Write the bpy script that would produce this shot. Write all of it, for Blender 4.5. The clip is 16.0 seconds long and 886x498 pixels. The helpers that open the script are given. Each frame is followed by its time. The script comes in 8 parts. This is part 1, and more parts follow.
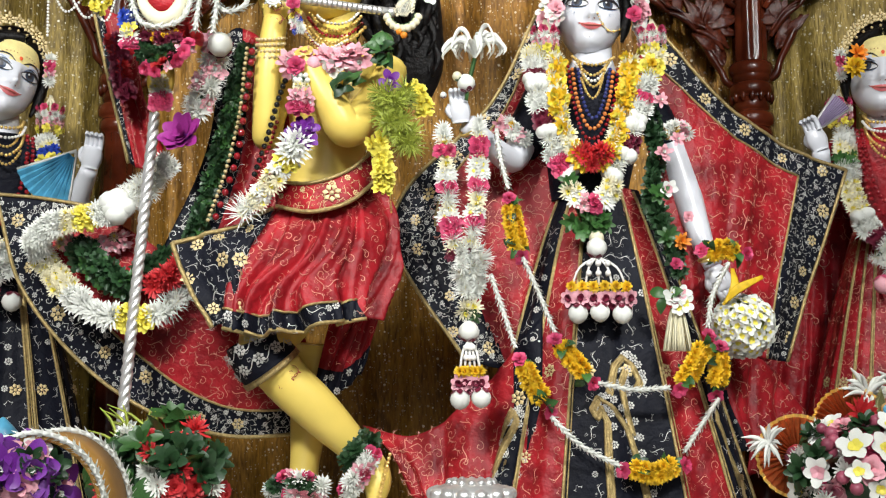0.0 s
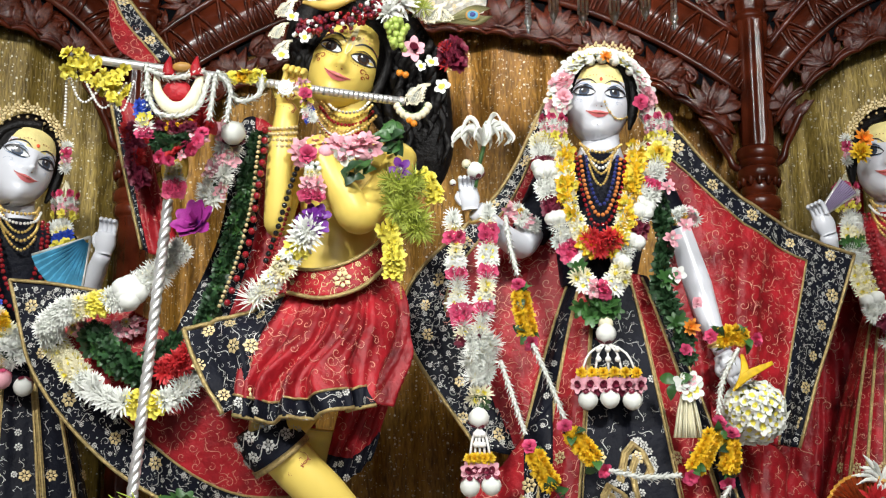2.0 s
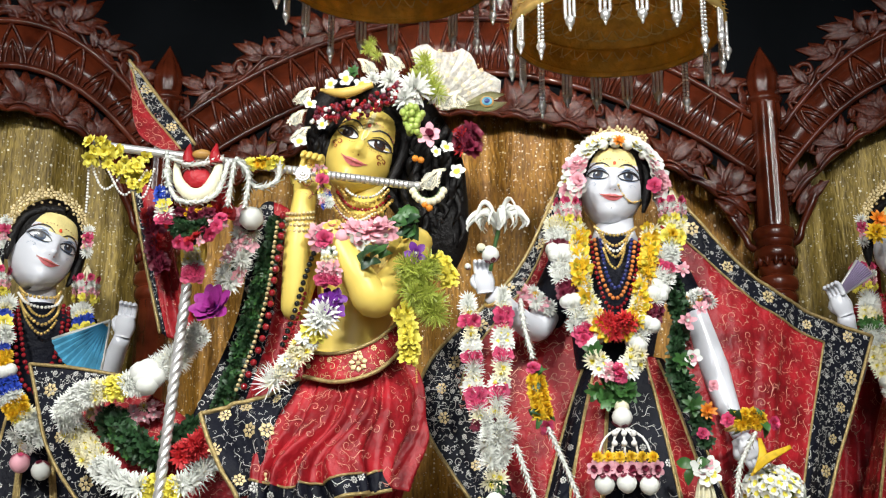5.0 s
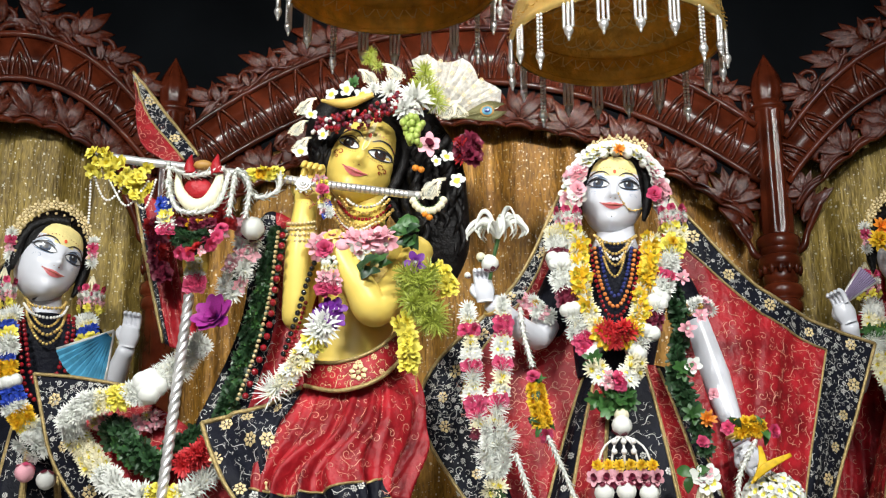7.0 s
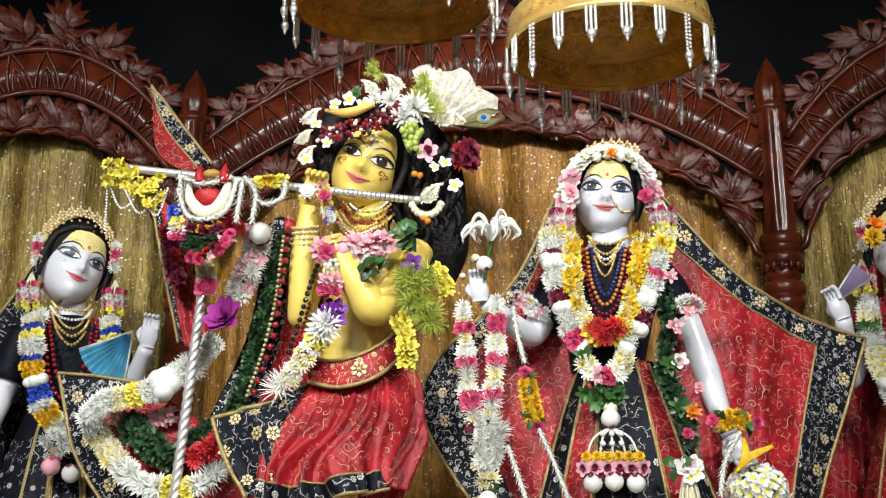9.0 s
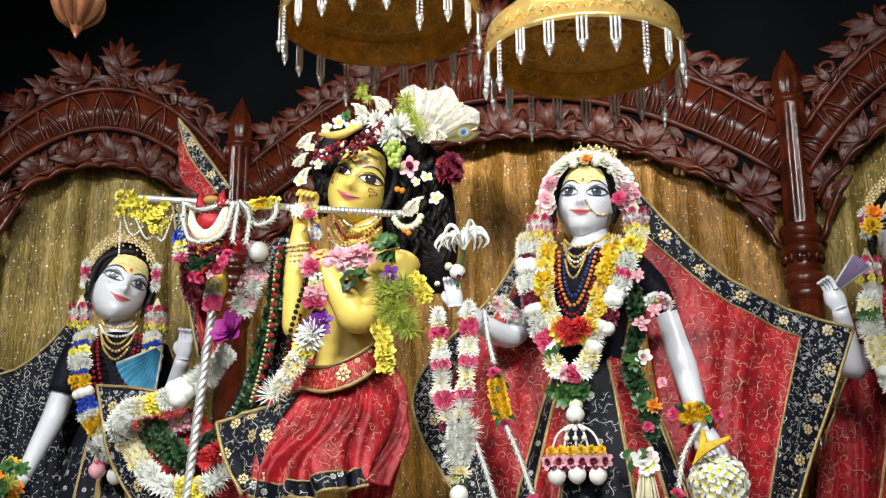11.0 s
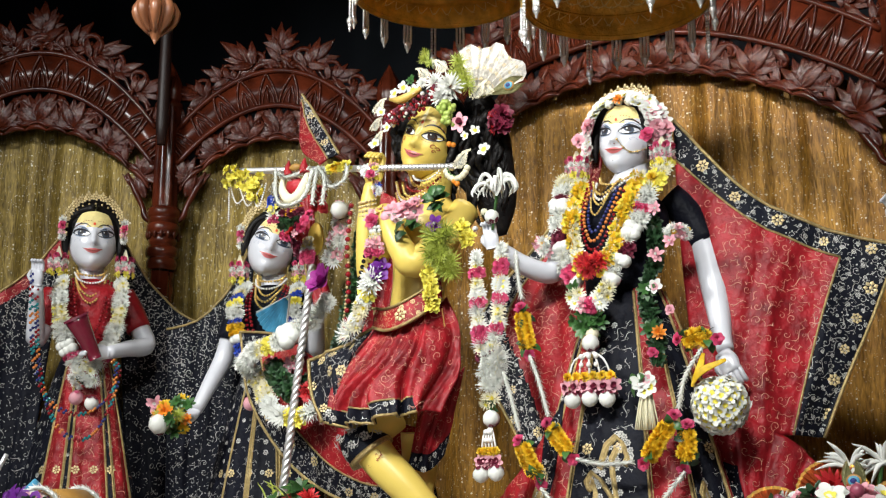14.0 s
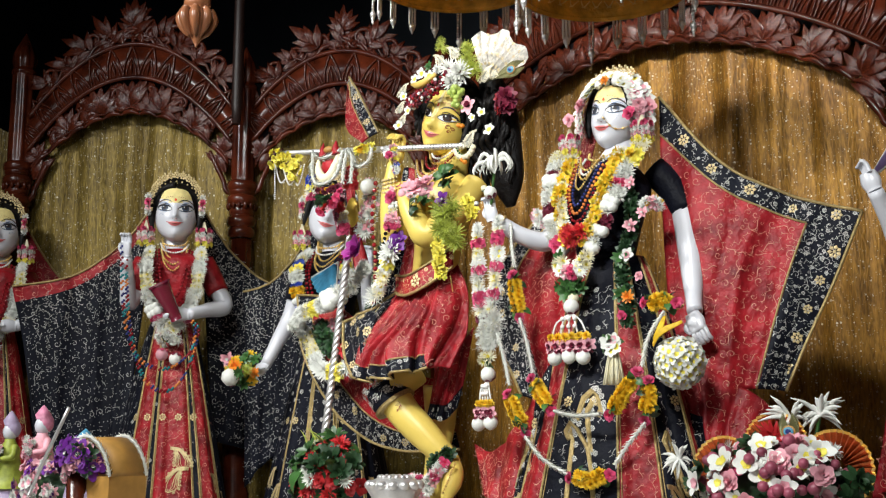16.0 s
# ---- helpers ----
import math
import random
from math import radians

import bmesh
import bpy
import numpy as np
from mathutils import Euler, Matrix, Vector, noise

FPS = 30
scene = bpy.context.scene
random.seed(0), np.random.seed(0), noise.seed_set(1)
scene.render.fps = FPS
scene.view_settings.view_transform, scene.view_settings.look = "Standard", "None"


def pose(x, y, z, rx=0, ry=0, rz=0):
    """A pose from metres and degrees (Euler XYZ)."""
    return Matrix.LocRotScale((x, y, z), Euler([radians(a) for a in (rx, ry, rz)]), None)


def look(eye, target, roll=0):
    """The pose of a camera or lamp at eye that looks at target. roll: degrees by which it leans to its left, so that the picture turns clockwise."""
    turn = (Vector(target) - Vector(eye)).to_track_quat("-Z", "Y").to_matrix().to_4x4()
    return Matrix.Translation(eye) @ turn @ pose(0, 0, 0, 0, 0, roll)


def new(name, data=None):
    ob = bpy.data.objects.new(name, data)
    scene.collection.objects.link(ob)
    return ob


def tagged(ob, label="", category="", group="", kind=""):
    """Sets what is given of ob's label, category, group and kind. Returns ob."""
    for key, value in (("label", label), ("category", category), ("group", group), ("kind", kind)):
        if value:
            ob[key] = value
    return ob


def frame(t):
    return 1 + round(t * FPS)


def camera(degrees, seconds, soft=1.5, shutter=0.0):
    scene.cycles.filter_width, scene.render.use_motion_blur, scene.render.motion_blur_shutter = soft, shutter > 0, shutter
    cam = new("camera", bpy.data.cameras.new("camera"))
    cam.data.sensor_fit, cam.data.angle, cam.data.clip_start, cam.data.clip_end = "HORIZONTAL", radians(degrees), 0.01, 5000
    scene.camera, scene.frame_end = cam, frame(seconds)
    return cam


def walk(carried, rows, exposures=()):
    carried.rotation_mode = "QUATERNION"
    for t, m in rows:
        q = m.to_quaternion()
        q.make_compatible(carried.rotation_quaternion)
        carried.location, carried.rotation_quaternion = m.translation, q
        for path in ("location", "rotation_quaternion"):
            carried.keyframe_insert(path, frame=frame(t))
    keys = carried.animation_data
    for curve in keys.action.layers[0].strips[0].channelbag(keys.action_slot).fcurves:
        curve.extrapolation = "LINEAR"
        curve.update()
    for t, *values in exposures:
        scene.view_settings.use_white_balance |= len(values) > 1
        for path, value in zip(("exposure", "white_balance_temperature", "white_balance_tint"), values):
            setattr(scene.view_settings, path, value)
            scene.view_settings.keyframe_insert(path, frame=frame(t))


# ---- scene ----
cam = camera(42.4, 16.0, soft=1.2)
METRES, EYE, TILT, LEAN, TURN = 2.6, 1.5, 7.0, 0.0, 0.0
ROWS = [
    (0.0, 0.0, 0.0, 0.0, 0.0, 0.0, -0.0),
    (0.5, 0.0009, -0.0029, 0.0025, 0.14, 1.14, -0.05),
    (1.0, 0.0014, -0.0036, 0.0042, 0.27, 2.19, 0.01),
    (1.5, 0.0024, -0.0037, 0.0053, 0.46, 3.09, -0.0),
    (2.0, 0.0012, -0.0073, 0.0087, 0.55, 3.86, 0.04),
    (2.5, 0.0035, -0.0097, 0.0098, 0.78, 4.69, 0.09),
    (3.0, 0.0036, -0.0125, 0.0127, 0.88, 5.46, 0.02),
    (3.5, 0.0053, -0.013, 0.0146, 1.1, 6.21, 0.12),
    (4.0, 0.0064, -0.015, 0.0143, 1.32, 6.89, 0.08),
    (4.5, 0.0082, -0.0143, 0.015, 1.56, 7.34, 0.12),
    (5.0, 0.0081, -0.0158, 0.0154, 1.67, 7.68, 0.15),
    (7.5, 0.0311, -0.0219, 0.0135, 2.8, 8.16, 0.35),
    (8.0, 0.0417, -0.0318, 0.0118, 3.28, 8.13, 0.42),
    (8.5, 0.0605, -0.0527, 0.0094, 4.03, 8.16, 0.48),
    (9.0, 0.077, -0.0703, 0.0085, 4.76, 8.17, 0.56),
    (11.5, 0.3599, -0.1181, -0.0039, 16.35, 8.4, 2.31),
    (12.0, 0.4225, -0.1047, -0.0138, 19.61, 8.47, 2.53),
    (12.5, 0.4854, -0.0941, -0.0127, 22.9, 8.48, 2.84),
    (13.0, 0.5582, -0.1081, -0.0178, 25.9, 8.15, 3.17),
    (13.5, 0.6232, -0.1026, -0.0251, 28.87, 6.95, 3.48),
    (14.0, 0.6839, -0.0896, -0.0188, 31.57, 6.07, 3.74),
    (14.5, 0.7445, -0.0971, -0.0135, 33.7, 5.87, 3.79),
    (15.0, 0.8154, -0.109, -0.0104, 35.83, 5.39, 4.17),
    (15.5, 0.8787, -0.1064, -0.0131, 37.89, 4.07, 4.32),
    (16.0, 0.9417, -0.1026, -0.0064, 39.76, 3.69, 4.45),
]
walk(cam, [(t, pose(0, 0, EYE, TILT, LEAN, TURN) @ pose(METRES * x, METRES * y, METRES * z, 90 + pitch, roll, yaw)) for t, x, y, z, yaw, pitch, roll in ROWS])

# ---- light ----
world = bpy.data.worlds.new("hall_air")
scene.world = world
world.use_nodes = True
world.node_tree.nodes["Background"].inputs[0].default_value = (0.75, 0.85, 1.0, 1)
world.node_tree.nodes["Background"].inputs[1].default_value = 0.10
scene.view_settings.exposure = 0.0


def area_lamp(name, eye, target, size, watts, colour, spread_deg=180):
    data = bpy.data.lights.new(name, "AREA")
    data.shape, data.size, data.size_y, data.energy, data.color = "RECTANGLE", size[0], size[1], watts, colour
    data.spread = radians(spread_deg)
    ob = new(name, data)
    ob.matrix_world = look(eye, target)
    return ob


# two unseen ceiling floodlights over the worshippers' hall, aimed at the altar
area_lamp("altar_flood", (-1.6, -0.6, 4.3), (-0.75, 3.2, 1.75), (0.7, 0.4), 39, (0.97, 0.98, 0.95), 80)
area_lamp("altar_flood", (1.5, -0.5, 4.3), (0.2, 3.2, 1.75), (0.7, 0.4), 31, (0.97, 0.98, 0.95), 80)
# added wide fill from the hall side, no known fixture
area_lamp("front_fill", (0.0, -2.6, 4.5), (0.0, 3.0, 1.3), (2.4, 1.2), 24, (0.92, 0.96, 1.0), 110)
# added narrow lamp, unseen, that lifts the middle arch and the canopies
area_lamp("arch_fill", (0.3, -0.2, 4.5), (0.1, 4.0, 3.25), (0.3, 0.2), 6, (1.0, 0.93, 0.85), 34)
# added low fill behind the camera, invented to reach under the canopies
area_lamp("low_front_fill", (0.3, -5.4, 2.5), (0.0, 3.0, 2.2), (3.4, 0.9), 16, (0.95, 0.97, 1.0), 120)

# ---- materials ----


def mat(name, colour, rough=0.5, metal=0.0, var=0.18, scale=9.0, bump=0.0, bscale=60.0, colour2=None, rnd=0.0, spec=0.5, coat=0.0, sheen=0.0):
    m = bpy.data.materials.new(name)
    m.use_nodes = True
    nt = m.node_tree
    n, ln = nt.nodes, nt.links
    bs = n["Principled BSDF"]
    bs.inputs["Roughness"].default_value = rough
    bs.inputs["Metallic"].default_value = metal
    bs.inputs["Specular IOR Level"].default_value = spec
    bs.inputs["Coat Weight"].default_value = coat
    bs.inputs["Sheen Weight"].default_value = sheen
    tc = n.new("ShaderNodeTexCoord")
    big = n.new("ShaderNodeTexNoise")
    big.inputs["Scale"].default_value, big.inputs["Detail"].default_value = scale, 5
    ln.new(tc.outputs["Object"], big.inputs["Vector"])
    ramp = n.new("ShaderNodeValToRGB")
    ramp.color_ramp.elements[0].position, ramp.color_ramp.elements[1].position = 0.3, 0.7
    c2 = colour2 or tuple(min(1, c * (1 + var)) for c in colour)
    ramp.color_ramp.elements[0].color = (*[c * (1 - var) for c in colour], 1)
    ramp.color_ramp.elements[1].color = (*c2, 1)
    ln.new(big.outputs["Fac"], ramp.inputs["Fac"])
    out = ramp.outputs["Color"]
    if rnd:
        info = n.new("ShaderNodeObjectInfo")
        rng = n.new("ShaderNodeMapRange")
        rng.inputs["To Min"].default_value, rng.inputs["To Max"].default_value = 1 - rnd, 1 + rnd * 0.6
        ln.new(info.outputs["Random"], rng.inputs["Value"])
        hsv = n.new("ShaderNodeHueSaturation")
        ln.new(rng.outputs["Result"], hsv.inputs["Value"])
        ln.new(out, hsv.inputs["Color"])
        out = hsv.outputs["Color"]
    ln.new(out, bs.inputs["Base Color"])
    if bump:
        fine = n.new("ShaderNodeTexNoise")
        fine.inputs["Scale"].default_value, fine.inputs["Detail"].default_value = bscale, 4
        ln.new(tc.outputs["Object"], fine.inputs["Vector"])
        bp = n.new("ShaderNodeBump")
        bp.inputs["Strength"].default_value, bp.inputs["Distance"].default_value = bump, 0.01
        ln.new(fine.outputs["Fac"], bp.inputs["Height"])
        ln.new(bp.outputs["Normal"], bs.inputs["Normal"])
    return m


def glitter(name, colour, colour2, spark, density):
    """Crinkled cloth with metal thread: crinkle light and shade painted as uneven streaks down the drop, glints of
    loose sequins as pale dots of several sizes.
    """
    m = mat(name, colour, 0.45, 0.25, colour2=colour2, scale=4.0, spec=0.35)
    nt = m.node_tree
    n, ln = nt.nodes, nt.links
    bs = n["Principled BSDF"]
    tc = n.new("ShaderNodeTexCoord")

    def streaks(across, down, detail):
        mp = n.new("ShaderNodeMapping")
        mp.inputs["Scale"].default_value = (across, across, down)
        ln.new(tc.outputs["Object"], mp.inputs["Vector"])
        st = n.new("ShaderNodeTexNoise")
        st.inputs["Scale"].default_value, st.inputs["Detail"].default_value = 1.0, detail
        ln.new(mp.outputs["Vector"], st.inputs["Vector"])
        return st.outputs["Fac"]

    def maths(op, a, b):
        q = n.new("ShaderNodeMath")
        q.operation = op
        for k, v in enumerate((a, b)):
            if isinstance(v, (int, float)):
                q.inputs[k].default_value = v
            else:
                ln.new(v, q.inputs[k])
        return q.outputs[0]

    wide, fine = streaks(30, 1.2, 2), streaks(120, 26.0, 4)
    crinkle = maths("ADD", maths("MULTIPLY", wide, 0.36), maths("MULTIPLY", fine, 0.64))
    # light and shade of the crinkles, multiplied into the base colour
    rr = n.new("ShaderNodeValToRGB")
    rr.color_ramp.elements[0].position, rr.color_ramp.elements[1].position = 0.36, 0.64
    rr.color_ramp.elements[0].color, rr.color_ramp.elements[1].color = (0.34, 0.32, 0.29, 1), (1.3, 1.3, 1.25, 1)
    ln.new(crinkle, rr.inputs["Fac"])
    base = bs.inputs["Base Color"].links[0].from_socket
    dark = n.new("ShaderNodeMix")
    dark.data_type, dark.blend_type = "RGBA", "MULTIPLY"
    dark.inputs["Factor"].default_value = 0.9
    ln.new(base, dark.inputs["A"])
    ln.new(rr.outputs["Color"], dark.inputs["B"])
    # sequin glints painted as pale dots, random in size and strength
    found = None
    for scale, share in ((density, 0.60), (density * 1.9, 0.62)):
        vo = n.new("ShaderNodeTexVoronoi")
        vo.inputs["Scale"].default_value = scale
        ln.new(tc.outputs["Object"], vo.inputs["Vector"])
        sep = n.new("ShaderNodeSeparateColor")
        ln.new(vo.outputs["Color"], sep.inputs["Color"])
        size = maths("ADD", maths("MULTIPLY", sep.outputs["Green"], 0.22), 0.09)
        dot = maths("MULTIPLY", maths("LESS_THAN", vo.outputs["Distance"], size), maths("GREATER_THAN", sep.outputs["Red"], share))
        dot = maths("MULTIPLY", dot, maths("ADD", maths("MULTIPLY", sep.outputs["Blue"], 0.6), 0.15))
        found = dot if found is None else maths("MAXIMUM", found, dot)
    mix = n.new("ShaderNodeMix")
    mix.data_type = "RGBA"
    ln.new(found, mix.inputs["Factor"])
    ln.new(dark.outputs["Result"], mix.inputs["A"])
    mix.inputs["B"].default_value = (*spark, 1)
    ln.new(mix.outputs["Result"], bs.inputs["Base Color"])
    nm = n.new("ShaderNodeBump")
    nm.inputs["Strength"].default_value, nm.inputs["Distance"].default_value = 0.8, 0.008
    ln.new(crinkle, nm.inputs["Height"])
    ln.new(nm.outputs["Normal"], bs.inputs["Normal"])
    return m


WOOD = mat("carved_teak", (0.056, 0.010, 0.004), 0.24, var=0.5, scale=9, bump=0.18, bscale=38, colour2=(0.13, 0.024, 0.009), coat=0.04, rnd=0.22, spec=0.3)
WOOD_LIGHT = mat("light_teak", (0.25, 0.095, 0.042), 0.32, var=0.3, scale=14, bump=0.1, coat=0.25)
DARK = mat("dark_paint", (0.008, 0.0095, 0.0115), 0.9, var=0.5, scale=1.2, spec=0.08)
PLASTER = mat("hall_plaster", (0.45, 0.42, 0.38), 0.8, var=0.1, bump=0.1)
STONE = mat("floor_marble", (0.45, 0.42, 0.38), 0.25, var=0.2, scale=3)
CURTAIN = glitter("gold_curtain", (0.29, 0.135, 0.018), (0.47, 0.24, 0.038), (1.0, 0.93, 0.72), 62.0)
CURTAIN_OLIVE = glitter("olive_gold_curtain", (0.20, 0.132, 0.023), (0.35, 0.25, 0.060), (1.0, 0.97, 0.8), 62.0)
GOLD = mat("beaten_gold", (0.80, 0.40, 0.045), 0.33, 0.45, var=0.3, scale=20, bump=1.0, bscale=42)
GOLD_BRIGHT = mat("polished_gold", (0.85, 0.60, 0.20), 0.28, 0.6, var=0.15, scale=20, bump=0.15, bscale=60)
SILVER = mat("silver", (0.80, 0.79, 0.78), 0.32, 0.7, var=0.12, scale=30, bump=0.08, bscale=90)
PEARL = mat("pearl", (0.82, 0.80, 0.76), 0.25, var=0.05)
CORD = mat("gold_braid", (0.42, 0.31, 0.13), 0.45, 0.55, var=0.3, scale=120, bump=0.4, bscale=260)
RED = mat("red_brocade", (0.29, 0.010, 0.016), 0.45, var=0.5, scale=13, bump=0.8, bscale=36, spec=0.28)
BLACK = mat("black_silk", (0.0060, 0.0068, 0.0125), 0.55, var=0.35, scale=9, bump=0.4, bscale=60, spec=0.12)
THREAD_RED = mat("rose_thread", (0.60, 0.25, 0.18), 0.5, 0.1, var=0.2, scale=40)
THREAD_SILVER = mat("silver_thread", (0.50, 0.49, 0.46), 0.4, 0.25, var=0.2, scale=40)
THREAD_GOLD = mat("gold_thread", (0.60, 0.47, 0.24), 0.42, 0.3, var=0.25, scale=60)
WHITE_SKIN = mat("white_marble_paint", (0.67, 0.68, 0.73), 0.28, var=0.02, scale=5)
YELLOW_SKIN = mat("yellow_paint", (0.74, 0.555, 0.12), 0.38, var=0.07, scale=9, bump=0.05)
FOREHEAD = mat("sandal_paste", (0.83, 0.70, 0.29), 0.6, var=0.12, scale=40, bump=0.2, bscale=120)
HAIR = mat("black_hair", (0.006, 0.005, 0.005), 0.5, var=0.3, scale=30, bump=0.5, bscale=80, spec=0.22)
EYE_WHITE = mat("eye_white", (0.82, 0.84, 0.86), 0.25, var=0.02)
INK = mat("black_ink", (0.022, 0.019, 0.022), 0.4, var=0.1)
IRIS = mat("iris_grey", (0.07, 0.09, 0.13), 0.2, var=0.3, scale=200)
IRIS_BROWN = mat("iris_brown", (0.05, 0.028, 0.02), 0.2, var=0.3, scale=200)
EYE_SHADE = mat("blue_eye_paint", (0.24, 0.32, 0.46), 0.5, var=0.15)
LIPS = mat("lip_red", (0.62, 0.155, 0.165), 0.35, var=0.1)
HENNA = mat("henna", (0.30, 0.06, 0.02), 0.6, var=0.2)
VERMILION = mat("vermilion", (0.75, 0.10, 0.03), 0.6, var=0.15)
F_WHITE = mat("white_petal", (0.75, 0.76, 0.71), 0.6, var=0.08, scale=60, rnd=0.12)
F_CREAM = mat("cream_petal", (0.78, 0.73, 0.52), 0.6, var=0.12, scale=60, rnd=0.15)
F_YELLOW = mat("yellow_petal", (0.80, 0.50, 0.015), 0.6, var=0.2, scale=60, rnd=0.2)
F_LEMON = mat("lemon_petal", (0.82, 0.72, 0.10), 0.6, var=0.15, scale=60, rnd=0.15)
F_PINK = mat("pink_petal", (0.78, 0.38, 0.44), 0.6, var=0.15, scale=60, rnd=0.2)
F_ROSE = mat("rose_petal", (0.62, 0.06, 0.16), 0.55, var=0.25, scale=60, rnd=0.25)
F_RED = mat("red_petal", (0.55, 0.025, 0.03), 0.55, var=0.25, scale=60, rnd=0.25)
F_VIOLET = mat("violet_petal", (0.15, 0.016, 0.26), 0.5, var=0.35, scale=60, rnd=0.3)
F_PURPLE = mat("purple_petal", (0.40, 0.035, 0.30), 0.5, var=0.3, scale=60, rnd=0.25)
F_MAROON = mat("maroon_petal", (0.16, 0.012, 0.035), 0.5, var=0.25, scale=60, rnd=0.25)
F_ORANGE = mat("orange_petal", (0.80, 0.26, 0.02), 0.55, var=0.2, scale=60, rnd=0.2)
LEAF = mat("green_leaf", (0.045, 0.13, 0.03), 0.4, var=0.35, scale=40, rnd=0.3)
LEAF_DARK = mat("dark_leaf", (0.022, 0.06, 0.022), 0.4, var=0.35, scale=40, rnd=0.3)
LEAF_LIME = mat("lime_leaf", (0.38, 0.44, 0.06), 0.5, var=0.3, scale=40, rnd=0.25)
BLUE = mat("blue_satin", (0.07, 0.28, 0.43), 0.4, var=0.3, scale=30)
BEAD_RED = mat("red_bead", (0.24, 0.010, 0.016), 0.18, var=0.2, coat=0.5)
BEAD_ORANGE = mat("coral_bead", (0.62, 0.20, 0.05), 0.25, var=0.2)
BEAD_BLUE = mat("blue_bead", (0.03, 0.04, 0.16), 0.15, var=0.2, coat=0.5)
BEAD_BLACK = mat("black_bead", (0.01, 0.01, 0.01), 0.12, var=0.2, coat=0.5)
LILAC = mat("lilac_cloth", (0.42, 0.34, 0.50), 0.5, var=0.15, scale=20)
OCHRE = mat("ochre_wood", (0.42, 0.22, 0.05), 0.5, var=0.2, scale=20)

# ---- mesh helpers ----
BASE = {}


def thing(name, at, label, category, group="", kind=""):
    ob = new(name)
    ob.location = at
    ob.empty_display_size = 0.05
    BASE[ob.name] = Vector(at)
    return tagged(ob, label, category, group, kind)


def adopt(ob, parent):
    ob.parent = parent
    b = BASE.get(parent.name)
    if b is not None:
        ob.matrix_parent_inverse = Matrix.Translation(-b)
    return ob


def to_mesh(name, bm, mats, smooth=True):
    me = bpy.data.meshes.new(name)
    bm.normal_update()
    bm.to_mesh(me)
    bm.free()
    for m in mats if isinstance(mats, (list, tuple)) else [mats]:
        me.materials.append(m)
    if smooth:
        me.polygons.foreach_set("use_smooth", [True] * len(me.polygons))
    return me


def part(name, bm, mats, parent=None, label="", smooth=True):
    ob = new(name, to_mesh(name, bm, mats, smooth))
    if parent is not None:
        adopt(ob, parent)
    if label:
        ob["label"] = label
    return ob


def spread(points, n):
    """n + 1 points along a smooth line through the points."""
    p = [Vector(q) for q in points]
    if len(p) == 2:
        return [p[0].lerp(p[1], i / n) for i in range(n + 1)]
    out = []
    for i in range(n + 1):
        f = i / n * (len(p) - 1)
        k = min(int(f), len(p) - 2)
        t = f - k
        a, b = p[k], p[k + 1]
        z = p[k - 1] if k else a * 2 - b
        c = p[k + 2] if k + 2 < len(p) else b * 2 - a
        out.append(0.5 * (2 * a + (b - z) * t + (2 * z - 5 * a + 4 * b - c) * t * t + (3 * a - z - 3 * b + c) * t ** 3))
    return out


def tube(bm, points, radii, n=None, seg=8, mi=0, flat=1.0, cap=True):
    """A round, tapered tube along a smooth line; flat squashes it front to back."""
    n = n or (len(points) - 1) * 4
    line = spread(points, n)
    rs = radii if isinstance(radii, (list, tuple)) else [radii, radii]
    rr = [q.x for q in spread([(r, 0, 0) for r in rs], n)]
    rings = []
    side = None
    for i, c in enumerate(line):
        d = (line[min(i + 1, n)] - line[max(i - 1, 0)])
        d = d.normalized() if d.length > 1e-9 else Vector((0, 0, 1))
        if side is None:
            side = d.cross(Vector((0, 1, 0)))
            if side.length < 0.1:
                side = d.cross(Vector((1, 0, 0)))
        side = (side - d * side.dot(d)).normalized()
        up = d.cross(side)
        rings.append([bm.verts.new(c + (side * math.cos(a) + up * math.sin(a) * flat) * max(rr[i], 1e-4)) for a in [2 * math.pi * k / seg for k in range(seg)]])
    for a, b in zip(rings, rings[1:]):
        for k in range(seg):
            f = bm.faces.new((a[k], a[(k + 1) % seg], b[(k + 1) % seg], b[k]))
            f.material_index = mi
    if cap:
        for r in (rings[0], rings[-1]):
            bm.faces.new(r).material_index = mi
    return bm


def ball(bm, at, radii, turn=None, mi=0, u=12, v=8):
    m = Matrix.Translation(at) @ (turn.to_4x4() if turn else Matrix()) @ Matrix.Diagonal((*radii, 1))
    got = bmesh.ops.create_uvsphere(bm, u_segments=u, v_segments=v, radius=1, matrix=m)
    for q in got["verts"]:
        for f in q.link_faces:
            f.material_index = mi
    return bm


def lathe(bm, at, profile, seg=24, mi=0, flutes=0, depth=0.0, flute_range=(0, 0), squash=1.0, cap=True):
    """Turned shape: profile of (radius, height) about a vertical axis."""
    rings = []
    for r, z in profile:
        fl = depth if flutes and flute_range[0] <= z <= flute_range[1] else 0
        ring = []
        for k in range(seg):
            a = 2 * math.pi * k / seg
            q = r * (1 - fl * (0.5 + 0.5 * math.cos(flutes * a))) if fl else r
            ring.append(bm.verts.new((at[0] + q * math.cos(a), at[1] + q * math.sin(a) * squash, at[2] + z)))
        rings.append(ring)
    for a, b in zip(rings, rings[1:]):
        for k in range(seg):
            bm.faces.new((a[k], a[(k + 1) % seg], b[(k + 1) % seg], b[k])).material_index = mi
    for r in (rings[0], rings[-1]) if cap else ():
        bm.faces.new(r).material_index = mi
    return bm


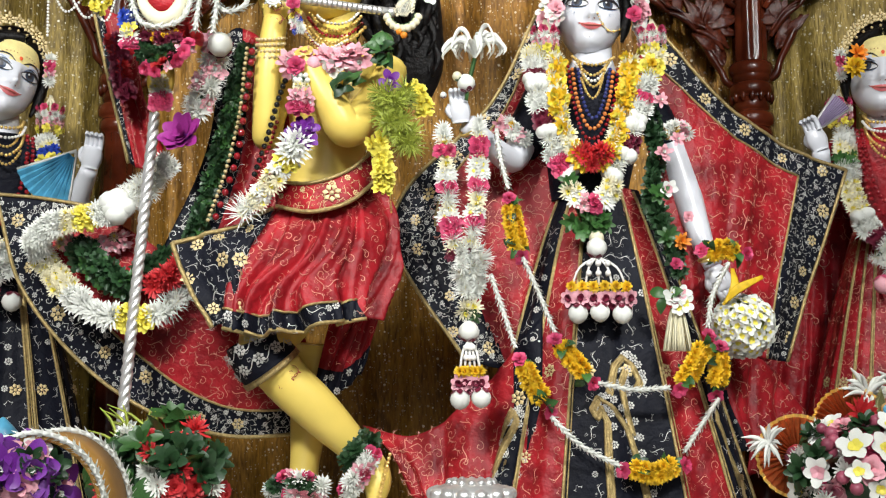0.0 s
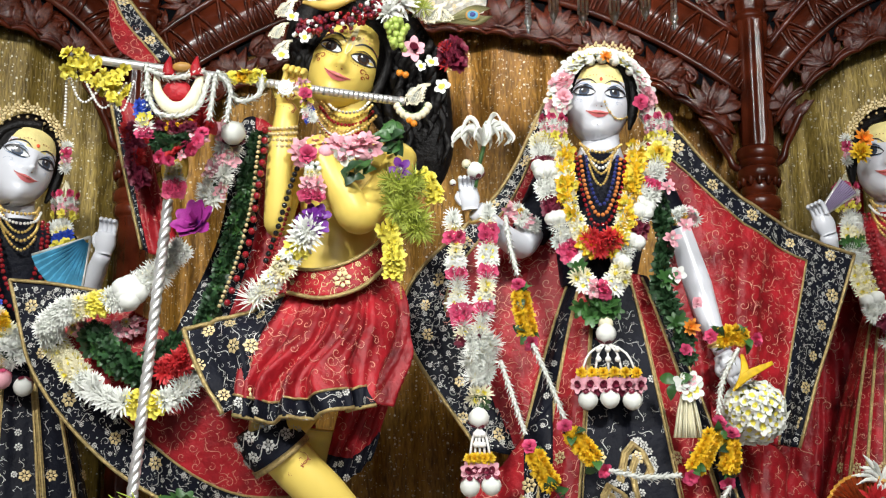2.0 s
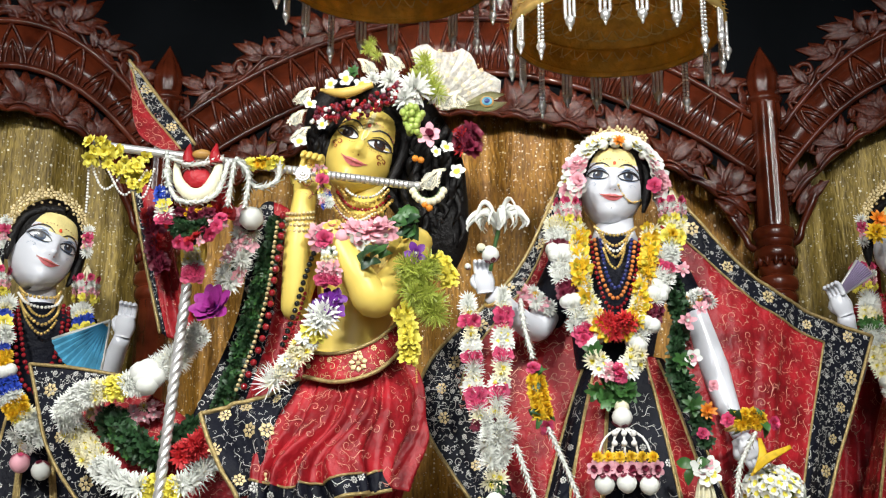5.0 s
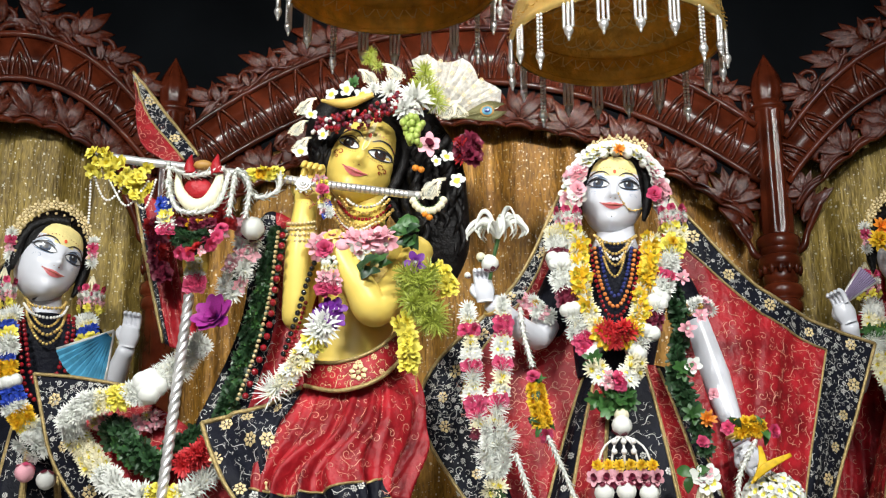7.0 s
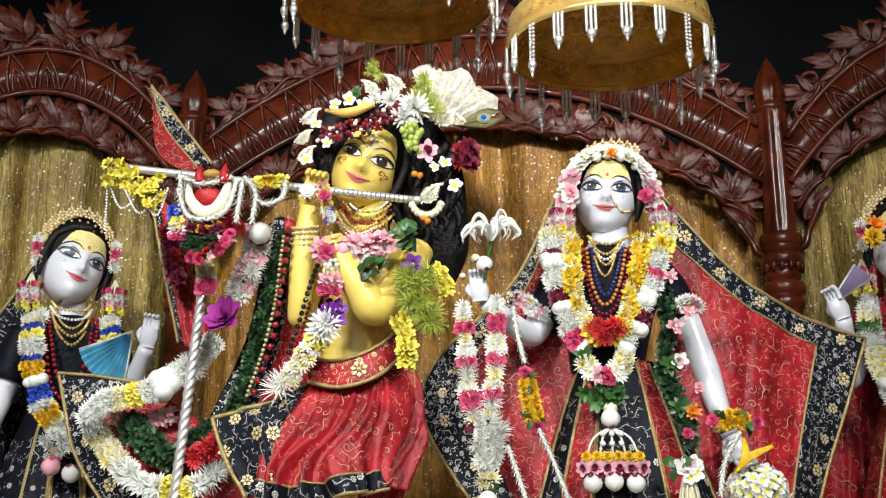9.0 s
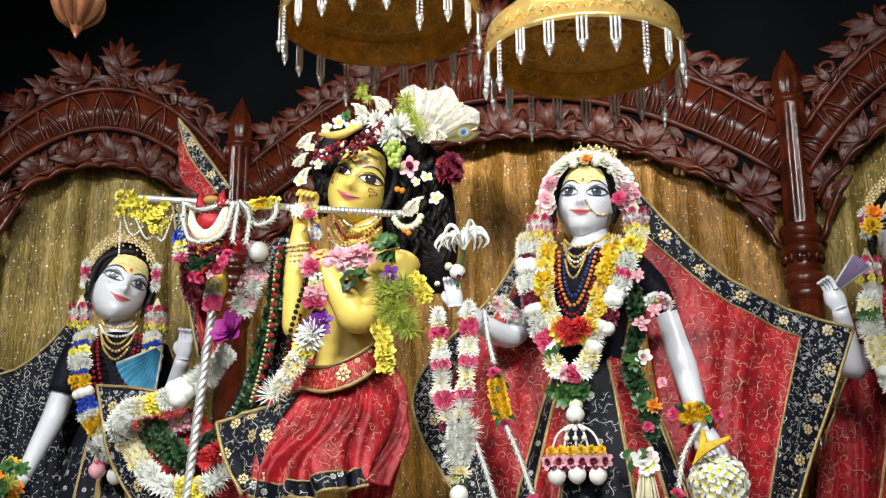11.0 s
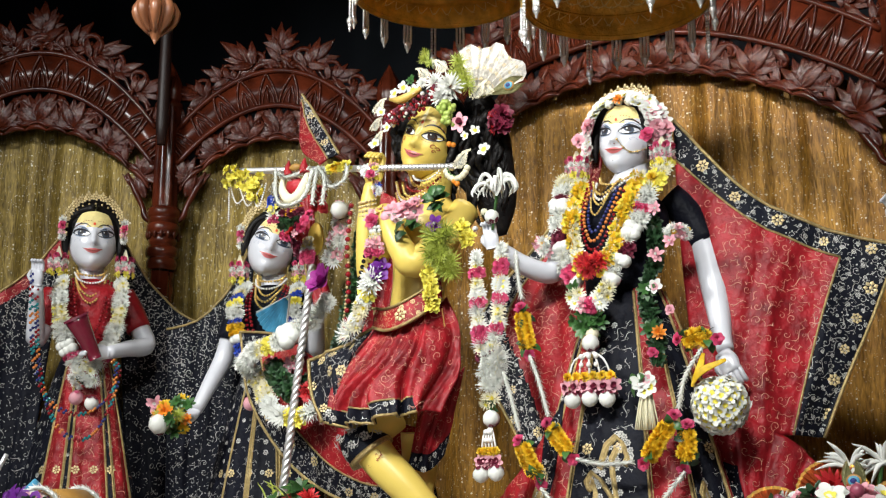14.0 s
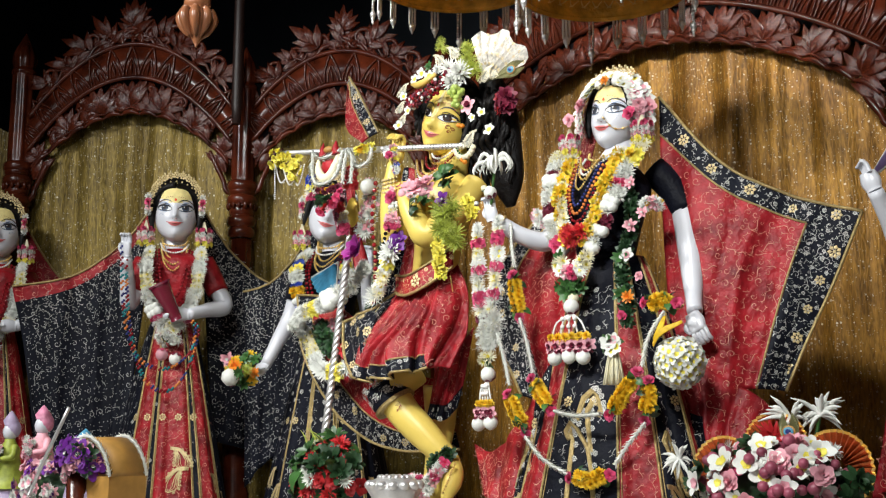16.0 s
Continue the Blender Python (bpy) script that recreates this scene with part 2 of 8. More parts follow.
def box(bm, lo, hi, mi=0):
    v = [bm.verts.new((x, y, z)) for z in (lo[2], hi[2]) for y in (lo[1], hi[1]) for x in (lo[0], hi[0])]
    for q in ((0, 2, 3, 1), (4, 5, 7, 6), (0, 1, 5, 4), (1, 3, 7, 5), (3, 2, 6, 7), (2, 0, 4, 6)):
        bm.faces.new([v[i] for i in q]).material_index = mi
    return bm


def net(rows):
    """A smooth surface over a small net of points: surf(u, v), u along a row, v from row to row."""
    def surf(u, v):
        def along(p, f):
            f = min(max(f, 0), 1) * (len(p) - 1)
            k = min(int(f), len(p) - 2)
            t = f - k
            a, b = p[k], p[k + 1]
            z = p[k - 1] if k else a * 2 - b
            c = p[k + 2] if k + 2 < len(p) else b * 2 - a
            return 0.5 * (2 * a + (b - z) * t + (2 * z - 5 * a + 4 * b - c) * t * t + (3 * a - z - 3 * b + c) * t ** 3)
        return along([along([Vector(q) for q in r], u) for r in rows], v)
    return surf


def folded(surf, amp, count, grow=1.0, lean=0.0):
    """Pleats that run from row to row; grow: 0 even, 1 deeper towards the last row."""
    def out(u, v):
        p = surf(u, v)
        d = (surf(min(u + 0.01, 1), v) - surf(max(u - 0.01, 0), v)).normalized()
        e = (surf(u, min(v + 0.01, 1)) - surf(u, max(v - 0.01, 0))).normalized()
        nrm = d.cross(e)
        w = count * (u + lean * v + 0.035 * math.sin(9 * u + 5 * v) + 0.02 * math.sin(23 * u + 2.0))
        a = amp * ((1 - grow) + grow * v)
        return p + nrm * a * (math.sin(2 * math.pi * w) + 0.45 * math.sin(2 * math.pi * w * 2.3 + 1.3 + 2 * v))
    return out


def cloth(name, parent, surf, nu, nv, mats, pick=None, thick=0.004, label=""):
    bm = bmesh.new()
    g = [[bm.verts.new(surf(i / nu, j / nv)) for i in range(nu + 1)] for j in range(nv + 1)]
    for j in range(nv):
        for i in range(nu):
            f = bm.faces.new((g[j][i], g[j][i + 1], g[j + 1][i + 1], g[j + 1][i]))
            f.material_index = pick((i + 0.5) / nu, (j + 0.5) / nv) if pick else 0
    bmesh.ops.recalc_face_normals(bm, faces=bm.faces)
    ob = part(name, bm, mats, parent, label)
    so = ob.modifiers.new("thickness", "SOLIDIFY")
    so.thickness, so.offset = thick, 0
    return ob


def outward(surf, u, v):
    """Point and normal, turned towards the worshippers' side."""
    p = surf(u, v)
    d = surf(min(u + 0.004, 1), v) - surf(max(u - 0.004, 0), v)
    e = surf(u, min(v + 0.004, 1)) - surf(u, max(v - 0.004, 0))
    nrm = d.cross(e)
    nrm = nrm.normalized() if nrm.length > 1e-12 else Vector((0, -1, 0))
    if nrm.dot(FACE) < 0:
        nrm = -nrm
    d = d.normalized() if d.length > 1e-12 else Vector((1, 0, 0))
    return p, nrm, d


FACE = Vector((0.25, -1, 0.1))


def cord(name, parent, surf, line, r=0.004, mats=None, n=None):
    """A braid sewn along a line of (u, v) on the cloth."""
    pts = []
    for (a, b), (c, d) in zip(line, line[1:]):
        for k in range(14):
            u, v = a + (c - a) * k / 14, b + (d - b) * k / 14
            p, q, _ = outward(surf, u, v)
            pts.append(p + q * 0.004)
    p, q, _ = outward(surf, *line[-1])
    pts.append(p + q * 0.004)
    bm = bmesh.new()
    tube(bm, pts, r, n=len(pts) - 1, seg=5)
    return part(name, bm, mats or CORD, parent)


def ribbon(bm, o, x, y, nrm, pts, w, mi):
    """A flat raised thread through plane points pts, w wide at its middle."""
    prev = None
    m = len(pts)
    for i, (a, b) in enumerate(pts):
        c = o + x * a + y * b
        p0, p1 = pts[max(i - 1, 0)], pts[min(i + 1, m - 1)]
        t = (x * (p1[0] - p0[0]) + y * (p1[1] - p0[1]))
        s = nrm.cross(t).normalized() if t.length > 1e-9 else x
        h = w * (0.35 + 0.65 * math.sin(math.pi * (i + 0.5) / m))
        row = (bm.verts.new(c + s * h), bm.verts.new(c + nrm * h * 0.7), bm.verts.new(c - s * h))
        if prev:
            for k in (0, 1):
                bm.faces.new((prev[k], prev[k + 1], row[k + 1], row[k])).material_index = mi
        prev = row


def motif(bm, o, x, y, nrm, kind, size, mi):
    if kind == "curl":
        for s in (1, -1):
            ribbon(bm, o, x, y, nrm, [(s * size * (0.55 - 0.5 * math.exp(-a * 0.35) * math.cos(a)), size * (0.9 * (a / 6) - 0.5 + 0.5 * math.exp(-a * 0.35) * math.sin(a))) for a in [k * 0.65 for k in range(10)]], size * 0.044, mi)
    elif kind == "spiral":
        ribbon(bm, o, x, y, nrm, [(size * 0.13 * a * math.cos(a) / 1.6, size * 0.13 * a * math.sin(a) / 1.6) for a in [0.6 + k * 0.62 for k in range(13)]], size * 0.044, mi)
    elif kind == "vine":
        ribbon(bm, o, x, y, nrm, [(size * 0.35 * math.sin(k * 0.62), size * (k / 9 - 0.5) * 2) for k in range(10)], size * 0.044, mi)
        for k, s in ((2, 1), (5, -1), (7, 1)):
            motif(bm, o + x * s * size * 0.35 + y * size * (k / 9 - 0.5) * 2, x * s, y, nrm, "spiral", size * 0.42, mi)
    elif kind == "flower":
        for k in range(7):
            a = 2 * math.pi * k / 7
            e = x * math.cos(a) + y * math.sin(a)
            s = nrm.cross(e)
            q = [o + e * size * 0.16, o + e * size * 0.38 + s * size * 0.17, o + e * size * 0.56, o + e * size * 0.38 - s * size * 0.17]
            top = bm.verts.new(o + e * size * 0.36 + nrm * size * 0.10)
            vs = [bm.verts.new(p) for p in q]
            for i in range(4):
                bm.faces.new((vs[i], vs[(i + 1) % 4], top)).material_index = mi
        top = bm.verts.new(o + nrm * size * 0.14)
        vs = [bm.verts.new(o + (x * math.cos(a) + y * math.sin(a)) * size * 0.15) for a in [k * math.pi / 3 for k in range(6)]]
        for i in range(6):
            bm.faces.new((vs[i], vs[(i + 1) % 6], top)).material_index = mi
    elif kind == "paisley":
        def side_of(t, s, r):
            wd = 0.60 * r * min(1, math.sqrt(5 * t)) * (1 - t) ** 0.75
            hook = 0.75 * t ** 2.4 + 0.45 * max(0, t - 0.75)
            return (size * (hook + s * wd), size * (-0.55 + 1.55 * (0.5 + (t - 0.5) * (0.75 + 0.25 * r)) - 1.3 * max(0, t - 0.82)))
        for r, w in ((1.0, 0.05), (0.82, 0.022), (0.62, 0.04), (0.34, 0.03)):
            ts = [k / 13 for k in range(14)]
            ribbon(bm, o, x, y, nrm, [side_of(t, -1, r) for t in ts] + [side_of(t, 1, r) for t in ts[::-1]], size * w, mi)
        for k in range(14):
            px, py = side_of(0.03 + 0.85 * (k // 2) / 7, 1 if k % 2 else -1, 1.22)
            motif(bm, o + x * px + y * py, x, y, nrm, "flower", size * 0.17, mi)
    elif kind == "dot":
        top = bm.verts.new(o + nrm * size * 0.1)
        vs = [bm.verts.new(o + (x * math.cos(a) + y * math.sin(a)) * size * 0.16) for a in [k * math.pi / 2.5 for k in range(5)]]
        for i in range(5):
            bm.faces.new((vs[i], vs[(i + 1) % 5], top)).material_index = mi


def embroider(parent, surf, where, seed, mats, label="", lift=0.003):
    """where: rows of (test(u, v), kinds, size, step, material index). Threads sewn all over the parts of the cloth that the test lets through."""
    rnd = random.Random(seed)
    bm = bmesh.new()
    lu = sum((surf((i + 1) / 8, 0.6) - surf(i / 8, 0.6)).length for i in range(8))
    lv = sum((surf(0.6, (i + 1) / 8) - surf(0.6, i / 8)).length for i in range(8))
    for test, kinds, size, step, mi in where:
        nu, nv = max(1, round(lu / step)), max(1, round(lv / step))
        for j in range(nv):
            for i in range(nu):
                u = (i + 0.5 + 0.25 * (j % 2) + rnd.uniform(-0.22, 0.22)) / nu
                v = (j + 0.5 + rnd.uniform(-0.22, 0.22)) / nv
                if not (0.015 < u < 0.985 and 0.015 < v < 0.985) or not test(u, v):
                    continue
                p, q, d = outward(surf, u, v)
                a = rnd.uniform(0, 6.28)
                x = d * math.cos(a) + q.cross(d) * math.sin(a)
                kind = rnd.choice(kinds)
                motif(bm, p + q * lift, x, q.cross(x), q, kind, size * rnd.uniform(0.8, 1.2), mi)
    ob = part("embroidery", bm, mats, parent, label)
    ob["kind"] = "stuff"
    return ob


# ---- the hall ----
def slab(name, lo, hi, m, label="", category=""):
    ob = part(name, box(bmesh.new(), lo, hi), m, smooth=False)
    return tagged(ob, label, category, kind="structure")


slab("floor", (-6, -6, -0.1), (6, 6, 0), STONE, "pale marble hall floor", "floor")
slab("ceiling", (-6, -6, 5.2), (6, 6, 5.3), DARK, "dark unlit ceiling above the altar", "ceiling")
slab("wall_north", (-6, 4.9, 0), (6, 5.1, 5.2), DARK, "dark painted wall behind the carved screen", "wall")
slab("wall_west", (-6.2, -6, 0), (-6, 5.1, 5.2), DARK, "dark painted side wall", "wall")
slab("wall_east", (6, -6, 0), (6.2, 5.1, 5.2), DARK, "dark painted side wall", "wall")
slab("wall_south", (-6, -6.2, 0), (6, -6, 5.2), PLASTER, "plain plastered wall of the hall", "wall")
slab("altar_platform", (-4.4, 1.35, 0), (4.4, 4.85, 1.02), STONE, "raised marble altar platform", "altar")

# ---- carved screen ----
COLS = [(-3.16, 2.87), (-2.07, 3.51), (-1.17, 4.05), (1.12, 4.05), (2.22, 3.72)]


def column(x, y, top):
    c = thing("carved_column", (x, y, 1.02), "polished dark red carved wooden column with a bud finial", "column", "columns of the screen", "structure")
    d = top - 3.43
    prof = [(0.075, 0.0), (0.075, 0.12), (0.062, 0.16), (0.060, 0.6), (0.062, 1.40)]
    part("base_shaft", lathe(bmesh.new(), (x, y, 1.02), prof, 40, flutes=10, depth=0.10, flute_range=(0.2, 1.5)), WOOD, c)
    for k, (z, r) in enumerate([(1.42, 0.072), (1.475, 0.078), (1.53, 0.066), (1.585, 0.080), (1.635, 0.072), (1.66, 0.080)]):
        z += d
        part("ring_moulding", lathe(bmesh.new(), (x, y, 1.02), [(r - 0.016, z - 0.03), (r - 0.003, z - 0.022), (r, z - 0.008), (r, z + 0.008), (r - 0.004, z + 0.02), (r - 0.016, z + 0.028)], 32), WOOD, c)
    bm = bmesh.new()
    for k in range(14):
        a = 2 * math.pi * k / 14
        ball(bm, (x + 0.071 * math.cos(a), y + 0.071 * math.sin(a), 1.02 + 1.555 + d), (0.011, 0.011, 0.022), u=6, v=5)
    part("leaf_band", bm, WOOD, c)
    part("shaft", lathe(bmesh.new(), (x, y, 1.02), [(0.058, 1.40 + d), (0.060, 1.67 + d), (0.063, 1.72 + d), (0.061, 1.9 + d), (0.060, 2.17 + d), (0.056, 2.2 + d)], 48, flutes=8, depth=0.16, flute_range=(1.70 + d, 2.18 + d)), WOOD, c)
    part("finial", lathe(bmesh.new(), (x, y, 1.02 + d), [(0.05, 2.17), (0.066, 2.18), (0.068, 2.195), (0.054, 2.205), (0.060, 2.22), (0.066, 2.25), (0.063, 2.285), (0.050, 2.325), (0.030, 2.362), (0.012, 2.395), (0.002, 2.415)], 40, flutes=10, depth=0.12, flute_range=(2.215, 2.37)), WOOD, c)
    return c


for i, (x, y) in enumerate(COLS):
    column(x, y, (3.60, 3.45, 3.43, 3.40, 3.40)[i])


def fat_leaf(name):
    """Solid carved leaf, unit length along +z: cupped sides, a raised rib and a thick edge."""
    bm = bmesh.new()
    prev = None
    for k in range(11):
        t = k / 10
        w = 0.20 * math.sin(math.pi * t ** 0.75) * (1.0 - 0.35 * t) + 0.004
        bend = 0.10 * math.sin(math.pi * t)
        row = [bm.verts.new(q) for q in ((-w, 0.10, t), (-w, -0.04 - bend, t), (-w * 0.55, 0.03 - bend, t), (0, -0.09 - bend, t), (w * 0.55, 0.03 - bend, t), (w, -0.04 - bend, t), (w, 0.10, t))]
        if prev:
            for q in range(7):
                bm.faces.new((prev[q], prev[(q + 1) % 7], row[(q + 1) % 7], row[q]))
        prev = row
    bmesh.ops.recalc_face_normals(bm, faces=bm.faces)
    return to_mesh(name, bm, WOOD)


def lancet_mesh(name):
    """Carved pointed lancet of the band, unit height: two nested ridges round a raised rib."""
    bm = bmesh.new()
    for scale, r in ((1.0, 0.075), (0.62, 0.055)):
        right = [(0.5 * scale * (1 - t ** 1.9), 0, t * scale) for t in [k / 8 for k in range(9)]]
        tube(bm, right + [(-x, y, z) for x, y, z in right[-2::-1]], r, n=28, seg=5, cap=False)
    tube(bm, [(0, 0, 0.03), (0, -0.03, 0.28), (0, 0, 0.54)], [0.05, 0.09, 0.02], n=6, seg=6)
    return to_mesh(name, bm, WOOD)


LANCET = lancet_mesh("carved_lancet")
LEAF_FAT = fat_leaf("carved_leaf_fat")


def curl_mesh():
    bm = bmesh.new()
    pts = [(0.5 * math.exp(-0.24 * a) * math.cos(a) - 0.5, 0, 0.5 * math.exp(-0.24 * a) * math.sin(a)) for a in [k * 0.6 for k in range(14)]]
    tube(bm, pts, [0.11, 0.085, 0.05], n=26, seg=7)
    return to_mesh("carved_curl", bm, WOOD)


CURL = curl_mesh()


def arch(ia, ib, zo, zi, zs, k, ks, height, seed, end):
    """A carved arch between two columns: petal band, openwork leaves above, openwork and scallops below."""
    (ax, ay), (bx, by) = COLS[ia], COLS[ib]
    mid = Vector(((ax + bx) / 2, (ay + by) / 2, 0))
    d = Vector((bx - ax, by - ay, 0))
    w = d.length / 2 - 0.055
    d.normalize()
    back = Vector((-d.y, d.x, 0))
    rnd = random.Random(seed)
    c = thing("carved_arch", (mid.x, mid.y, zs), "dark red carved wooden arch with lotus petals and leaf openwork", "arch", "arches of the screen", "structure")
    frame_m = Matrix(((d.x, back.x, 0, mid.x), (d.y, back.y, 0, mid.y), (0, 0, 1, 0), (0, 0, 0, 1)))

    def at(s, z, y=0.0):
        return frame_m @ Vector((s, y, z))

    def out(s):
        return zo - k * s * s

    def inn(s):
        return zi - k * s * s

    def low(s):
        return zs - ks * s * s

    # band
    bm = bmesh.new()
    n = 48
    rows = []
    for i in range(n + 1):
        s = -w + 2 * w * i / n
        rows.append([bm.verts.new(at(s, z, y)) for z, y in ((out(s), -0.02), (out(s), 0.03), (inn(s), 0.03), (inn(s), -0.02))])
    for a, b in zip(rows, rows[1:]):
        for q in range(4):
            bm.faces.new((a[q], a[(q + 1) % 4], b[(q + 1) % 4], b[q]))
    bmesh.ops.recalc_face_normals(bm, faces=bm.faces)
    part("band", bm, WOOD, c)
    for name, f, r in (("upper_rim", out, 0.013), ("lower_rim", inn, 0.013)):
        part(name, tube(bmesh.new(), [at(-w + 2 * w * i / 24, f(-w + 2 * w * i / 24), -0.022) for i in range(25)], r, n=48, seg=6), WOOD, c)
    hb = zo - zi
    count = max(10, round(2 * w * 1.1 / 0.10))
    for i in range(count):
        s = -w + 2 * w * (i + 0.5) / count
        tilt = math.atan(-2 * k * s)
        sc = hb * 0.86
        ob = new("lotus_petal", LANCET)
        m = frame_m @ Matrix.Translation((s, -0.022, inn(s) + 0.012)) @ Matrix.Rotation(-tilt, 4, "Y") @ Matrix.Diagonal((0.088, sc * 0.7, sc, 1))
        ob.matrix_basis = m
        adopt(ob, c)

    def leaf(s, z, ang, size, name="carved_leaf"):
        ob = new(name, LEAF_FAT)
        ob.matrix_basis = frame_m @ Matrix.Translation((s, rnd.uniform(-0.012, 0.012), z)) @ Matrix.Rotation(ang, 4, "Y") @ Matrix.Rotation(rnd.uniform(-0.25, 0.25), 4, "Z") @ Matrix.Diagonal((size, size, size, 1))
        adopt(ob, c)

    def curl(s, z, ang, size, flip):
        ob = new("carved_scroll", CURL)
        ob.matrix_basis = frame_m @ Matrix.Translation((s, 0, z)) @ Matrix.Rotation(ang, 4, "Y") @ Matrix.Diagonal((size * flip, size, size, 1))
        adopt(ob, c)

    # openwork above: leaning sprays and scrolls, higher towards the crown
    m = round(2 * w / 0.115)
    for i in range(m + 1):
        s = -w * 0.97 + 2 * w * 0.97 * i / m
        h = height * (0.80 + 0.35 * (1 - abs(s) / w)) * (1.0 if i % 2 else 0.85)
        slope = math.atan(-2 * k * s)
        lean = 0.95 * (1 if s > 0 else -1) * min(1, abs(s) / w * 3) - slope * 0.6
        zb = out(s) + h * 0.16
        for a, far, sz in ((-1.35, 0.05, 0.56), (-0.9, 0.12, 0.60), (-0.45, 0.26, 0.62), (0.0, 0.34, 0.74), (0.45, 0.26, 0.62), (0.9, 0.12, 0.58), (1.4, 0.02, 0.54)):
            ang = lean + a + rnd.uniform(-0.12, 0.12)
            leaf(s + h * far * math.sin(lean), zb + h * far * math.cos(lean), ang, h * sz * rnd.uniform(0.9, 1.1))
        curl(s + 0.05, zb + h * 0.12, lean - 0.4, h * 0.72, 1)
        curl(s - 0.05, zb + h * 0.10, lean + 0.5, h * 0.60, -1)
    for sgn in (1, -1):
        part("stem", tube(bmesh.new(), [at(sgn * w * q / 20, out(w * q / 20) + height * (0.22 + 0.10 * math.sin(q * 1.9)), 0) for q in range(21)], 0.010, n=60, seg=6), WOOD, c)
    for a in (-1.2, -0.8, -0.4, 0, 0.4, 0.8, 1.2):
        leaf(0, zo + height * 0.62, a, height * (0.75 - 0.2 * abs(a)), name="crown_leaf")

    # openwork below
    m = max(6, 2 * round(2 * w / 0.215 / 2))
    for i in range(m + 1):
        s = -w * 0.9 + 1.8 * w * i / m
        g = inn(s) - low(s)
        zc = low(s) + g * 0.42
        sl = math.atan(-2 * k * s)
        sz = min(g, 0.19) * 0.9
        for a in (-1.75, -1.2, -0.75, -0.37, 0.0, 0.37, 0.75, 1.2, 1.75):
            leaf(s, zc - sz * 0.22, -sl + a, sz * (0.92 - 0.12 * abs(a)))
        curl(s + 0.02, zc - sz * 0.25, -sl + 1.9, sz * 0.5, 1)
        curl(s - 0.02, zc - sz * 0.25, -sl - 1.9, sz * 0.5, -1)
        s2 = s + 0.9 * w / m
        if i < m:
            g2 = inn(s2) - low(s2)
            curl(s2 + 0.03, low(s2) + g2 * 0.5, 0.3, g2 * 0.6, 1)
            curl(s2 - 0.03, low(s2) + g2 * 0.5, -0.3, g2 * 0.6, -1)
            leaf(s2, low(s2) + 0.015, 0, g2 * 0.62)
            leaf(s2, inn(s2) - 0.01, math.pi - 0.65, g2 * 0.5)
            leaf(s2, inn(s2) - 0.01, math.pi + 0.65, g2 * 0.5)
    # scalloped lower edge
    m = max(7, round(2 * w / 0.105))
    for i in range(m):
        s0, s1 = -w * 0.96 + 1.92 * w * i / m, -w * 0.96 + 1.92 * w * (i + 1) / m
        pts = [at(s0 + (s1 - s0) * q / 6, low(s0 + (s1 - s0) * q / 6) + 0.016 * math.sin(math.pi * q / 6), -0.012) for q in range(7)]
        part("scallop", tube(bmesh.new(), pts, [0.006, 0.014, 0.006], n=10, seg=6), WOOD, c)
        pts = [p + Vector((0, 0, 0.022)) for p in pts]
        part("scallop_lining", tube(bmesh.new(), pts, 0.006, n=10, seg=5), WOOD, c)
    # brackets that run down the columns
    for sgn in (1, -1):
        z0 = low(w)
        part("bracket", tube(bmesh.new(), [at(sgn * (w - 0.13), z0 + 0.10, 0), at(sgn * (w - 0.09), z0 + 0.02, 0), at(sgn * (w - 0.05), z0 - end * 0.45, 0), at(sgn * (w - 0.035), z0 - end * 0.8, 0), at(sgn * (w + 0.0), z0 - end, 0)], [0.008, 0.016, 0.013, 0.015, 0.01], n=24, seg=7), WOOD, c)
        leaf(sgn * (w - 0.04), z0 - 0.02, sgn * -0.4, 0.13)
        leaf(sgn * (w - 0.07), z0 + 0.03, sgn * -0.9, 0.11)


arch(2, 3, 3.53, 3.305, 3.13, 0.355, 0.37, 0.19, 1, 0.10)
arch(1, 2, 3.40, 3.225, 3.055, 1.30, 1.15, 0.19, 2, 0.14)
arch(0, 1, 3.50, 3.315, 3.115, 1.15, 0.95, 0.20, 3, 0.14)
arch(3, 4, 3.40, 3.225, 3.055, 1.30, 1.15, 0.19, 4, 0.14)


def curtain(a, b, top, m, label, seed, hump):
    """A gathered curtain that hangs between two columns."""
    rnd = random.Random(seed)
    a, b = Vector((*a, 0)), Vector((*b, 0))
    d = b - a
    back = Vector((-d.y, d.x, 0)).normalized()
    ph = [rnd.uniform(0, 6) for _ in range(4)]
    w = d.length
    nu, nv = round(w * 110), 10
    bm = bmesh.new()
    g = []
    for j in range(nv + 1):
        z = 1.02 + (top - 1.02) * j / nv
        row = []
        for i in range(nu + 1):
            s = i / nu * w
            y = 0.014 * math.sin(s * 27 + ph[0] + 1.6 * math.sin(s * 5 + ph[1]) + 0.25 * math.sin(z * 2.2 + s * 3)) + 0.004 * math.sin(s * 58 + ph[2] + 2.2 * math.sin(s * 7) + 0.5 * math.sin(z * 3)) + 0.02 * math.sin(s * 6 + ph[3]) + 0.004 * math.sin(s * 40 + z * 5)
            p = a + d * (i / nu) + back * (0.08 + y)
            row.append(bm.verts.new((p.x, p.y, z - hump * (2 * i / nu - 1) ** 2 * j / nv)))
        g.append(row)
    for j in range(nv):
        for i in range(nu):
            bm.faces.new((g[j][i], g[j][i + 1], g[j + 1][i + 1], g[j + 1][i]))
    return tagged(part("curtain", bm, m), label, "curtain", "curtains of the screen")


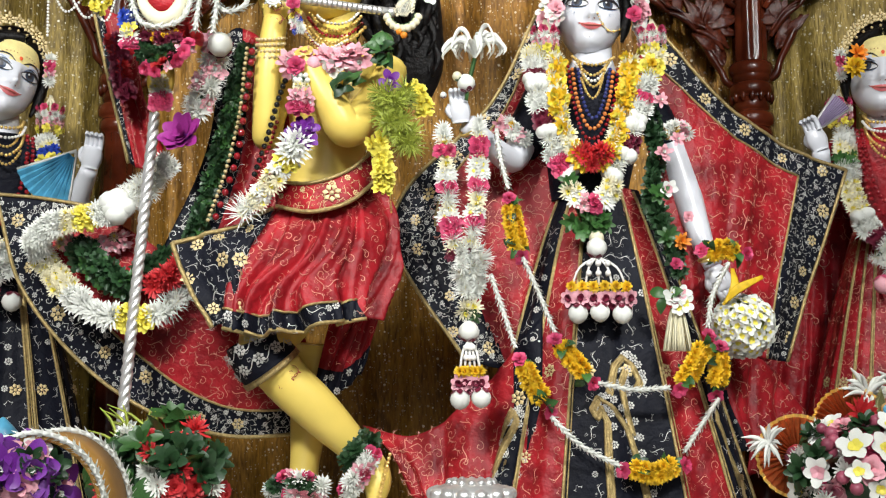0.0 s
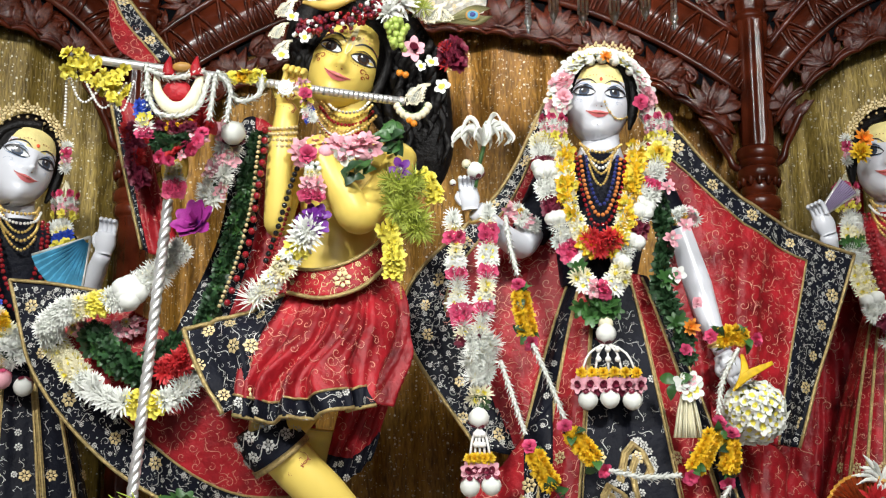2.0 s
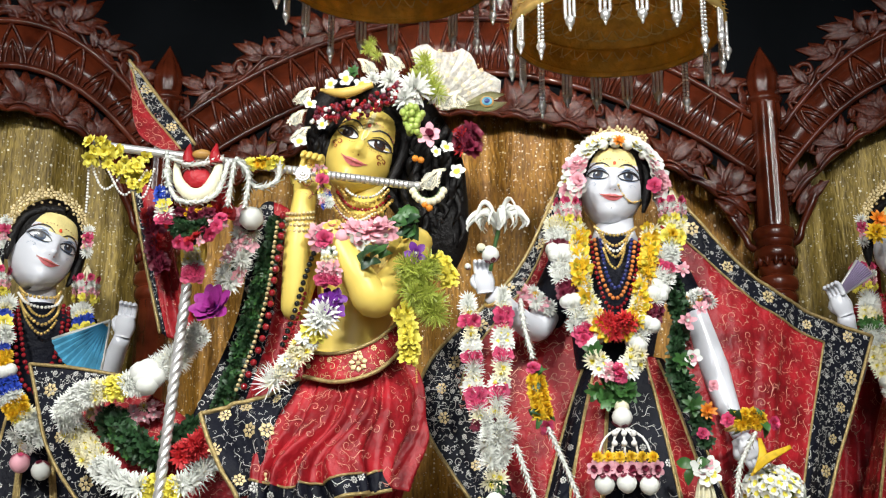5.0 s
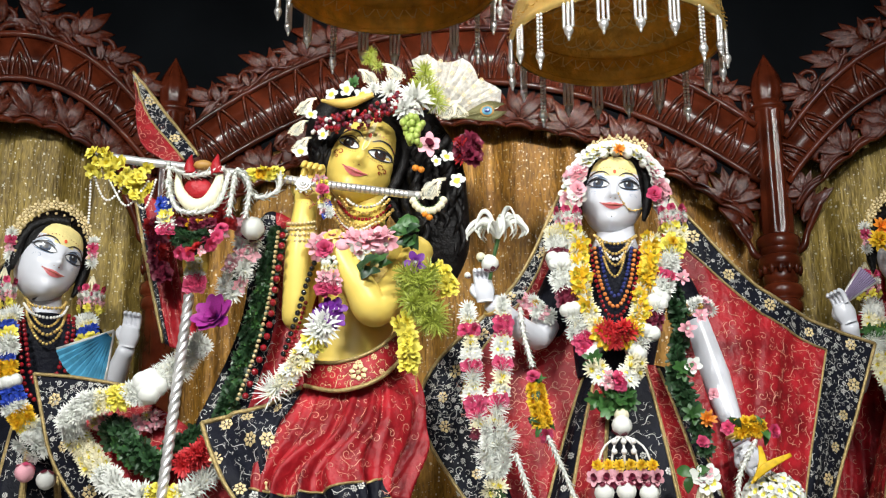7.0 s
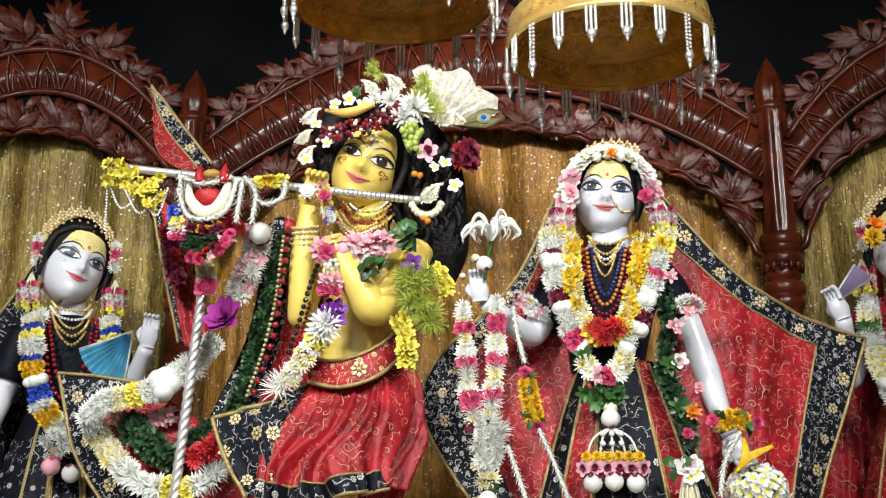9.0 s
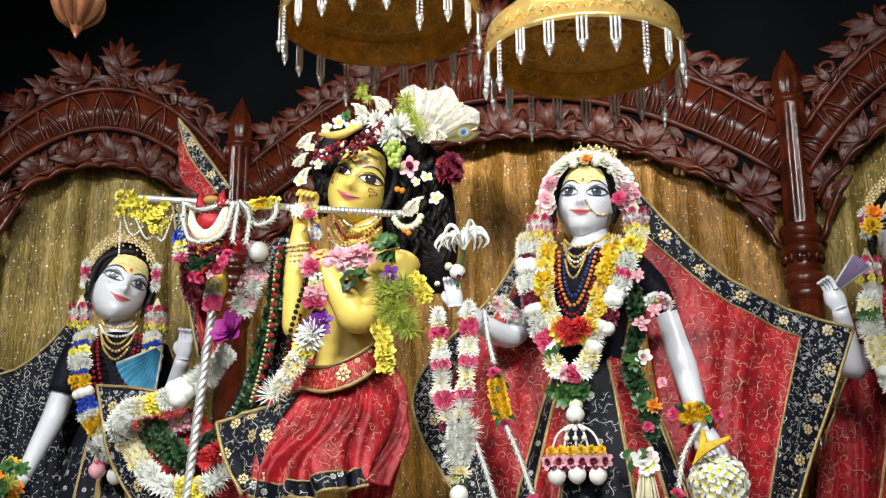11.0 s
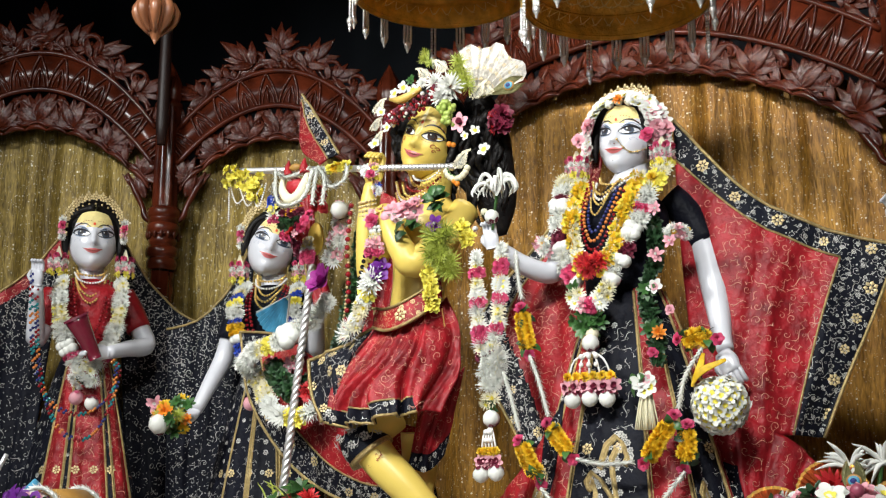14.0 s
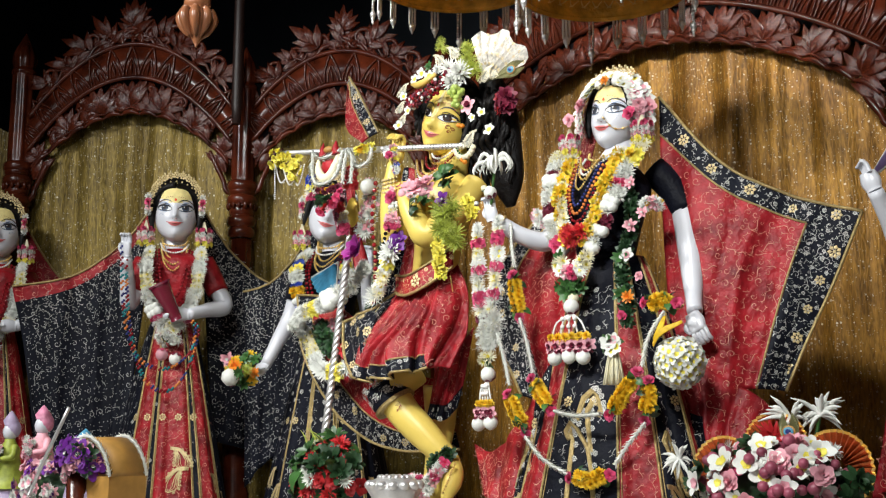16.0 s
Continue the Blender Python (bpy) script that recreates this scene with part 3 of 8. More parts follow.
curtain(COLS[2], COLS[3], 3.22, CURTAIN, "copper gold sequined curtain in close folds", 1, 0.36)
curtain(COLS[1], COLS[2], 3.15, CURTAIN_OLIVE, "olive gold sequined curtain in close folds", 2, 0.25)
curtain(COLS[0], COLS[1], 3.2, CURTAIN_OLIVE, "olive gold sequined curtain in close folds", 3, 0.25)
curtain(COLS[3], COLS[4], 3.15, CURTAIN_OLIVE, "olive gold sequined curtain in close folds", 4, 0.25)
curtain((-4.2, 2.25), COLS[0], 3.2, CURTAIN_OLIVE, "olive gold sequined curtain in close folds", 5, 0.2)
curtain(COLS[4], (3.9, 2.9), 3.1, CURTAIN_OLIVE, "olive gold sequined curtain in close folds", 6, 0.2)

# dark posts of an upper canopy, with a hanging lotus bud
post = thing("canopy_post", (-2.0, 3.40, 3.3), "dark carved wooden post rising from the screen into the dark", "post", kind="structure")
part("post_shaft", lathe(bmesh.new(), (-2.0, 3.40, 3.0), [(0.02, 0.0), (0.03, 0.1), (0.028, 0.5), (0.028, 2.2)], 12), mat("black_teak", (0.02, 0.008, 0.006), 0.5, var=0.3), post)
bud = thing("hanging_finial", (-0.888, 2.280, 2.870), "light brown carved wooden lotus bud hanging from above", "finial")
bx, by, bz = (-0.887, 2.280, 2.865)
part("bud", lathe(bmesh.new(), (bx, by, bz), [(0.001, 0.0), (0.012, 0.02), (0.024, 0.045), (0.045, 0.075), (0.054, 0.105), (0.052, 0.13), (0.038, 0.148), (0.045, 0.155), (0.05, 0.165), (0.05, 0.18), (0.04, 0.19)], 32, flutes=8, depth=0.10, flute_range=(0.03, 0.14)), WOOD_LIGHT, bud)
part("stem", lathe(bmesh.new(), (bx, by, bz), [(0.052, 0.19), (0.052, 0.21), (0.045, 0.22), (0.048, 0.40), (0.045, 2.3)], 24), WOOD_LIGHT, bud)
bm = bmesh.new()
for k in range(8):
    a = 2 * math.pi * k / 8
    e = Vector((math.cos(a), math.sin(a), 0))
    o = Vector((bx, by, bz))
    tube(bm, [o + e * 0.05 + Vector((0, 0, 0.145)), o + e * 0.06 + Vector((0, 0, 0.11)), o + e * 0.048 + Vector((0, 0, 0.07)), o + e * 0.02 + Vector((0, 0, 0.035))], [0.014, 0.02, 0.014, 0.003], n=8, seg=6)
part("petals", bm, WOOD_LIGHT, bud)

# ---- gold canopies ----


def bead_line(bm, a, b, r, n, mi=0, u=6, v=4):
    for i in range(n):
        ball(bm, Vector(a).lerp(Vector(b), (i + 0.5) / n), (r, r, r), mi=mi, u=u, v=v)


def tassel_mesh(length, strands):
    bm = bmesh.new()
    for k in range(strands):
        x = (k - (strands - 1) / 2) * 0.013
        bead_line(bm, (x, 0, 0), (x, 0, -length * (0.72 + 0.1 * (k % 2))), 0.0055, 11)
    ball(bm, (0, 0, -length * 0.80), (0.014, 0.012, 0.016), u=8, v=6)
    ball(bm, (0, 0, -length * 0.90), (0.008, 0.008, 0.012), u=6, v=5)
    ball(bm, (0, 0, -length * 0.98), (0.005, 0.005, 0.012), u=6, v=5)
    return to_mesh("bead_tassel", bm, SILVER)


TASSEL = tassel_mesh(0.105, 3)
TASSEL_LONG = tassel_mesh(0.16, 2)


def canopy(at, r, turn):
    x, y, z = at
    c = thing("hanging_canopy", at, "embossed gold canopy with hanging silver bead tassels", "canopy", "canopies over the statues")
    prof = [(r, 0.0), (r + 0.008, 0.004), (r + 0.008, 0.018), (r, 0.024), (r * 0.985, 0.09), (r * 0.99, 0.10), (r * 0.94, 0.115), (r * 0.6, 0.21), (r * 0.2, 0.27), (0.02, 0.28)]
    inner = [(0.02, 0.26), (r * 0.2, 0.25), (r * 0.6, 0.19), (r * 0.90, 0.10), (r * 0.95, 0.085), (r * 0.96, 0.01), (r * 0.985, 0.0)]
    part("band", lathe(bmesh.new(), at, prof, 64, cap=False), GOLD_BRIGHT, c, "polished gold outer band")
    ob = part("bowl", lathe(bmesh.new(), at, inner, 64, cap=False), GOLD, c, "dull embossed gold underside")
    for rr, zz in ((0.97, 0.012), (0.95, 0.085), (0.78, 0.142), (0.60, 0.188), (0.40, 0.218)):
        part("ridge", tube(bmesh.new(), [(x + r * rr * math.cos(q * math.pi / 16), y + r * rr * math.sin(q * math.pi / 16), z + zz) for q in range(33)], 0.005, n=64, seg=6, cap=False), GOLD, c)
    for rr, zz in ((0.5, 0.195), (0.69, 0.158), (0.86, 0.108), (0.96, 0.048)):
        bm = bmesh.new()
        cnt = round(40 * rr)
        for k in range(cnt):
            a = 2 * math.pi * k / cnt
            motif(bm, Vector((x + r * rr * math.cos(a), y + r * rr * math.sin(a), z + zz)), Vector((-math.sin(a), math.cos(a), 0)), Vector((math.cos(a), math.sin(a), -0.5)).normalized(), Vector((-0.4 * math.cos(a), -0.4 * math.sin(a), -0.9)).normalized(), "curl", 0.075, 0)
        part("embossing", bm, GOLD_BRIGHT, c)
    bm = bmesh.new()
    for k in range(40):
        a = 2 * math.pi * k / 40
        e = Vector((math.cos(a), math.sin(a), 0))
        motif(bm, Vector(at) + e * (r + 0.002) + Vector((0, 0, 0.057)), Vector((-e.y, e.x, 0)), Vector((0, 0, 1)), e, "curl", 0.052, 0)
    part("band_embossing", bm, GOLD_BRIGHT, c)
    part("hanging_rod", lathe(bmesh.new(), at, [(0.012, 0.27), (0.012, 2.2)], 10), GOLD, c)
    n = 20
    for k in range(n):
        a = 2 * math.pi * (k + turn) / n
        ob = new("bead_tassel", TASSEL_LONG if k % 5 == 2 else TASSEL)
        ob.matrix_basis = Matrix.Translation((x + (r + 0.004) * math.cos(a), y + (r + 0.004) * math.sin(a), z + 0.004)) @ Matrix.Rotation(a + math.pi / 2, 4, "Z")
        adopt(ob, c)


canopy((0.434, 3.020, 2.974), 0.305, 0.3)
canopy((-0.232, 3.020, 3.177), 0.325, 0.1)

# ---- statues ----
SKINS = [WHITE_SKIN, HAIR, FOREHEAD, EYE_WHITE, INK, IRIS, LIPS, EYE_SHADE, VERMILION, BLACK, RED, HENNA, GOLD_BRIGHT]


def head(bm, at, a, yaw=0.0, roll=0.0, pitch=0.0, forehead=True, jewel=False):
    """A painted head: at is the middle of the face between the eyes, a half its width; it looks to -y before it is turned."""
    turn = Euler((radians(pitch), radians(roll), radians(yaw))).to_matrix()
    o = Vector(at)

    WIDE = ((-1.46, 0.04), (-1.43, 0.20), (-1.36, 0.36), (-1.22, 0.56), (-1.02, 0.74), (-0.78, 0.88), (-0.45, 0.97), (-0.1, 1.0), (0.0, 1.0))
    DEEP = ((-1.46, 0.40), (-1.43, 0.62), (-1.36, 0.76), (-1.22, 0.86), (-1.02, 0.92), (-0.78, 0.96), (-0.45, 0.98), (-0.1, 0.98), (0.0, 0.98))

    def along(table, z):
        for (z0, v0), (z1, v1) in zip(table, table[1:]):
            if z <= z1:
                return v0 + (v1 - v0) * max(0, z - z0) / (z1 - z0)
        return table[-1][1] * math.sqrt(max(0, 1 - (z / 1.58) ** 2))

    def shape(x, z):
        """Depth of the face over its middle plane."""
        w = along(WIDE, z)
        y = along(DEEP, z) * math.sqrt(max(0, 1 - (x / max(w, 0.03)) ** 2)) if w > 0.03 else 0.3
        y += 0.32 * math.exp(-(x / 0.12) ** 2) * math.exp(-((z + 0.40) / 0.13) ** 2)
        y += 0.11 * (math.exp(-((x - 0.14) / 0.075) ** 2) + math.exp(-((x + 0.14) / 0.075) ** 2)) * math.exp(-((z + 0.43) / 0.08) ** 2)
        y += 0.20 * math.exp(-(x / 0.10) ** 2) * math.exp(-((z + 0.12) / 0.28) ** 2)
        y += 0.09 * math.exp(-(x / 0.24) ** 2) * math.exp(-((z + 0.73) / 0.11) ** 2)
        y += 0.09 * math.exp(-(x / 0.24) ** 2) * math.exp(-((z + 1.15) / 0.18) ** 2)
        y += 0.05 * (math.exp(-((x - 0.52) / 0.25) ** 2) + math.exp(-((x + 0.52) / 0.25) ** 2)) * math.exp(-((z + 0.45) / 0.25) ** 2)
        y -= 0.07 * (math.exp(-((x - 0.45) / 0.28) ** 2) + math.exp(-((x + 0.45) / 0.28) ** 2)) * math.exp(-((z - 0.02) / 0.17) ** 2)
        return y

    def put(x, y, z):
        return bm.verts.new(o + turn @ Vector((x * a, -y * a + a, z * a)))

    # skull
    start = len(bm.faces)
    nu, nv = 56, 44
    rings = []
    for j in range(nv + 1):
        z = 0.055 - 1.515 * math.cos(math.pi * j / nv)
        w = along(WIDE, z)
        ring = []
        for i in range(nu):
            t = 2 * math.pi * i / nu
            x = w * math.sin(t)
            front = math.cos(t) > 0
            ring.append(put(x, shape(x * 0.999, z) if front else 1.05 * w * math.cos(t), z))
        rings.append(ring)
    for j in range(nv):
        for i in range(nu):
            f = bm.faces.new((rings[j][i], rings[j][(i + 1) % nu], rings[j + 1][(i + 1) % nu], rings[j + 1][i]))
            z = 0.055 - 1.515 * math.cos(math.pi * (j + 0.5) / nv)
            t = (i + 0.5) / nu
            inner = min(t, 1 - t) < 0.15
            hi = 0.30 + 0.25 * (min(t, 1 - t) / 0.15) ** 2
            f.material_index = 2 if forehead and inner and z > hi else 0
    # hair: a cap with a centre parting, set proud of the skull
    for s in (1, -1):
        line = [(s * 0.03, 1.16), (s * 0.56, 1.02), (s * 0.97, 0.64), (s * 1.12, 0.1), (s * 1.12, -0.45), (s * 1.04, -0.95)]
        tube(bm, [o + turn @ Vector((x * a, -0.42 * a * max(0, 1.1 - abs(x)) + a * 0.72, z * a)) for x, z in line], [0.15 * a, 0.17 * a, 0.15 * a, 0.15 * a, 0.15 * a, 0.05 * a], n=20, seg=9, mi=1)
    ball(bm, o + turn @ Vector((0, 1.12 * a, 0.25 * a)), (1.16 * a, 0.95 * a, 1.5 * a), turn, 1, 24, 16)

    def patch(pts, mi, lift=0.012):
        vs = [put(x, shape(x, z) + lift, z) for x, z in pts]
        mx, mz = sum(p[0] for p in pts) / len(pts), sum(p[1] for p in pts) / len(pts)
        c = put(mx, shape(mx, mz) + lift + 0.012, mz)
        for i in range(len(vs)):
            bm.faces.new((vs[i], c, vs[(i + 1) % len(vs)])).material_index = mi

    def stroke(pts, w, mi, lift=0.018):
        n = len(pts) * 4
        line = spread([(x, 0, z) for x, z in pts], n)
        prev = None
        for i, p in enumerate(line):
            q0, q1 = line[max(i - 1, 0)], line[min(i + 1, n)]
            d = (q1 - q0).normalized()
            h = w * (0.3 + 0.7 * math.sin(math.pi * i / n))
            row = [put(p.x + s * -d.z * h, shape(p.x + s * -d.z * h, p.z + s * d.x * h) + lift, p.z + s * d.x * h) for s in (1, -1)]
            if prev:
                bm.faces.new((prev[0], prev[1], row[1], row[0])).material_index = mi
            prev = row

    for s in (1, -1):
        ex = s * 0.48
        span = (-1, -0.85, -0.6, -0.3, 0, 0.3, 0.6, 0.85, 1)
        up = [(ex + s * 0.34 * c, 0.01 + 0.045 * c + 0.150 * (1 - c * c) ** 0.65) for c in span]
        lo = [(ex + s * 0.34 * c, 0.01 + 0.045 * c - 0.115 * (1 - c * c) ** 0.75) for c in span[-2:0:-1]]
        shade = [(x + s * 0.03, z + 0.15 * (1 - ((x - ex) / 0.36) ** 2) + 0.01) for x, z in up] + [(x + s * 0.02, z - 0.045) for x, z in lo]
        patch(shade, 7, 0.006)
        patch(up + lo, 3, 0.016)
        # the iris, cut off by the upper lid
        iris = []
        for q in range(16):
            x, z = ex - 0.01 + 0.165 * math.cos(q * math.pi / 8), 0.035 + 0.15 * math.sin(q * math.pi / 8)
            c = min(1, abs(x - ex) / 0.34)
            iris.append((x, max(min(z, 0.01 + 0.150 * (1 - c * c) ** 0.65 - 0.01), 0.01 - 0.115 * (1 - c * c) ** 0.75)))
        patch(iris, 5, 0.026)
        patch([(ex - 0.01 + 0.085 * math.cos(t), 0.045 + 0.085 * math.sin(t)) for t in [k * math.pi / 5 for k in range(10)]], 4, 0.036)
        # white spot over the iris: a reflected glint, painted on
        patch([(ex - 0.07 + 0.032 * math.cos(t), 0.09 + 0.03 * math.sin(t)) for t in [k * math.pi / 3 for k in range(6)]], 3, 0.045)
        stroke(up + [(ex + s * 0.44, 0.06)], 0.032, 4, 0.04)
        stroke([up[0]] + lo[::-1] + [up[-1]], 0.020, 4, 0.034)
        stroke([(ex - s * 0.27, 0.13), (ex - s * 0.05, 0.235), (ex + s * 0.22, 0.19), (ex + s * 0.38, 0.09)], 0.014, 4, 0.03)
        stroke([(s * 0.13, 0.27), (s * 0.34, 0.41), (s * 0.62, 0.40), (s * 0.90, 0.16)], 0.027, 4)
        # painted scrolls from the eye's corner over the cheek
        if forehead:
            for k in range(9):
                b = 0.5 * k
                x, z = s * (0.62 + 0.13 * math.cos(b) * (1 - 0.06 * k)), -0.30 + 0.08 * math.sin(b) * (1 - 0.06 * k)
                patch([(x + 0.012 * math.cos(t), z + 0.012 * math.sin(t)) for t in [q * math.pi / 2.5 for q in range(5)]], 7, 0.02)
        else:
            for cx, cz, r, way in ((0.60, -0.30, 0.10, 1), (0.74, -0.33, 0.075, -1), (0.66, -0.45, 0.06, 1)):
                stroke([(s * (cx + way * r * math.cos(b) * (1 - b / 8)), cz + r * math.sin(b) * (1 - b / 8)) for b in [q * 0.8 for q in range(9)]], 0.016, 11, 0.02)
            for k in range(7):
                x, z = s * (0.20 + 0.065 * k), -0.17 - 0.03 * math.sin(k * 0.6)
                patch([(x + 0.014 * math.cos(t), z + 0.014 * math.sin(t)) for t in [q * math.pi / 2.5 for q in range(5)]], 11, 0.02)
        patch([(s * 0.085 + 0.04 * math.cos(t), -0.515 + 0.014 * math.sin(t)) for t in [k * math.pi / 3 for k in range(6)]], 11, 0.012)
    # smiling lips with a dark parting line
    stroke([(-0.38, -0.645), (-0.22, -0.675), (-0.07, -0.672), (0, -0.688), (0.07, -0.672), (0.22, -0.675), (0.38, -0.645)], 0.046, 6, 0.022)
    stroke([(-0.30, -0.685), (-0.15, -0.755), (0, -0.780), (0.15, -0.755), (0.30, -0.685)], 0.062, 6, 0.018)
    stroke([(-0.41, -0.625), (-0.22, -0.695), (0, -0.722), (0.22, -0.695), (0.41, -0.625)], 0.012, 11, 0.05)
    if jewel:
        for k in range(17):
            t = k / 16
            x, z = 0.16 + 0.78 * t, -0.36 - 0.62 * t + 0.45 * t * t - 0.20 * math.sin(math.pi * t)
            ball(bm, o + turn @ Vector((x * a, -(shape(min(x, 0.93), z) + 0.05) * a + a, z * a)), [0.026 * a if k % 4 else 0.045 * a] * 3, mi=12, u=6, v=5)
        patch([(0.02 * math.cos(t), -1.08 + 0.02 * math.sin(t)) for t in [k * math.pi / 3 for k in range(6)]], 4, 0.02)
    if not forehead:
        stroke([(-0.03, 1.0), (-0.02, 0.6), (0, 0.1), (0, -0.1)], 0.085, 2, 0.015)
    patch([(0.055 * math.cos(t), 0.42 + 0.07 * math.sin(t)) for t in [k * math.pi / 4 for k in range(8)]], 8, 0.03)
    # dotted brow paint
    for s in (1, -1):
        for k in range(7):
            x, z = s * (0.15 + 0.1 * k), 0.56 + 0.05 * math.sin(k * 0.7) - 0.028 * k
            patch([(x + 0.02 * math.cos(t), z + 0.02 * math.sin(t)) for t in [q * math.pi / 2.5 for q in range(5)]], 11 if forehead else 6, 0.02)
    return turn


def hand_shape(bm, at, away, r, mi=0, curl=0.6, side=Vector((1, 0, 0))):
    """Palm and four fingers; away: the way the fingers point."""
    at, away = Vector(at), Vector(away).normalized()
    side = (side - away * side.dot(away)).normalized()
    nrm = away.cross(side)
    tube(bm, [at - away * r * 0.6, at + away * r * 0.4, at + away * r * 1.4], [r * 0.75, r, r * 0.8], n=8, seg=10, mi=mi, flat=0.55)
    for k in range(4):
        b = at + away * r * 1.2 + side * r * 0.42 * (k - 1.5)
        tube(bm, [b, b + away * r * 0.8, b + away * r * (1.5 - curl * 0.4) - nrm * r * curl * 0.5, b + away * r * (1.7 - curl) - nrm * r * curl], [r * 0.25, r * 0.25, r * 0.22, r * 0.14], n=8, seg=7, mi=mi)
    b = at - side * r * 0.7
    tube(bm, [b, b - side * r * 0.4 + away * r * 0.6, b - side * r * 0.2 + away * r * 1.2], [r * 0.3, r * 0.26, r * 0.14], n=6, seg=7, mi=mi)


def statue_object(name, bm, mats, label):
    return tagged(part(name, bm, mats), label, "statue")


# white statue under the gold canopy
bm = bmesh.new()
head(bm, (0.411, 3.025, 2.551), 0.089, yaw=-3, roll=6, jewel=True)
tube(bm, [(0.415, 3.110, 2.360), (0.422, 3.130, 2.424), (0.430, 3.150, 2.506)], [0.075, 0.056, 0.050], seg=14, mi=0)
tube(bm, [(0.392, 3.050, 1.996), (0.403, 3.060, 2.154), (0.413, 3.070, 2.284), (0.415, 3.090, 2.380)], [0.10, 0.125, 0.145, 0.05], n=16, seg=20, mi=9, flat=0.72)
tube(bm, [(0.535, 3.140, 2.342), (0.599, 3.170, 2.266), (0.643, 3.170, 2.178)], [0.05, 0.053, 0.050], seg=14, mi=9)
tube(bm, [(0.636, 3.170, 2.199), (0.670, 3.140, 2.064), (0.696, 3.100, 1.940), (0.713, 3.070, 1.868), (0.725, 3.050, 1.831)], [0.046, 0.045, 0.035, 0.027, 0.026], n=20, seg=14, mi=0)
hand_shape(bm, (0.729, 3.035, 1.804), (0.5, -0.2, -0.9), 0.034, 0, 0.7)
tube(bm, [(0.288, 3.080, 2.312), (0.246, 3.070, 2.221), (0.211, 3.040, 2.151)], [0.06, 0.06, 0.052], seg=14, mi=9)
tube(bm, [(0.216, 3.040, 2.170), (0.185, 3.000, 2.109), (0.130, 2.930, 2.126), (0.062, 2.880, 2.180)], [0.042, 0.036, 0.031, 0.026], n=20, seg=14, mi=0)
hand_shape(bm, (0.044, 2.870, 2.196), (-0.1, -0.1, 1), 0.028, 0, 0.7)
statue_object("white_statue", bm, SKINS, "white painted marble statue with black hair, richly dressed")

# yellow statue that plays a flute
SANDAL = mat("pale_sandal_paste", (0.80, 0.70, 0.36), 0.6, var=0.1, scale=40)
YELLOWS = [YELLOW_SKIN, HAIR, SANDAL, EYE_WHITE, INK, IRIS_BROWN, LIPS, YELLOW_SKIN, VERMILION, BLACK, RED, HENNA]
bm = bmesh.new()
o = Vector((-0.290, 2.955, 2.642))
turn = head(bm, o, 0.101, yaw=6, roll=23, pitch=4, forehead=False)
rnd = random.Random(5)
for k in range(90):
    a = rnd.uniform(-1.35, 1.35)
    p = o + turn @ Vector((0.132 * math.sin(a), 0.11 + 0.03 * math.cos(a), rnd.uniform(-0.04, 0.10)))
    drop = rnd.uniform(0.10, 0.26) if a > 0 else rnd.uniform(0.06, 0.14)
    q = Vector((0.05 * math.sin(a) + 0.035 * (a > 0), 0.03, -drop))
    tube(bm, [p, p + q * 0.35 + Vector((0.02 * math.sin(k), -0.01, 0)), p + q * 0.7 + Vector((-0.015 * math.sin(k), 0.01, 0)), p + q], [0.014, 0.018, 0.015, 0.004], n=9, seg=6, mi=1)
# the long hair behind the shoulders
tube(bm, [(-0.155, 3.120, 2.800), (-0.099, 3.110, 2.654), (-0.082, 3.110, 2.515), (-0.071, 3.120, 2.383), (-0.063, 3.130, 2.285)], [0.05, 0.075, 0.08, 0.07, 0.02], n=20, seg=16, mi=1, flat=0.6)
tube(bm, [(-0.364, 3.100, 2.865), (-0.420, 3.080, 2.786), (-0.426, 3.070, 2.695), (-0.390, 3.060, 2.604), (-0.350, 3.070, 2.539)], [0.03, 0.042, 0.048, 0.04, 0.012], n=20, seg=14, mi=1, flat=0.7)
for k in range(46):
    p = Vector((-0.123, 3.050, 2.667)) + Vector((rnd.uniform(-0.06, 0.075), rnd.uniform(-0.02, 0.02), rnd.uniform(-0.1, 0.09)))
    d = rnd.uniform(0.10, 0.24)
    b = rnd.uniform(0, 6.3)
    tube(bm, [p + Vector((0.03 * t + 0.016 * math.sin(b + 9 * t), 0.012 * math.cos(b + 9 * t) + 0.03 * t, -d * t)) for t in (0, 0.2, 0.4, 0.6, 0.8, 1.0)], [0.008, 0.013, 0.012, 0.012, 0.009, 0.003], n=12, seg=6, mi=1)
for k in range(22):
    p = Vector((-0.415, 3.030, 2.723)) + Vector((rnd.uniform(-0.03, 0.03), rnd.uniform(-0.015, 0.015), rnd.uniform(-0.05, 0.06)))
    d = rnd.uniform(0.07, 0.13)
    b = rnd.uniform(0, 6.3)
    tube(bm, [p + Vector((0.03 * t + 0.012 * math.sin(b + 8 * t), 0.01 * math.cos(b + 8 * t), -d * t)) for t in (0, 0.25, 0.5, 0.75, 1.0)], [0.007, 0.011, 0.011, 0.008, 0.003], n=10, seg=6, mi=1)
tube(bm, [(-0.300, 3.050, 2.399), (-0.298, 3.080, 2.474), (-0.292, 3.100, 2.565)], [0.07, 0.058, 0.055], seg=14)
tube(bm, [(-0.331, 3.000, 2.021), (-0.313, 3.000, 2.130), (-0.292, 3.000, 2.256), (-0.288, 3.020, 2.357), (-0.296, 3.040, 2.420)], [0.095, 0.10, 0.125, 0.125, 0.05], n=20, seg=20, flat=0.75)
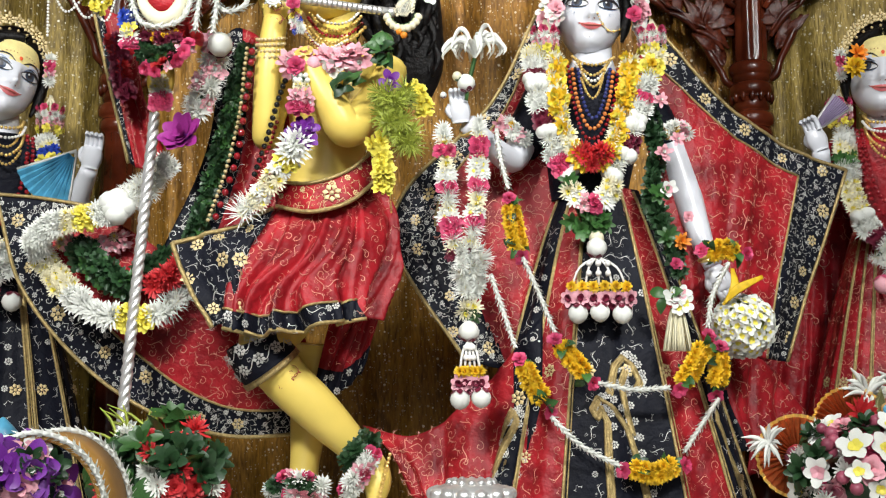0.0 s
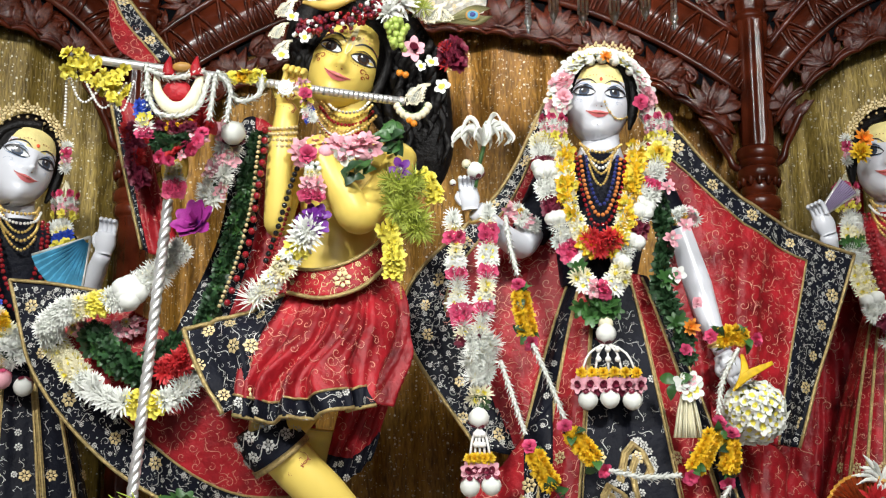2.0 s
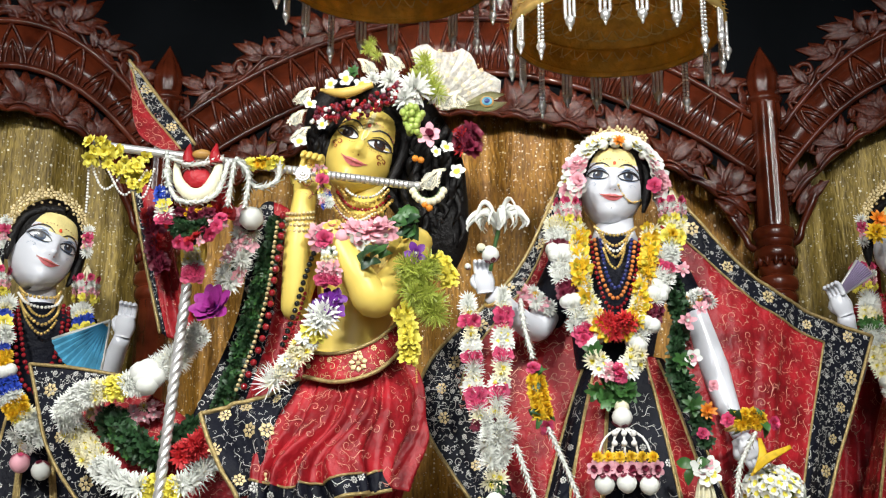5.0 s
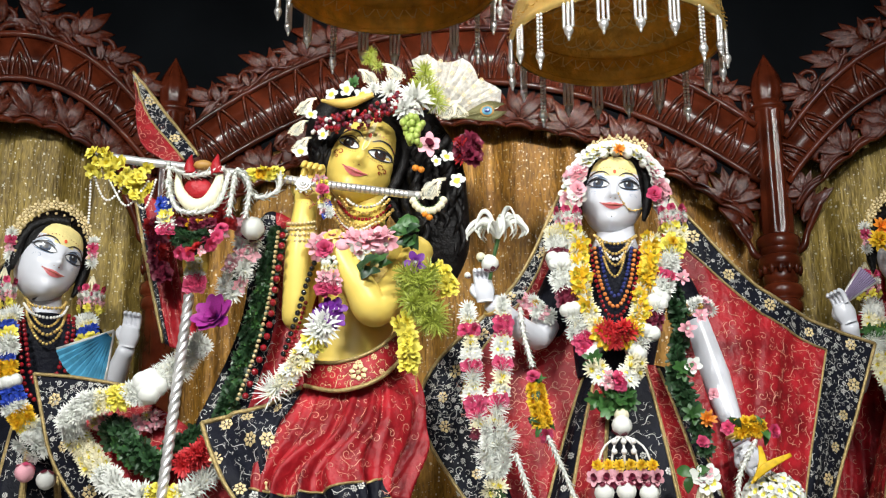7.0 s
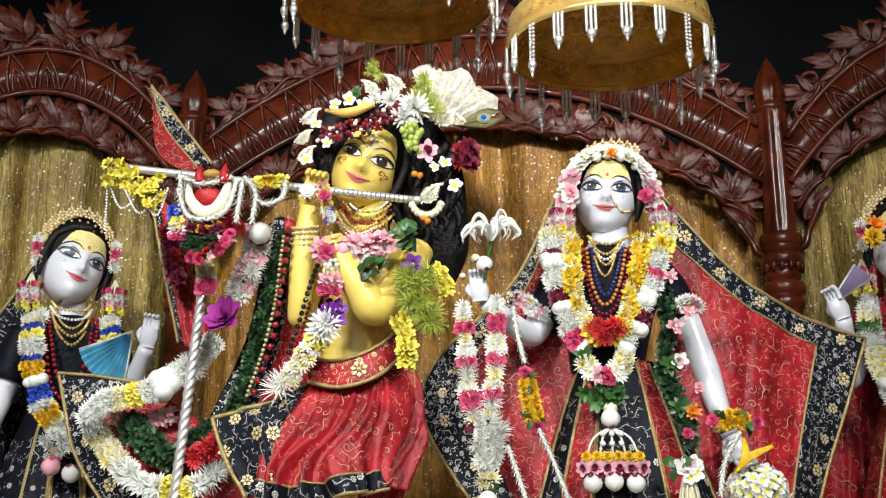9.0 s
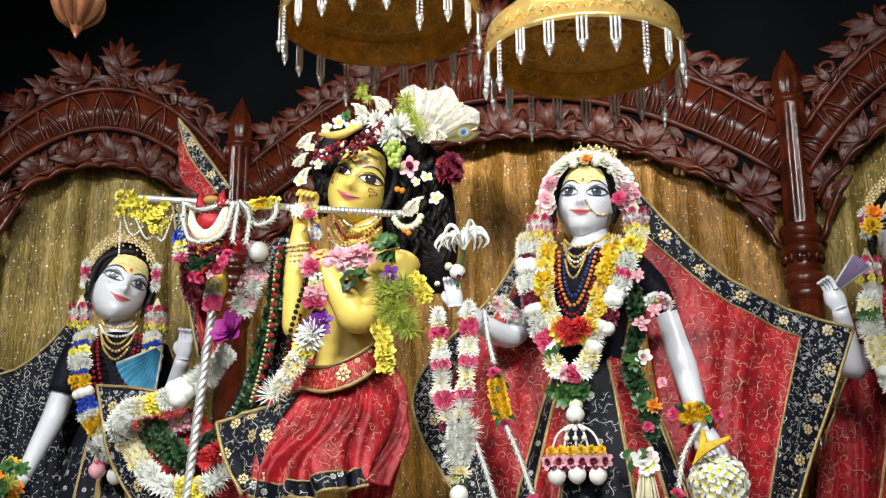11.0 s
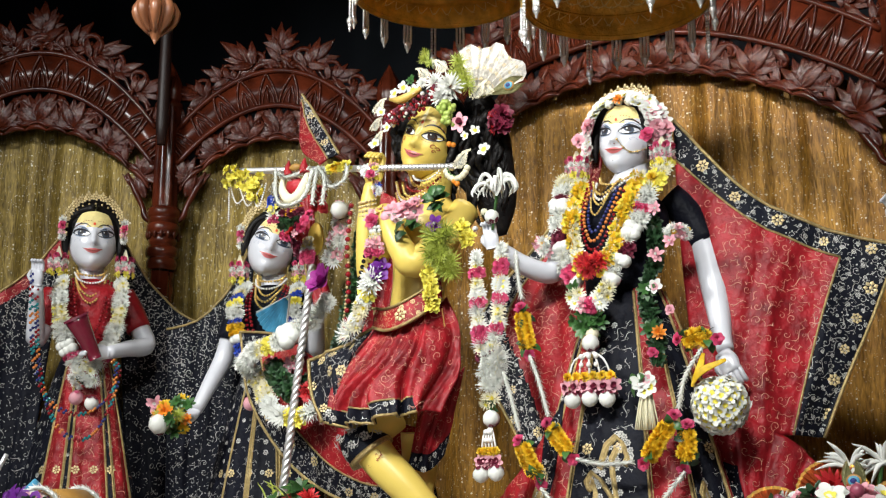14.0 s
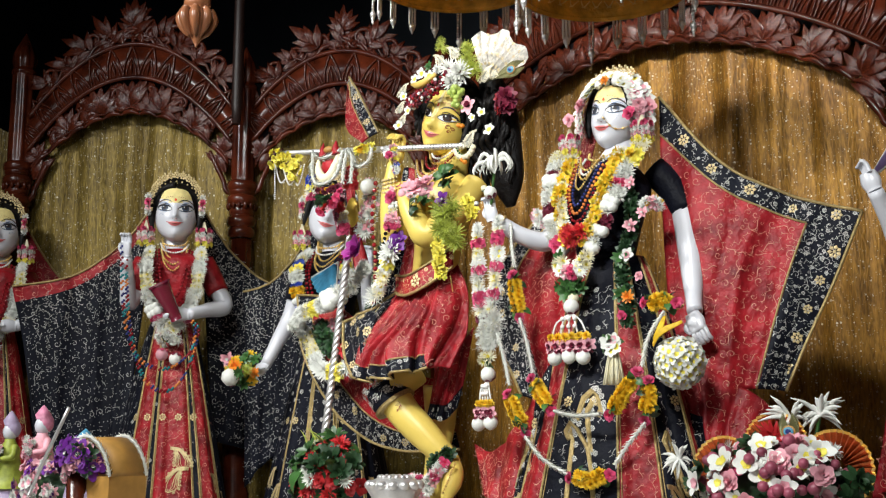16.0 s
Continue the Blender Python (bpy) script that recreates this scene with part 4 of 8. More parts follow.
tube(bm, [(-0.405, 3.010, 2.339), (-0.450, 2.960, 2.247), (-0.458, 2.910, 2.151), (-0.458, 2.890, 2.185), (-0.452, 2.880, 2.321), (-0.444, 2.890, 2.410), (-0.440, 2.900, 2.461)], [0.05, 0.044, 0.036, 0.035, 0.035, 0.033, 0.032], n=36, seg=14)
hand_shape(bm, (-0.440, 2.900, 2.485), (0.25, 0, 1), 0.038, 0, 1.1)
tube(bm, [(-0.147, 3.030, 2.367), (-0.177, 2.950, 2.259), (-0.240, 2.860, 2.162), (-0.276, 2.840, 2.203), (-0.321, 2.840, 2.279), (-0.362, 2.850, 2.359)], [0.05, 0.05, 0.05, 0.045, 0.04, 0.03], n=36, seg=14)
tube(bm, [(-0.410, 2.970, 1.688), (-0.449, 2.900, 1.612), (-0.405, 2.900, 1.534), (-0.320, 2.920, 1.449), (-0.236, 2.950, 1.363), (-0.208, 2.960, 1.330)], [0.075, 0.07, 0.062, 0.058, 0.044, 0.036], n=28, seg=16)
tube(bm, [(-0.225, 2.960, 1.348), (-0.184, 2.930, 1.312), (-0.164, 2.900, 1.268), (-0.170, 2.870, 1.209)], [0.034, 0.04, 0.036, 0.016], n=16, seg=12)
tube(bm, [(-0.337, 3.050, 1.618), (-0.351, 3.060, 1.454), (-0.364, 3.040, 1.293), (-0.365, 3.020, 1.194)], [0.07, 0.055, 0.038, 0.05], n=16, seg=14)
# henna curls on hand, calf and cheek
for at, size in (((-0.434, 2.865, 2.487), 0.03), ((-0.431, 2.868, 2.451), 0.03), ((-0.401, 2.845, 1.524), 0.045), ((-0.374, 2.845, 1.541), 0.03), ((-0.429, 2.870, 2.524), 0.025)):
    for kind in ("spiral", "curl"):
        motif(bm, Vector(at), Vector((1, 0, 0)), Vector((0, 0, 1)), Vector((0, -1, 0)), kind, size, 11)
statue_object("yellow_statue", bm, YELLOWS, "yellow painted marble statue playing a flute, long black curls")


def standing(name, x, y, a, yaw, mouth_z, roll, arms, label, sleeve, glance=0):
    """A white attendant statue, full length; arms: (shoulder side, elbow, wrist, finger direction) in its own frame of metres about the neck."""
    bm = bmesh.new()
    turn = Matrix.Rotation(radians(yaw), 3, "Z")
    o = Vector((x, y, mouth_z + 0.70 * a))
    head(bm, o + Matrix.Rotation(radians(yaw + glance), 3, "Z") @ Vector((0, -a, 0)), a, yaw=yaw + glance, roll=roll)
    nk = o + turn @ Vector((0, 0.02, -1.80 * a))

    def w(px, py, pz):
        return nk + turn @ Vector((px, py, pz)) * (a / 0.1)

    tube(bm, [w(0, 0.03, 0.10), w(0, 0.02, 0.0), w(0, 0.01, -0.06)], [0.52 * a, 0.56 * a, 0.8 * a], seg=14)
    tube(bm, [w(0, 0, 0.0), w(0, 0, -0.07), w(0, -0.01, -0.2), w(0, 0, -0.36)], [0.06, 1.55 * a, 1.4 * a, 1.05 * a], n=16, seg=20, mi=sleeve, flat=0.72)
    for s, elbow, wrist, fing in arms:
        sh = w(s * 0.135, 0.0, -0.055)
        e, q = w(*elbow), w(*wrist)
        tube(bm, [sh, sh.lerp(e, 0.35), sh.lerp(e, 0.7)], [0.052, 0.056, 0.052], seg=12, mi=sleeve)
        tube(bm, [sh.lerp(e, 0.5), e, e.lerp(q, 0.5), q], [0.042, 0.041, 0.034, 0.026], n=16, seg=12)
        f = turn @ Vector(fing)
        hand_shape(bm, q + f * 0.02, f, 0.034, 0, 0.55, side=turn @ Vector((0.85, -0.5, 0)))
    statue_object(name, bm, SKINS, label)
    return w


BLOUSE_BLACK, BLOUSE_RED = 9, 10
W_L = standing("white_statue", -1.364, 3.465, 0.100, 27, 2.395, 17,
               [(1, (0.20, -0.06, -0.28), (0.235, -0.20, -0.12), (0.1, -0.2, 1.0)), (-1, (-0.20, 0.0, -0.30), (-0.28, -0.10, -0.53), (-0.5, -0.4, -0.6))],
               "white painted statue in a black blouse with a blue fan", BLOUSE_BLACK, 14)
W_LL = standing("white_statue", -2.07, 3.10, 0.102, 50, 2.435, 1,
                [(1, (0.24, -0.05, -0.27), (0.08, -0.22, -0.33), (-0.9, -0.3, 0.0)), (-1, (-0.20, -0.02, -0.26), (-0.21, -0.16, -0.06), (0.0, -0.2, 1.0))],
                "white painted statue in a red blouse holding a red cup", BLOUSE_RED)
W_RR = standing("white_statue", 1.43, 3.62, 0.102, -20, 2.45, 3,
                [(1, (0.20, 0.0, -0.28), (0.22, -0.12, -0.5), (0.2, -0.4, -0.9)), (-1, (-0.20, -0.10, -0.27), (-0.19, -0.24, -0.10), (-0.3, -0.1, 0.9))],
                "white painted statue in a red dress with a lilac fan", BLOUSE_RED)
W_FAR = standing("white_statue", -3.0, 2.70, 0.100, 55, 2.40, 0,
                 [(1, (0.22, -0.05, -0.27), (0.12, -0.22, -0.33), (-0.9, -0.3, 0.0)), (-1, (-0.20, -0.02, -0.26), (-0.21, -0.16, -0.3), (0.0, -0.6, -0.6))],
                 "white painted statue in red beside the curtain", BLOUSE_RED)

# ---- clothes ----


def skirt(name, centre, top, bottom, rt, rb, yaw, panels, label, seed, pleat=0.012, squash=0.8, lean=(0, 0), paisley=True, zari=()):
    """A full skirt of sewn panels. panels: (half angle in degrees from the front, material index) from the front outwards."""
    c = thing(name, (centre[0], centre[1], bottom), label, "skirt")
    lim = 125.0

    def surf(u, v):
        ang = (u - 0.5) * 2 * lim
        r = rt + (rb - rt) * (v ** 0.85)
        t = radians(ang + yaw)
        f = pleat * v * (math.sin(u * 62 + seed) + 0.5 * math.sin(u * 119 + seed * 2)) + 0.012 * v * math.sin(u * 21)
        dx, dy = (r + f) * math.sin(t), -(r + f) * math.cos(t) * squash
        return Vector((centre[0] + lean[0] * v + dx, centre[1] + lean[1] * v + dy, top + (bottom - top) * v))

    def pick(u, v):
        ang = abs((u - 0.5) * 2 * lim)
        for lim_a, mi in panels:
            if ang < lim_a:
                return mi
        return panels[-1][1]
    cloth("skirt_cloth", c, surf, 150, 26, [RED, BLACK], pick)
    for lim_a, _ in panels[:-1]:
        for s in (1, -1):
            u = 0.5 + s * lim_a / (2 * lim)
            cord("gold_piping", c, surf, [(u, 0.01), (u, 0.5), (u, 0.99)], 0.0045)
            cord("gold_piping", c, surf, [(u + 0.006, 0.01), (u + 0.006, 0.99)], 0.002)
    embroider(c, surf, [(lambda u, v: pick(u, v) == 0, ["vine", "spiral", "curl", "vine"], 0.020, 0.032, 0), (lambda u, v: pick(u, v) == 1 and v > 0.1, ["vine", "vine", "vine", "curl", "flower"], 0.019, 0.046, 1)], seed, [THREAD_RED, THREAD_SILVER, THREAD_GOLD])
    # long couched gold paisleys: lines of (degrees from the front, share of the height)
    for line in zari:
        for k in (-1, 0, 1):
            cord("gold_paisley", c, surf, [(0.5 + (ang + 0.95 * k) / (2 * lim), v + 0.004 * k) for ang, v in line], 0.0045 if k else 0.006)
        for (a0, v0), (a1, v1) in zip(line, line[1:]):
            for f in (0.25, 0.75):
                p, q, d = outward(surf, 0.5 + (a0 + (a1 - a0) * f + 2.3) / (2 * lim), v0 + (v1 - v0) * f - 0.012)
                bm = bmesh.new()
                motif(bm, p + q * 0.005, d, q.cross(d), q, "flower", 0.020, 0)
                part("silver_flower", bm, THREAD_SILVER, c)
    if paisley:
        for ang, v, s, flip in (() if zari else ((-3, 0.80, 0.085, 1), (11, 0.70, 0.075, -1))) + ((-50, 0.86, 0.075, 1), (55, 0.82, 0.075, -1), (-62, 0.78, 0.07, 1), (64, 0.9, 0.07, -1)):
            p, q, d = outward(surf, 0.5 + ang / (2 * lim), v)
            bm = bmesh.new()
            motif(bm, p + q * 0.006, d * flip, -q.cross(d) if q.cross(d).z < 0 else q.cross(d), q, "paisley", s, 0)
            part("gold_paisley", bm, THREAD_GOLD, c, "raised gold zari paisley")
    for k in range(7):
        for v in (0.5, 0.92):
            p, q, d = outward(surf, 0.5 + (-60 + 20 * k + 6) / (2 * lim), v)
            bm = bmesh.new()
            motif(bm, p + q * 0.005, d, q.cross(d), q, "flower", 0.034, 0)
            part("gold_flower", bm, THREAD_GOLD, c)
    return c


skirt("panelled_skirt", (0.425, 3.06), 2.03, 1.06, 0.105, 0.42, 0, [(23, 1), (45, 0), (72, 1), (90, 0), (180, 1)], "black and red panelled brocade skirt with gold piping", 3, squash=0.68, lean=(0.01, -0.03),
      zari=([(8, 0.74), (4, 0.655), (-3, 0.59), (-9, 0.57), (-12, 0.60), (-10, 0.62), (-7, 0.60)],
            [(-4, 0.90), (-5, 0.72), (-5, 0.63), (-8, 0.59)],
            [(-4, 0.56), (-1, 0.49), (4, 0.465), (9, 0.485), (12, 0.53), (10, 0.55)],
            [(6, 0.66), (3, 0.58), (2, 0.53), (5, 0.50)],
            [(12, 0.93), (10, 0.84), (8, 0.74)],
            [(58, 0.80), (54, 0.70), (50, 0.63), (53, 0.60), (57, 0.66), (62, 0.80)],
            [(-58, 0.80), (-54, 0.70), (-50, 0.63), (-53, 0.60), (-57, 0.66), (-62, 0.80)]))


def attendant_skirt(w, yaw, panels, label, seed, name="panelled_skirt"):
    o = w(0, 0, -0.32)
    skirt(name, (o.x, o.y), o.z, 1.03, 0.11, 0.36, yaw, panels, label, seed, squash=0.7, pleat=0.010)


attendant_skirt(W_L, 27, [(14, 1), (17, 1), (40, 1), (180, 1)], "black brocade skirt with silver vines and gold paisleys", 11)
attendant_skirt(W_LL, 50, [(20, 0), (27, 1), (50, 0), (180, 1)], "red and black panelled brocade skirt", 12)
attendant_skirt(W_RR, -20, [(14, 0), (26, 0), (40, 0), (180, 0)], "red brocade skirt with gold piping", 13)
attendant_skirt(W_FAR, 55, [(20, 0), (27, 1), (50, 0), (180, 0)], "red and black brocade skirt", 14)


def shawl(name, rows, nu, nv, border, label, seed, fold=(0.008, 3, 0.3), edges=(), inner=(), thick=0.004, flip=False, size=0.022, step=0.034, dense=("vine", "spiral", "curl"), gold_heads=True):
    """border(u, v) is true where the black border lies."""
    p = rows[-1][len(rows[-1]) // 2]
    c = thing(name, p, label, "shawl")
    surf = folded(net(rows), *fold)
    cloth("fabric", c, surf, nu, nv, [RED, BLACK], lambda u, v: 1 if border(u, v) else 0, thick)
    for line in edges:
        cord("gold_edge", c, surf, line, 0.0055)
    for line in inner:
        cord("gold_piping", c, surf, line, 0.0035)
    embroider(c, surf, [(lambda u, v: not border(u, v), list(dense), size, step, 0), (border, ["vine", "spiral", "vine", "curl", "spiral"], size * 0.85, step * 0.88, 1), (border, ["dot"], 0.016, 0.024, 1), (lambda u, v: gold_heads and border(u, v), ["flower"], 0.013, 0.042, 1), (lambda u, v: gold_heads and border(u, v), ["flower"], 0.036, 0.115, 2)], seed, [THREAD_RED, THREAD_SILVER, THREAD_GOLD])
    return c


# veil of the white statue: the wing spread wide, and the wing at the flute player's side
shawl("spread_veil", [
    [(0.553, 3.170, 2.602), (0.775, 3.180, 2.334), (0.988, 3.260, 2.203), (1.186, 3.310, 2.139)],
    [(0.576, 3.130, 2.132), (0.768, 3.120, 2.034), (0.926, 3.190, 1.958), (1.081, 3.260, 1.877)],
    [(0.647, 3.050, 1.551), (0.757, 3.070, 1.566), (0.855, 3.120, 1.583), (0.952, 3.200, 1.577)]], 60, 60,
    lambda u, v: u > 0.76 or v < 0.15, "red brocade veil with black embroidered border, spread wide", 21, (0.007, 3.5, 0.5),
    [[(0, 0), (0.5, 0), (1, 0)], [(1, 0), (1, 1)]], [[(0, 0.15), (0.76, 0.15)], [(0.76, 0.15), (0.76, 1)]])
shawl("side_veil", [
    [(0.269, 3.130, 2.567), (0.294, 3.130, 2.547), (0.321, 3.130, 2.497)],
    [(0.133, 3.120, 2.291), (0.207, 3.120, 2.266), (0.276, 3.100, 2.229)],
    [(-0.106, 3.100, 2.039), (0.086, 3.080, 2.020), (0.307, 3.050, 1.999)],
    [(-0.120, 3.080, 1.857), (0.100, 3.050, 1.830), (0.310, 3.020, 1.827)],
    [(0.062, 3.020, 1.573), (0.171, 3.000, 1.557), (0.288, 2.980, 1.616)]], 40, 70,
    lambda u, v: u < 0.27 or v > 0.62 and u < 0.27 + (v - 0.62) * 0.6, "red brocade veil with black border hanging beside the skirt", 22, (0.005, 3, 0.5),
    [[(0, 0), (0, 0.5), (0, 1)]], [[(0.27, 0.05), (0.27, 0.62)]])
shawl("trailing_sash", [
    [(-0.218, 3.100, 1.405), (-0.065, 3.020, 1.382), (0.096, 2.970, 1.499), (0.255, 2.930, 1.686)],
    [(-0.138, 3.020, 1.338), (-0.035, 2.980, 1.297), (0.094, 2.930, 1.343), (0.248, 2.880, 1.457)],
    [(-0.078, 2.980, 1.226), (-0.006, 2.940, 1.216), (0.093, 2.900, 1.220), (0.216, 2.860, 1.223)]], 40, 30,
    lambda u, v: u > 0.86, "red brocade train swept over the altar", 23, (0.014, 3, 0.6))
shawl("trailing_sash", [
    [(0.686, 3.040, 1.693), (0.799, 3.080, 1.619), (0.905, 3.140, 1.545), (0.992, 3.160, 1.430)],
    [(0.691, 3.020, 1.514), (0.787, 3.050, 1.484), (0.890, 3.100, 1.438), (0.976, 3.140, 1.384)],
    [(0.736, 2.980, 1.340), (0.819, 3.020, 1.338), (0.907, 3.070, 1.321), (0.976, 3.100, 1.304)]], 40, 30,
    lambda u, v: u < 0.2 and v > 0.5, "red brocade train behind the bouquet", 24, (0.014, 3, 0.6))

# skirt cloth, flap, cuff and belt of the flute player
dh = thing("draped_loincloth", (-0.344, 2.850, 1.681), "red brocade pleated loincloth with black embroidered hem", "loincloth")
surf = folded(net([
    [(-0.434, 2.930, 1.980), (-0.345, 2.885, 1.960), (-0.249, 2.885, 1.979), (-0.172, 2.950, 2.055)],
    [(-0.500, 2.880, 1.867), (-0.378, 2.820, 1.834), (-0.238, 2.820, 1.862), (-0.118, 2.940, 1.944)],
    [(-0.551, 2.830, 1.757), (-0.434, 2.785, 1.732), (-0.275, 2.785, 1.760), (-0.119, 2.930, 1.803)],
    [(-0.534, 2.800, 1.643), (-0.421, 2.760, 1.631), (-0.252, 2.770, 1.659), (-0.168, 2.920, 1.685)]]), 0.027, 5.5, 0.9, 0.10)
hem = lambda u, v: v > 0.84 and u < 0.78
cloth("pleated_cloth", dh, surf, 110, 46, [RED, BLACK], lambda u, v: 1 if hem(u, v) else 0)
cord("gold_edge", dh, surf, [(0, 1), (0.4, 1), (0.78, 1)], 0.005)
cord("gold_piping", dh, surf, [(0, 0.84), (0.4, 0.84), (0.78, 0.84)], 0.0035)
embroider(dh, surf, [(lambda u, v: not hem(u, v) and v > 0.05, ["vine", "spiral", "curl"], 0.021, 0.033, 0), (hem, ["vine", "flower", "curl"], 0.022, 0.030, 1)], 31, [THREAD_RED, THREAD_SILVER])
surf = folded(net([
    [(-0.283, 2.950, 1.709), (-0.197, 2.970, 1.747), (-0.125, 2.980, 1.823)],
    [(-0.305, 2.960, 1.615), (-0.241, 2.980, 1.616), (-0.166, 2.990, 1.690)],
    [(-0.334, 2.970, 1.499), (-0.270, 2.990, 1.492), (-0.213, 3.000, 1.543)]]), 0.014, 3, 0.5, 0.2)
cloth("hanging_end", dh, surf, 40, 30, [RED, BLACK], lambda u, v: 1 if v > 0.75 else 0)
embroider(dh, surf, [(lambda u, v: v < 0.75, ["spiral", "curl"], 0.022, 0.034, 0), (lambda u, v: v > 0.78, ["flower", "curl"], 0.02, 0.03, 1)], 32, [THREAD_RED, THREAD_SILVER])
surf = folded(net([
    [(-0.435, 2.900, 1.957), (-0.550, 2.870, 1.900), (-0.689, 2.880, 1.867)],
    [(-0.449, 2.860, 1.910), (-0.542, 2.830, 1.849), (-0.655, 2.850, 1.794)],
    [(-0.487, 2.840, 1.850), (-0.517, 2.800, 1.754), (-0.604, 2.820, 1.714)],
    [(-0.502, 2.820, 1.735), (-0.511, 2.800, 1.678), (-0.564, 2.810, 1.651)]]), 0.006, 2, 0.3, 0.2)
cloth("side_flap", dh, surf, 40, 40, [RED, BLACK], lambda u, v: 1)
for ln in ([(0, 0), (0.5, 0), (1, 0)], [(1, 0), (1, 0.5), (1, 1)]):
    cord("gold_edge", dh, surf, ln, 0.0065)
embroider(dh, surf, [(lambda u, v: True, ["vine", "vine", "curl"], 0.020, 0.030, 0), (lambda u, v: True, ["flower"], 0.034, 0.085, 1)], 33, [THREAD_SILVER, THREAD_GOLD])
bm = bmesh.new()
ln = [Vector((-0.489, 2.880, 1.626)), Vector((-0.431, 2.900, 1.548))]
dr = (ln[1] - ln[0]).normalized()
cuff = thing("leg_cuff", ln[1], "black embroidered cuff with gold edging round the calf", "cuff")
tube(bm, [ln[0] - Vector((-0.01, 0, 0.0)), ln[0].lerp(ln[1], 0.5), ln[1] + Vector((0.0, 0, 0.004))], [0.072, 0.078, 0.080], n=8, seg=24)
part("band", bm, BLACK, cuff)
part("gold_edge", tube(bmesh.new(), [ln[1] - dr * 0.012, ln[1] + dr * 0.004], [0.083, 0.083], n=2, seg=24), CORD, cuff)
bm = bmesh.new()
side = dr.cross(Vector((0, 1, 0))).normalized()
for k in range(9):
    a = radians(-75 + 150 * k / 8)
    nrm = side * math.sin(a) * -1 + Vector((0, -1, 0)) * math.cos(a)
    for t in (0.2, 0.65):
        motif(bm, ln[0].lerp(ln[1], t) + nrm * 0.080, dr, nrm.cross(dr), nrm, "flower" if (k + (t > 0.5)) % 2 else "vine", 0.03, 0)
part("embroidery", bm, THREAD_SILVER, cuff)
belt = thing("waist_belt", (-0.321, 2.860, 1.990), "red belt with gold embroidery and braided edges", "belt")
surf = net([
    [(-0.434, 2.900, 2.031), (-0.335, 2.855, 2.018), (-0.247, 2.855, 2.047), (-0.183, 2.930, 2.117)],
    [(-0.425, 2.890, 1.964), (-0.330, 2.840, 1.942), (-0.236, 2.840, 1.968), (-0.170, 2.920, 2.043)]])
cloth("band", belt, surf, 30, 6, [RED])
cord("gold_edge", belt, surf, [(0, 0), (0.5, 0), (1, 0)], 0.005)
cord("gold_edge", belt, surf, [(0, 1), (0.5, 1), (1, 1)], 0.006)
embroider(belt, surf, [(lambda u, v: True, ["flower", "curl", "spiral", "vine"], 0.016, 0.024, 0)], 34, [THREAD_GOLD])
bm = bmesh.new()
p, q, d = outward(surf, 0.52, 0.5)
motif(bm, p + q * 0.006, d, q.cross(d), q, "flower", 0.045, 0)
part("medallion", bm, THREAD_GOLD, belt)

# swag of cloth between the attendant and the flute player
shawl("swagged_shawl", [
    [(-1.252, 3.160, 2.041), (-1.128, 3.100, 1.743), (-0.888, 3.070, 1.506), (-0.608, 3.080, 1.382), (-0.321, 3.140, 1.384)],
    [(-1.124, 3.140, 2.027), (-0.968, 3.070, 1.817), (-0.787, 3.040, 1.648), (-0.577, 3.060, 1.499), (-0.344, 3.130, 1.484)],
    [(-0.991, 3.120, 2.003), (-0.816, 3.060, 1.908), (-0.684, 3.030, 1.813), (-0.549, 3.050, 1.694), (-0.376, 3.120, 1.636)]], 80, 50,
    lambda u, v: v < 0.34 or u < 0.10, "black bordered red shawl hung in a deep swag", 41, (0.006, 2, 0.3),
    [[(0, 0), (0.25, 0), (0.5, 0), (0.75, 0), (1, 0)], [(0, 0), (0, 1)]], [[(0.10, 0.34), (0.5, 0.34), (1, 0.34)], [(0.10, 0.34), (0.10, 1)]])
shawl("back_shawl", [
    [(-0.628, 3.120, 2.485), (-0.556, 3.120, 2.505), (-0.439, 3.120, 2.436)],
    [(-0.652, 3.100, 2.167), (-0.536, 3.080, 2.162), (-0.424, 3.080, 2.130)],
    [(-0.768, 3.060, 1.847), (-0.623, 3.040, 1.814), (-0.470, 3.030, 1.843)]], 40, 50,
    lambda u, v: u < 0.45, "black and red shawl hanging from the flute player's shoulder", 42, (0.012, 2, 0.4))
shawl("shawl_end", [
    [(-1.076, 3.280, 3.030), (-1.005, 3.270, 2.944), (-0.832, 3.220, 2.721)],
    [(-1.062, 3.260, 2.995), (-1.005, 3.240, 2.868), (-0.870, 3.200, 2.700)],
    [(-1.048, 3.240, 2.950), (-1.010, 3.200, 2.770), (-0.905, 3.190, 2.681)]], 24, 24,
    lambda u, v: v < 0.50, "black bordered red shawl end pinned up stiffly", 43, (0.004, 2, 0.3), [[(0, 0), (0.5, 0), (1, 0)]], [[(0, 0.50), (1, 0.50)]])
shawl("side_shawl", [
    [(-1.019, 3.160, 2.662), (-0.947, 3.150, 2.570), (-0.873, 3.120, 2.534)],
    [(-0.941, 3.140, 2.360), (-0.884, 3.120, 2.321), (-0.829, 3.100, 2.316)],
    [(-0.871, 3.120, 2.123), (-0.825, 3.100, 2.103), (-0.757, 3.080, 2.115)]], 24, 34,
    lambda u, v: u < 0.3, "narrow red shawl fold with a braided edge", 44, (0.012, 2, 0.2), [[(0, 0), (0, 0.5), (0, 1)]])


def wing(w, pts, label, seed, border, nu=40, nv=40, fold=(0.012, 3, 0.4)):
    shawl("veil_wing", [[w(*p) for p in r] for r in pts], nu, nv, border, label, seed, fold, [[(0, 0), (0.5, 0), (1, 0)]], [], size=0.03, step=0.052, gold_heads=False)


black_all = lambda u, v: True
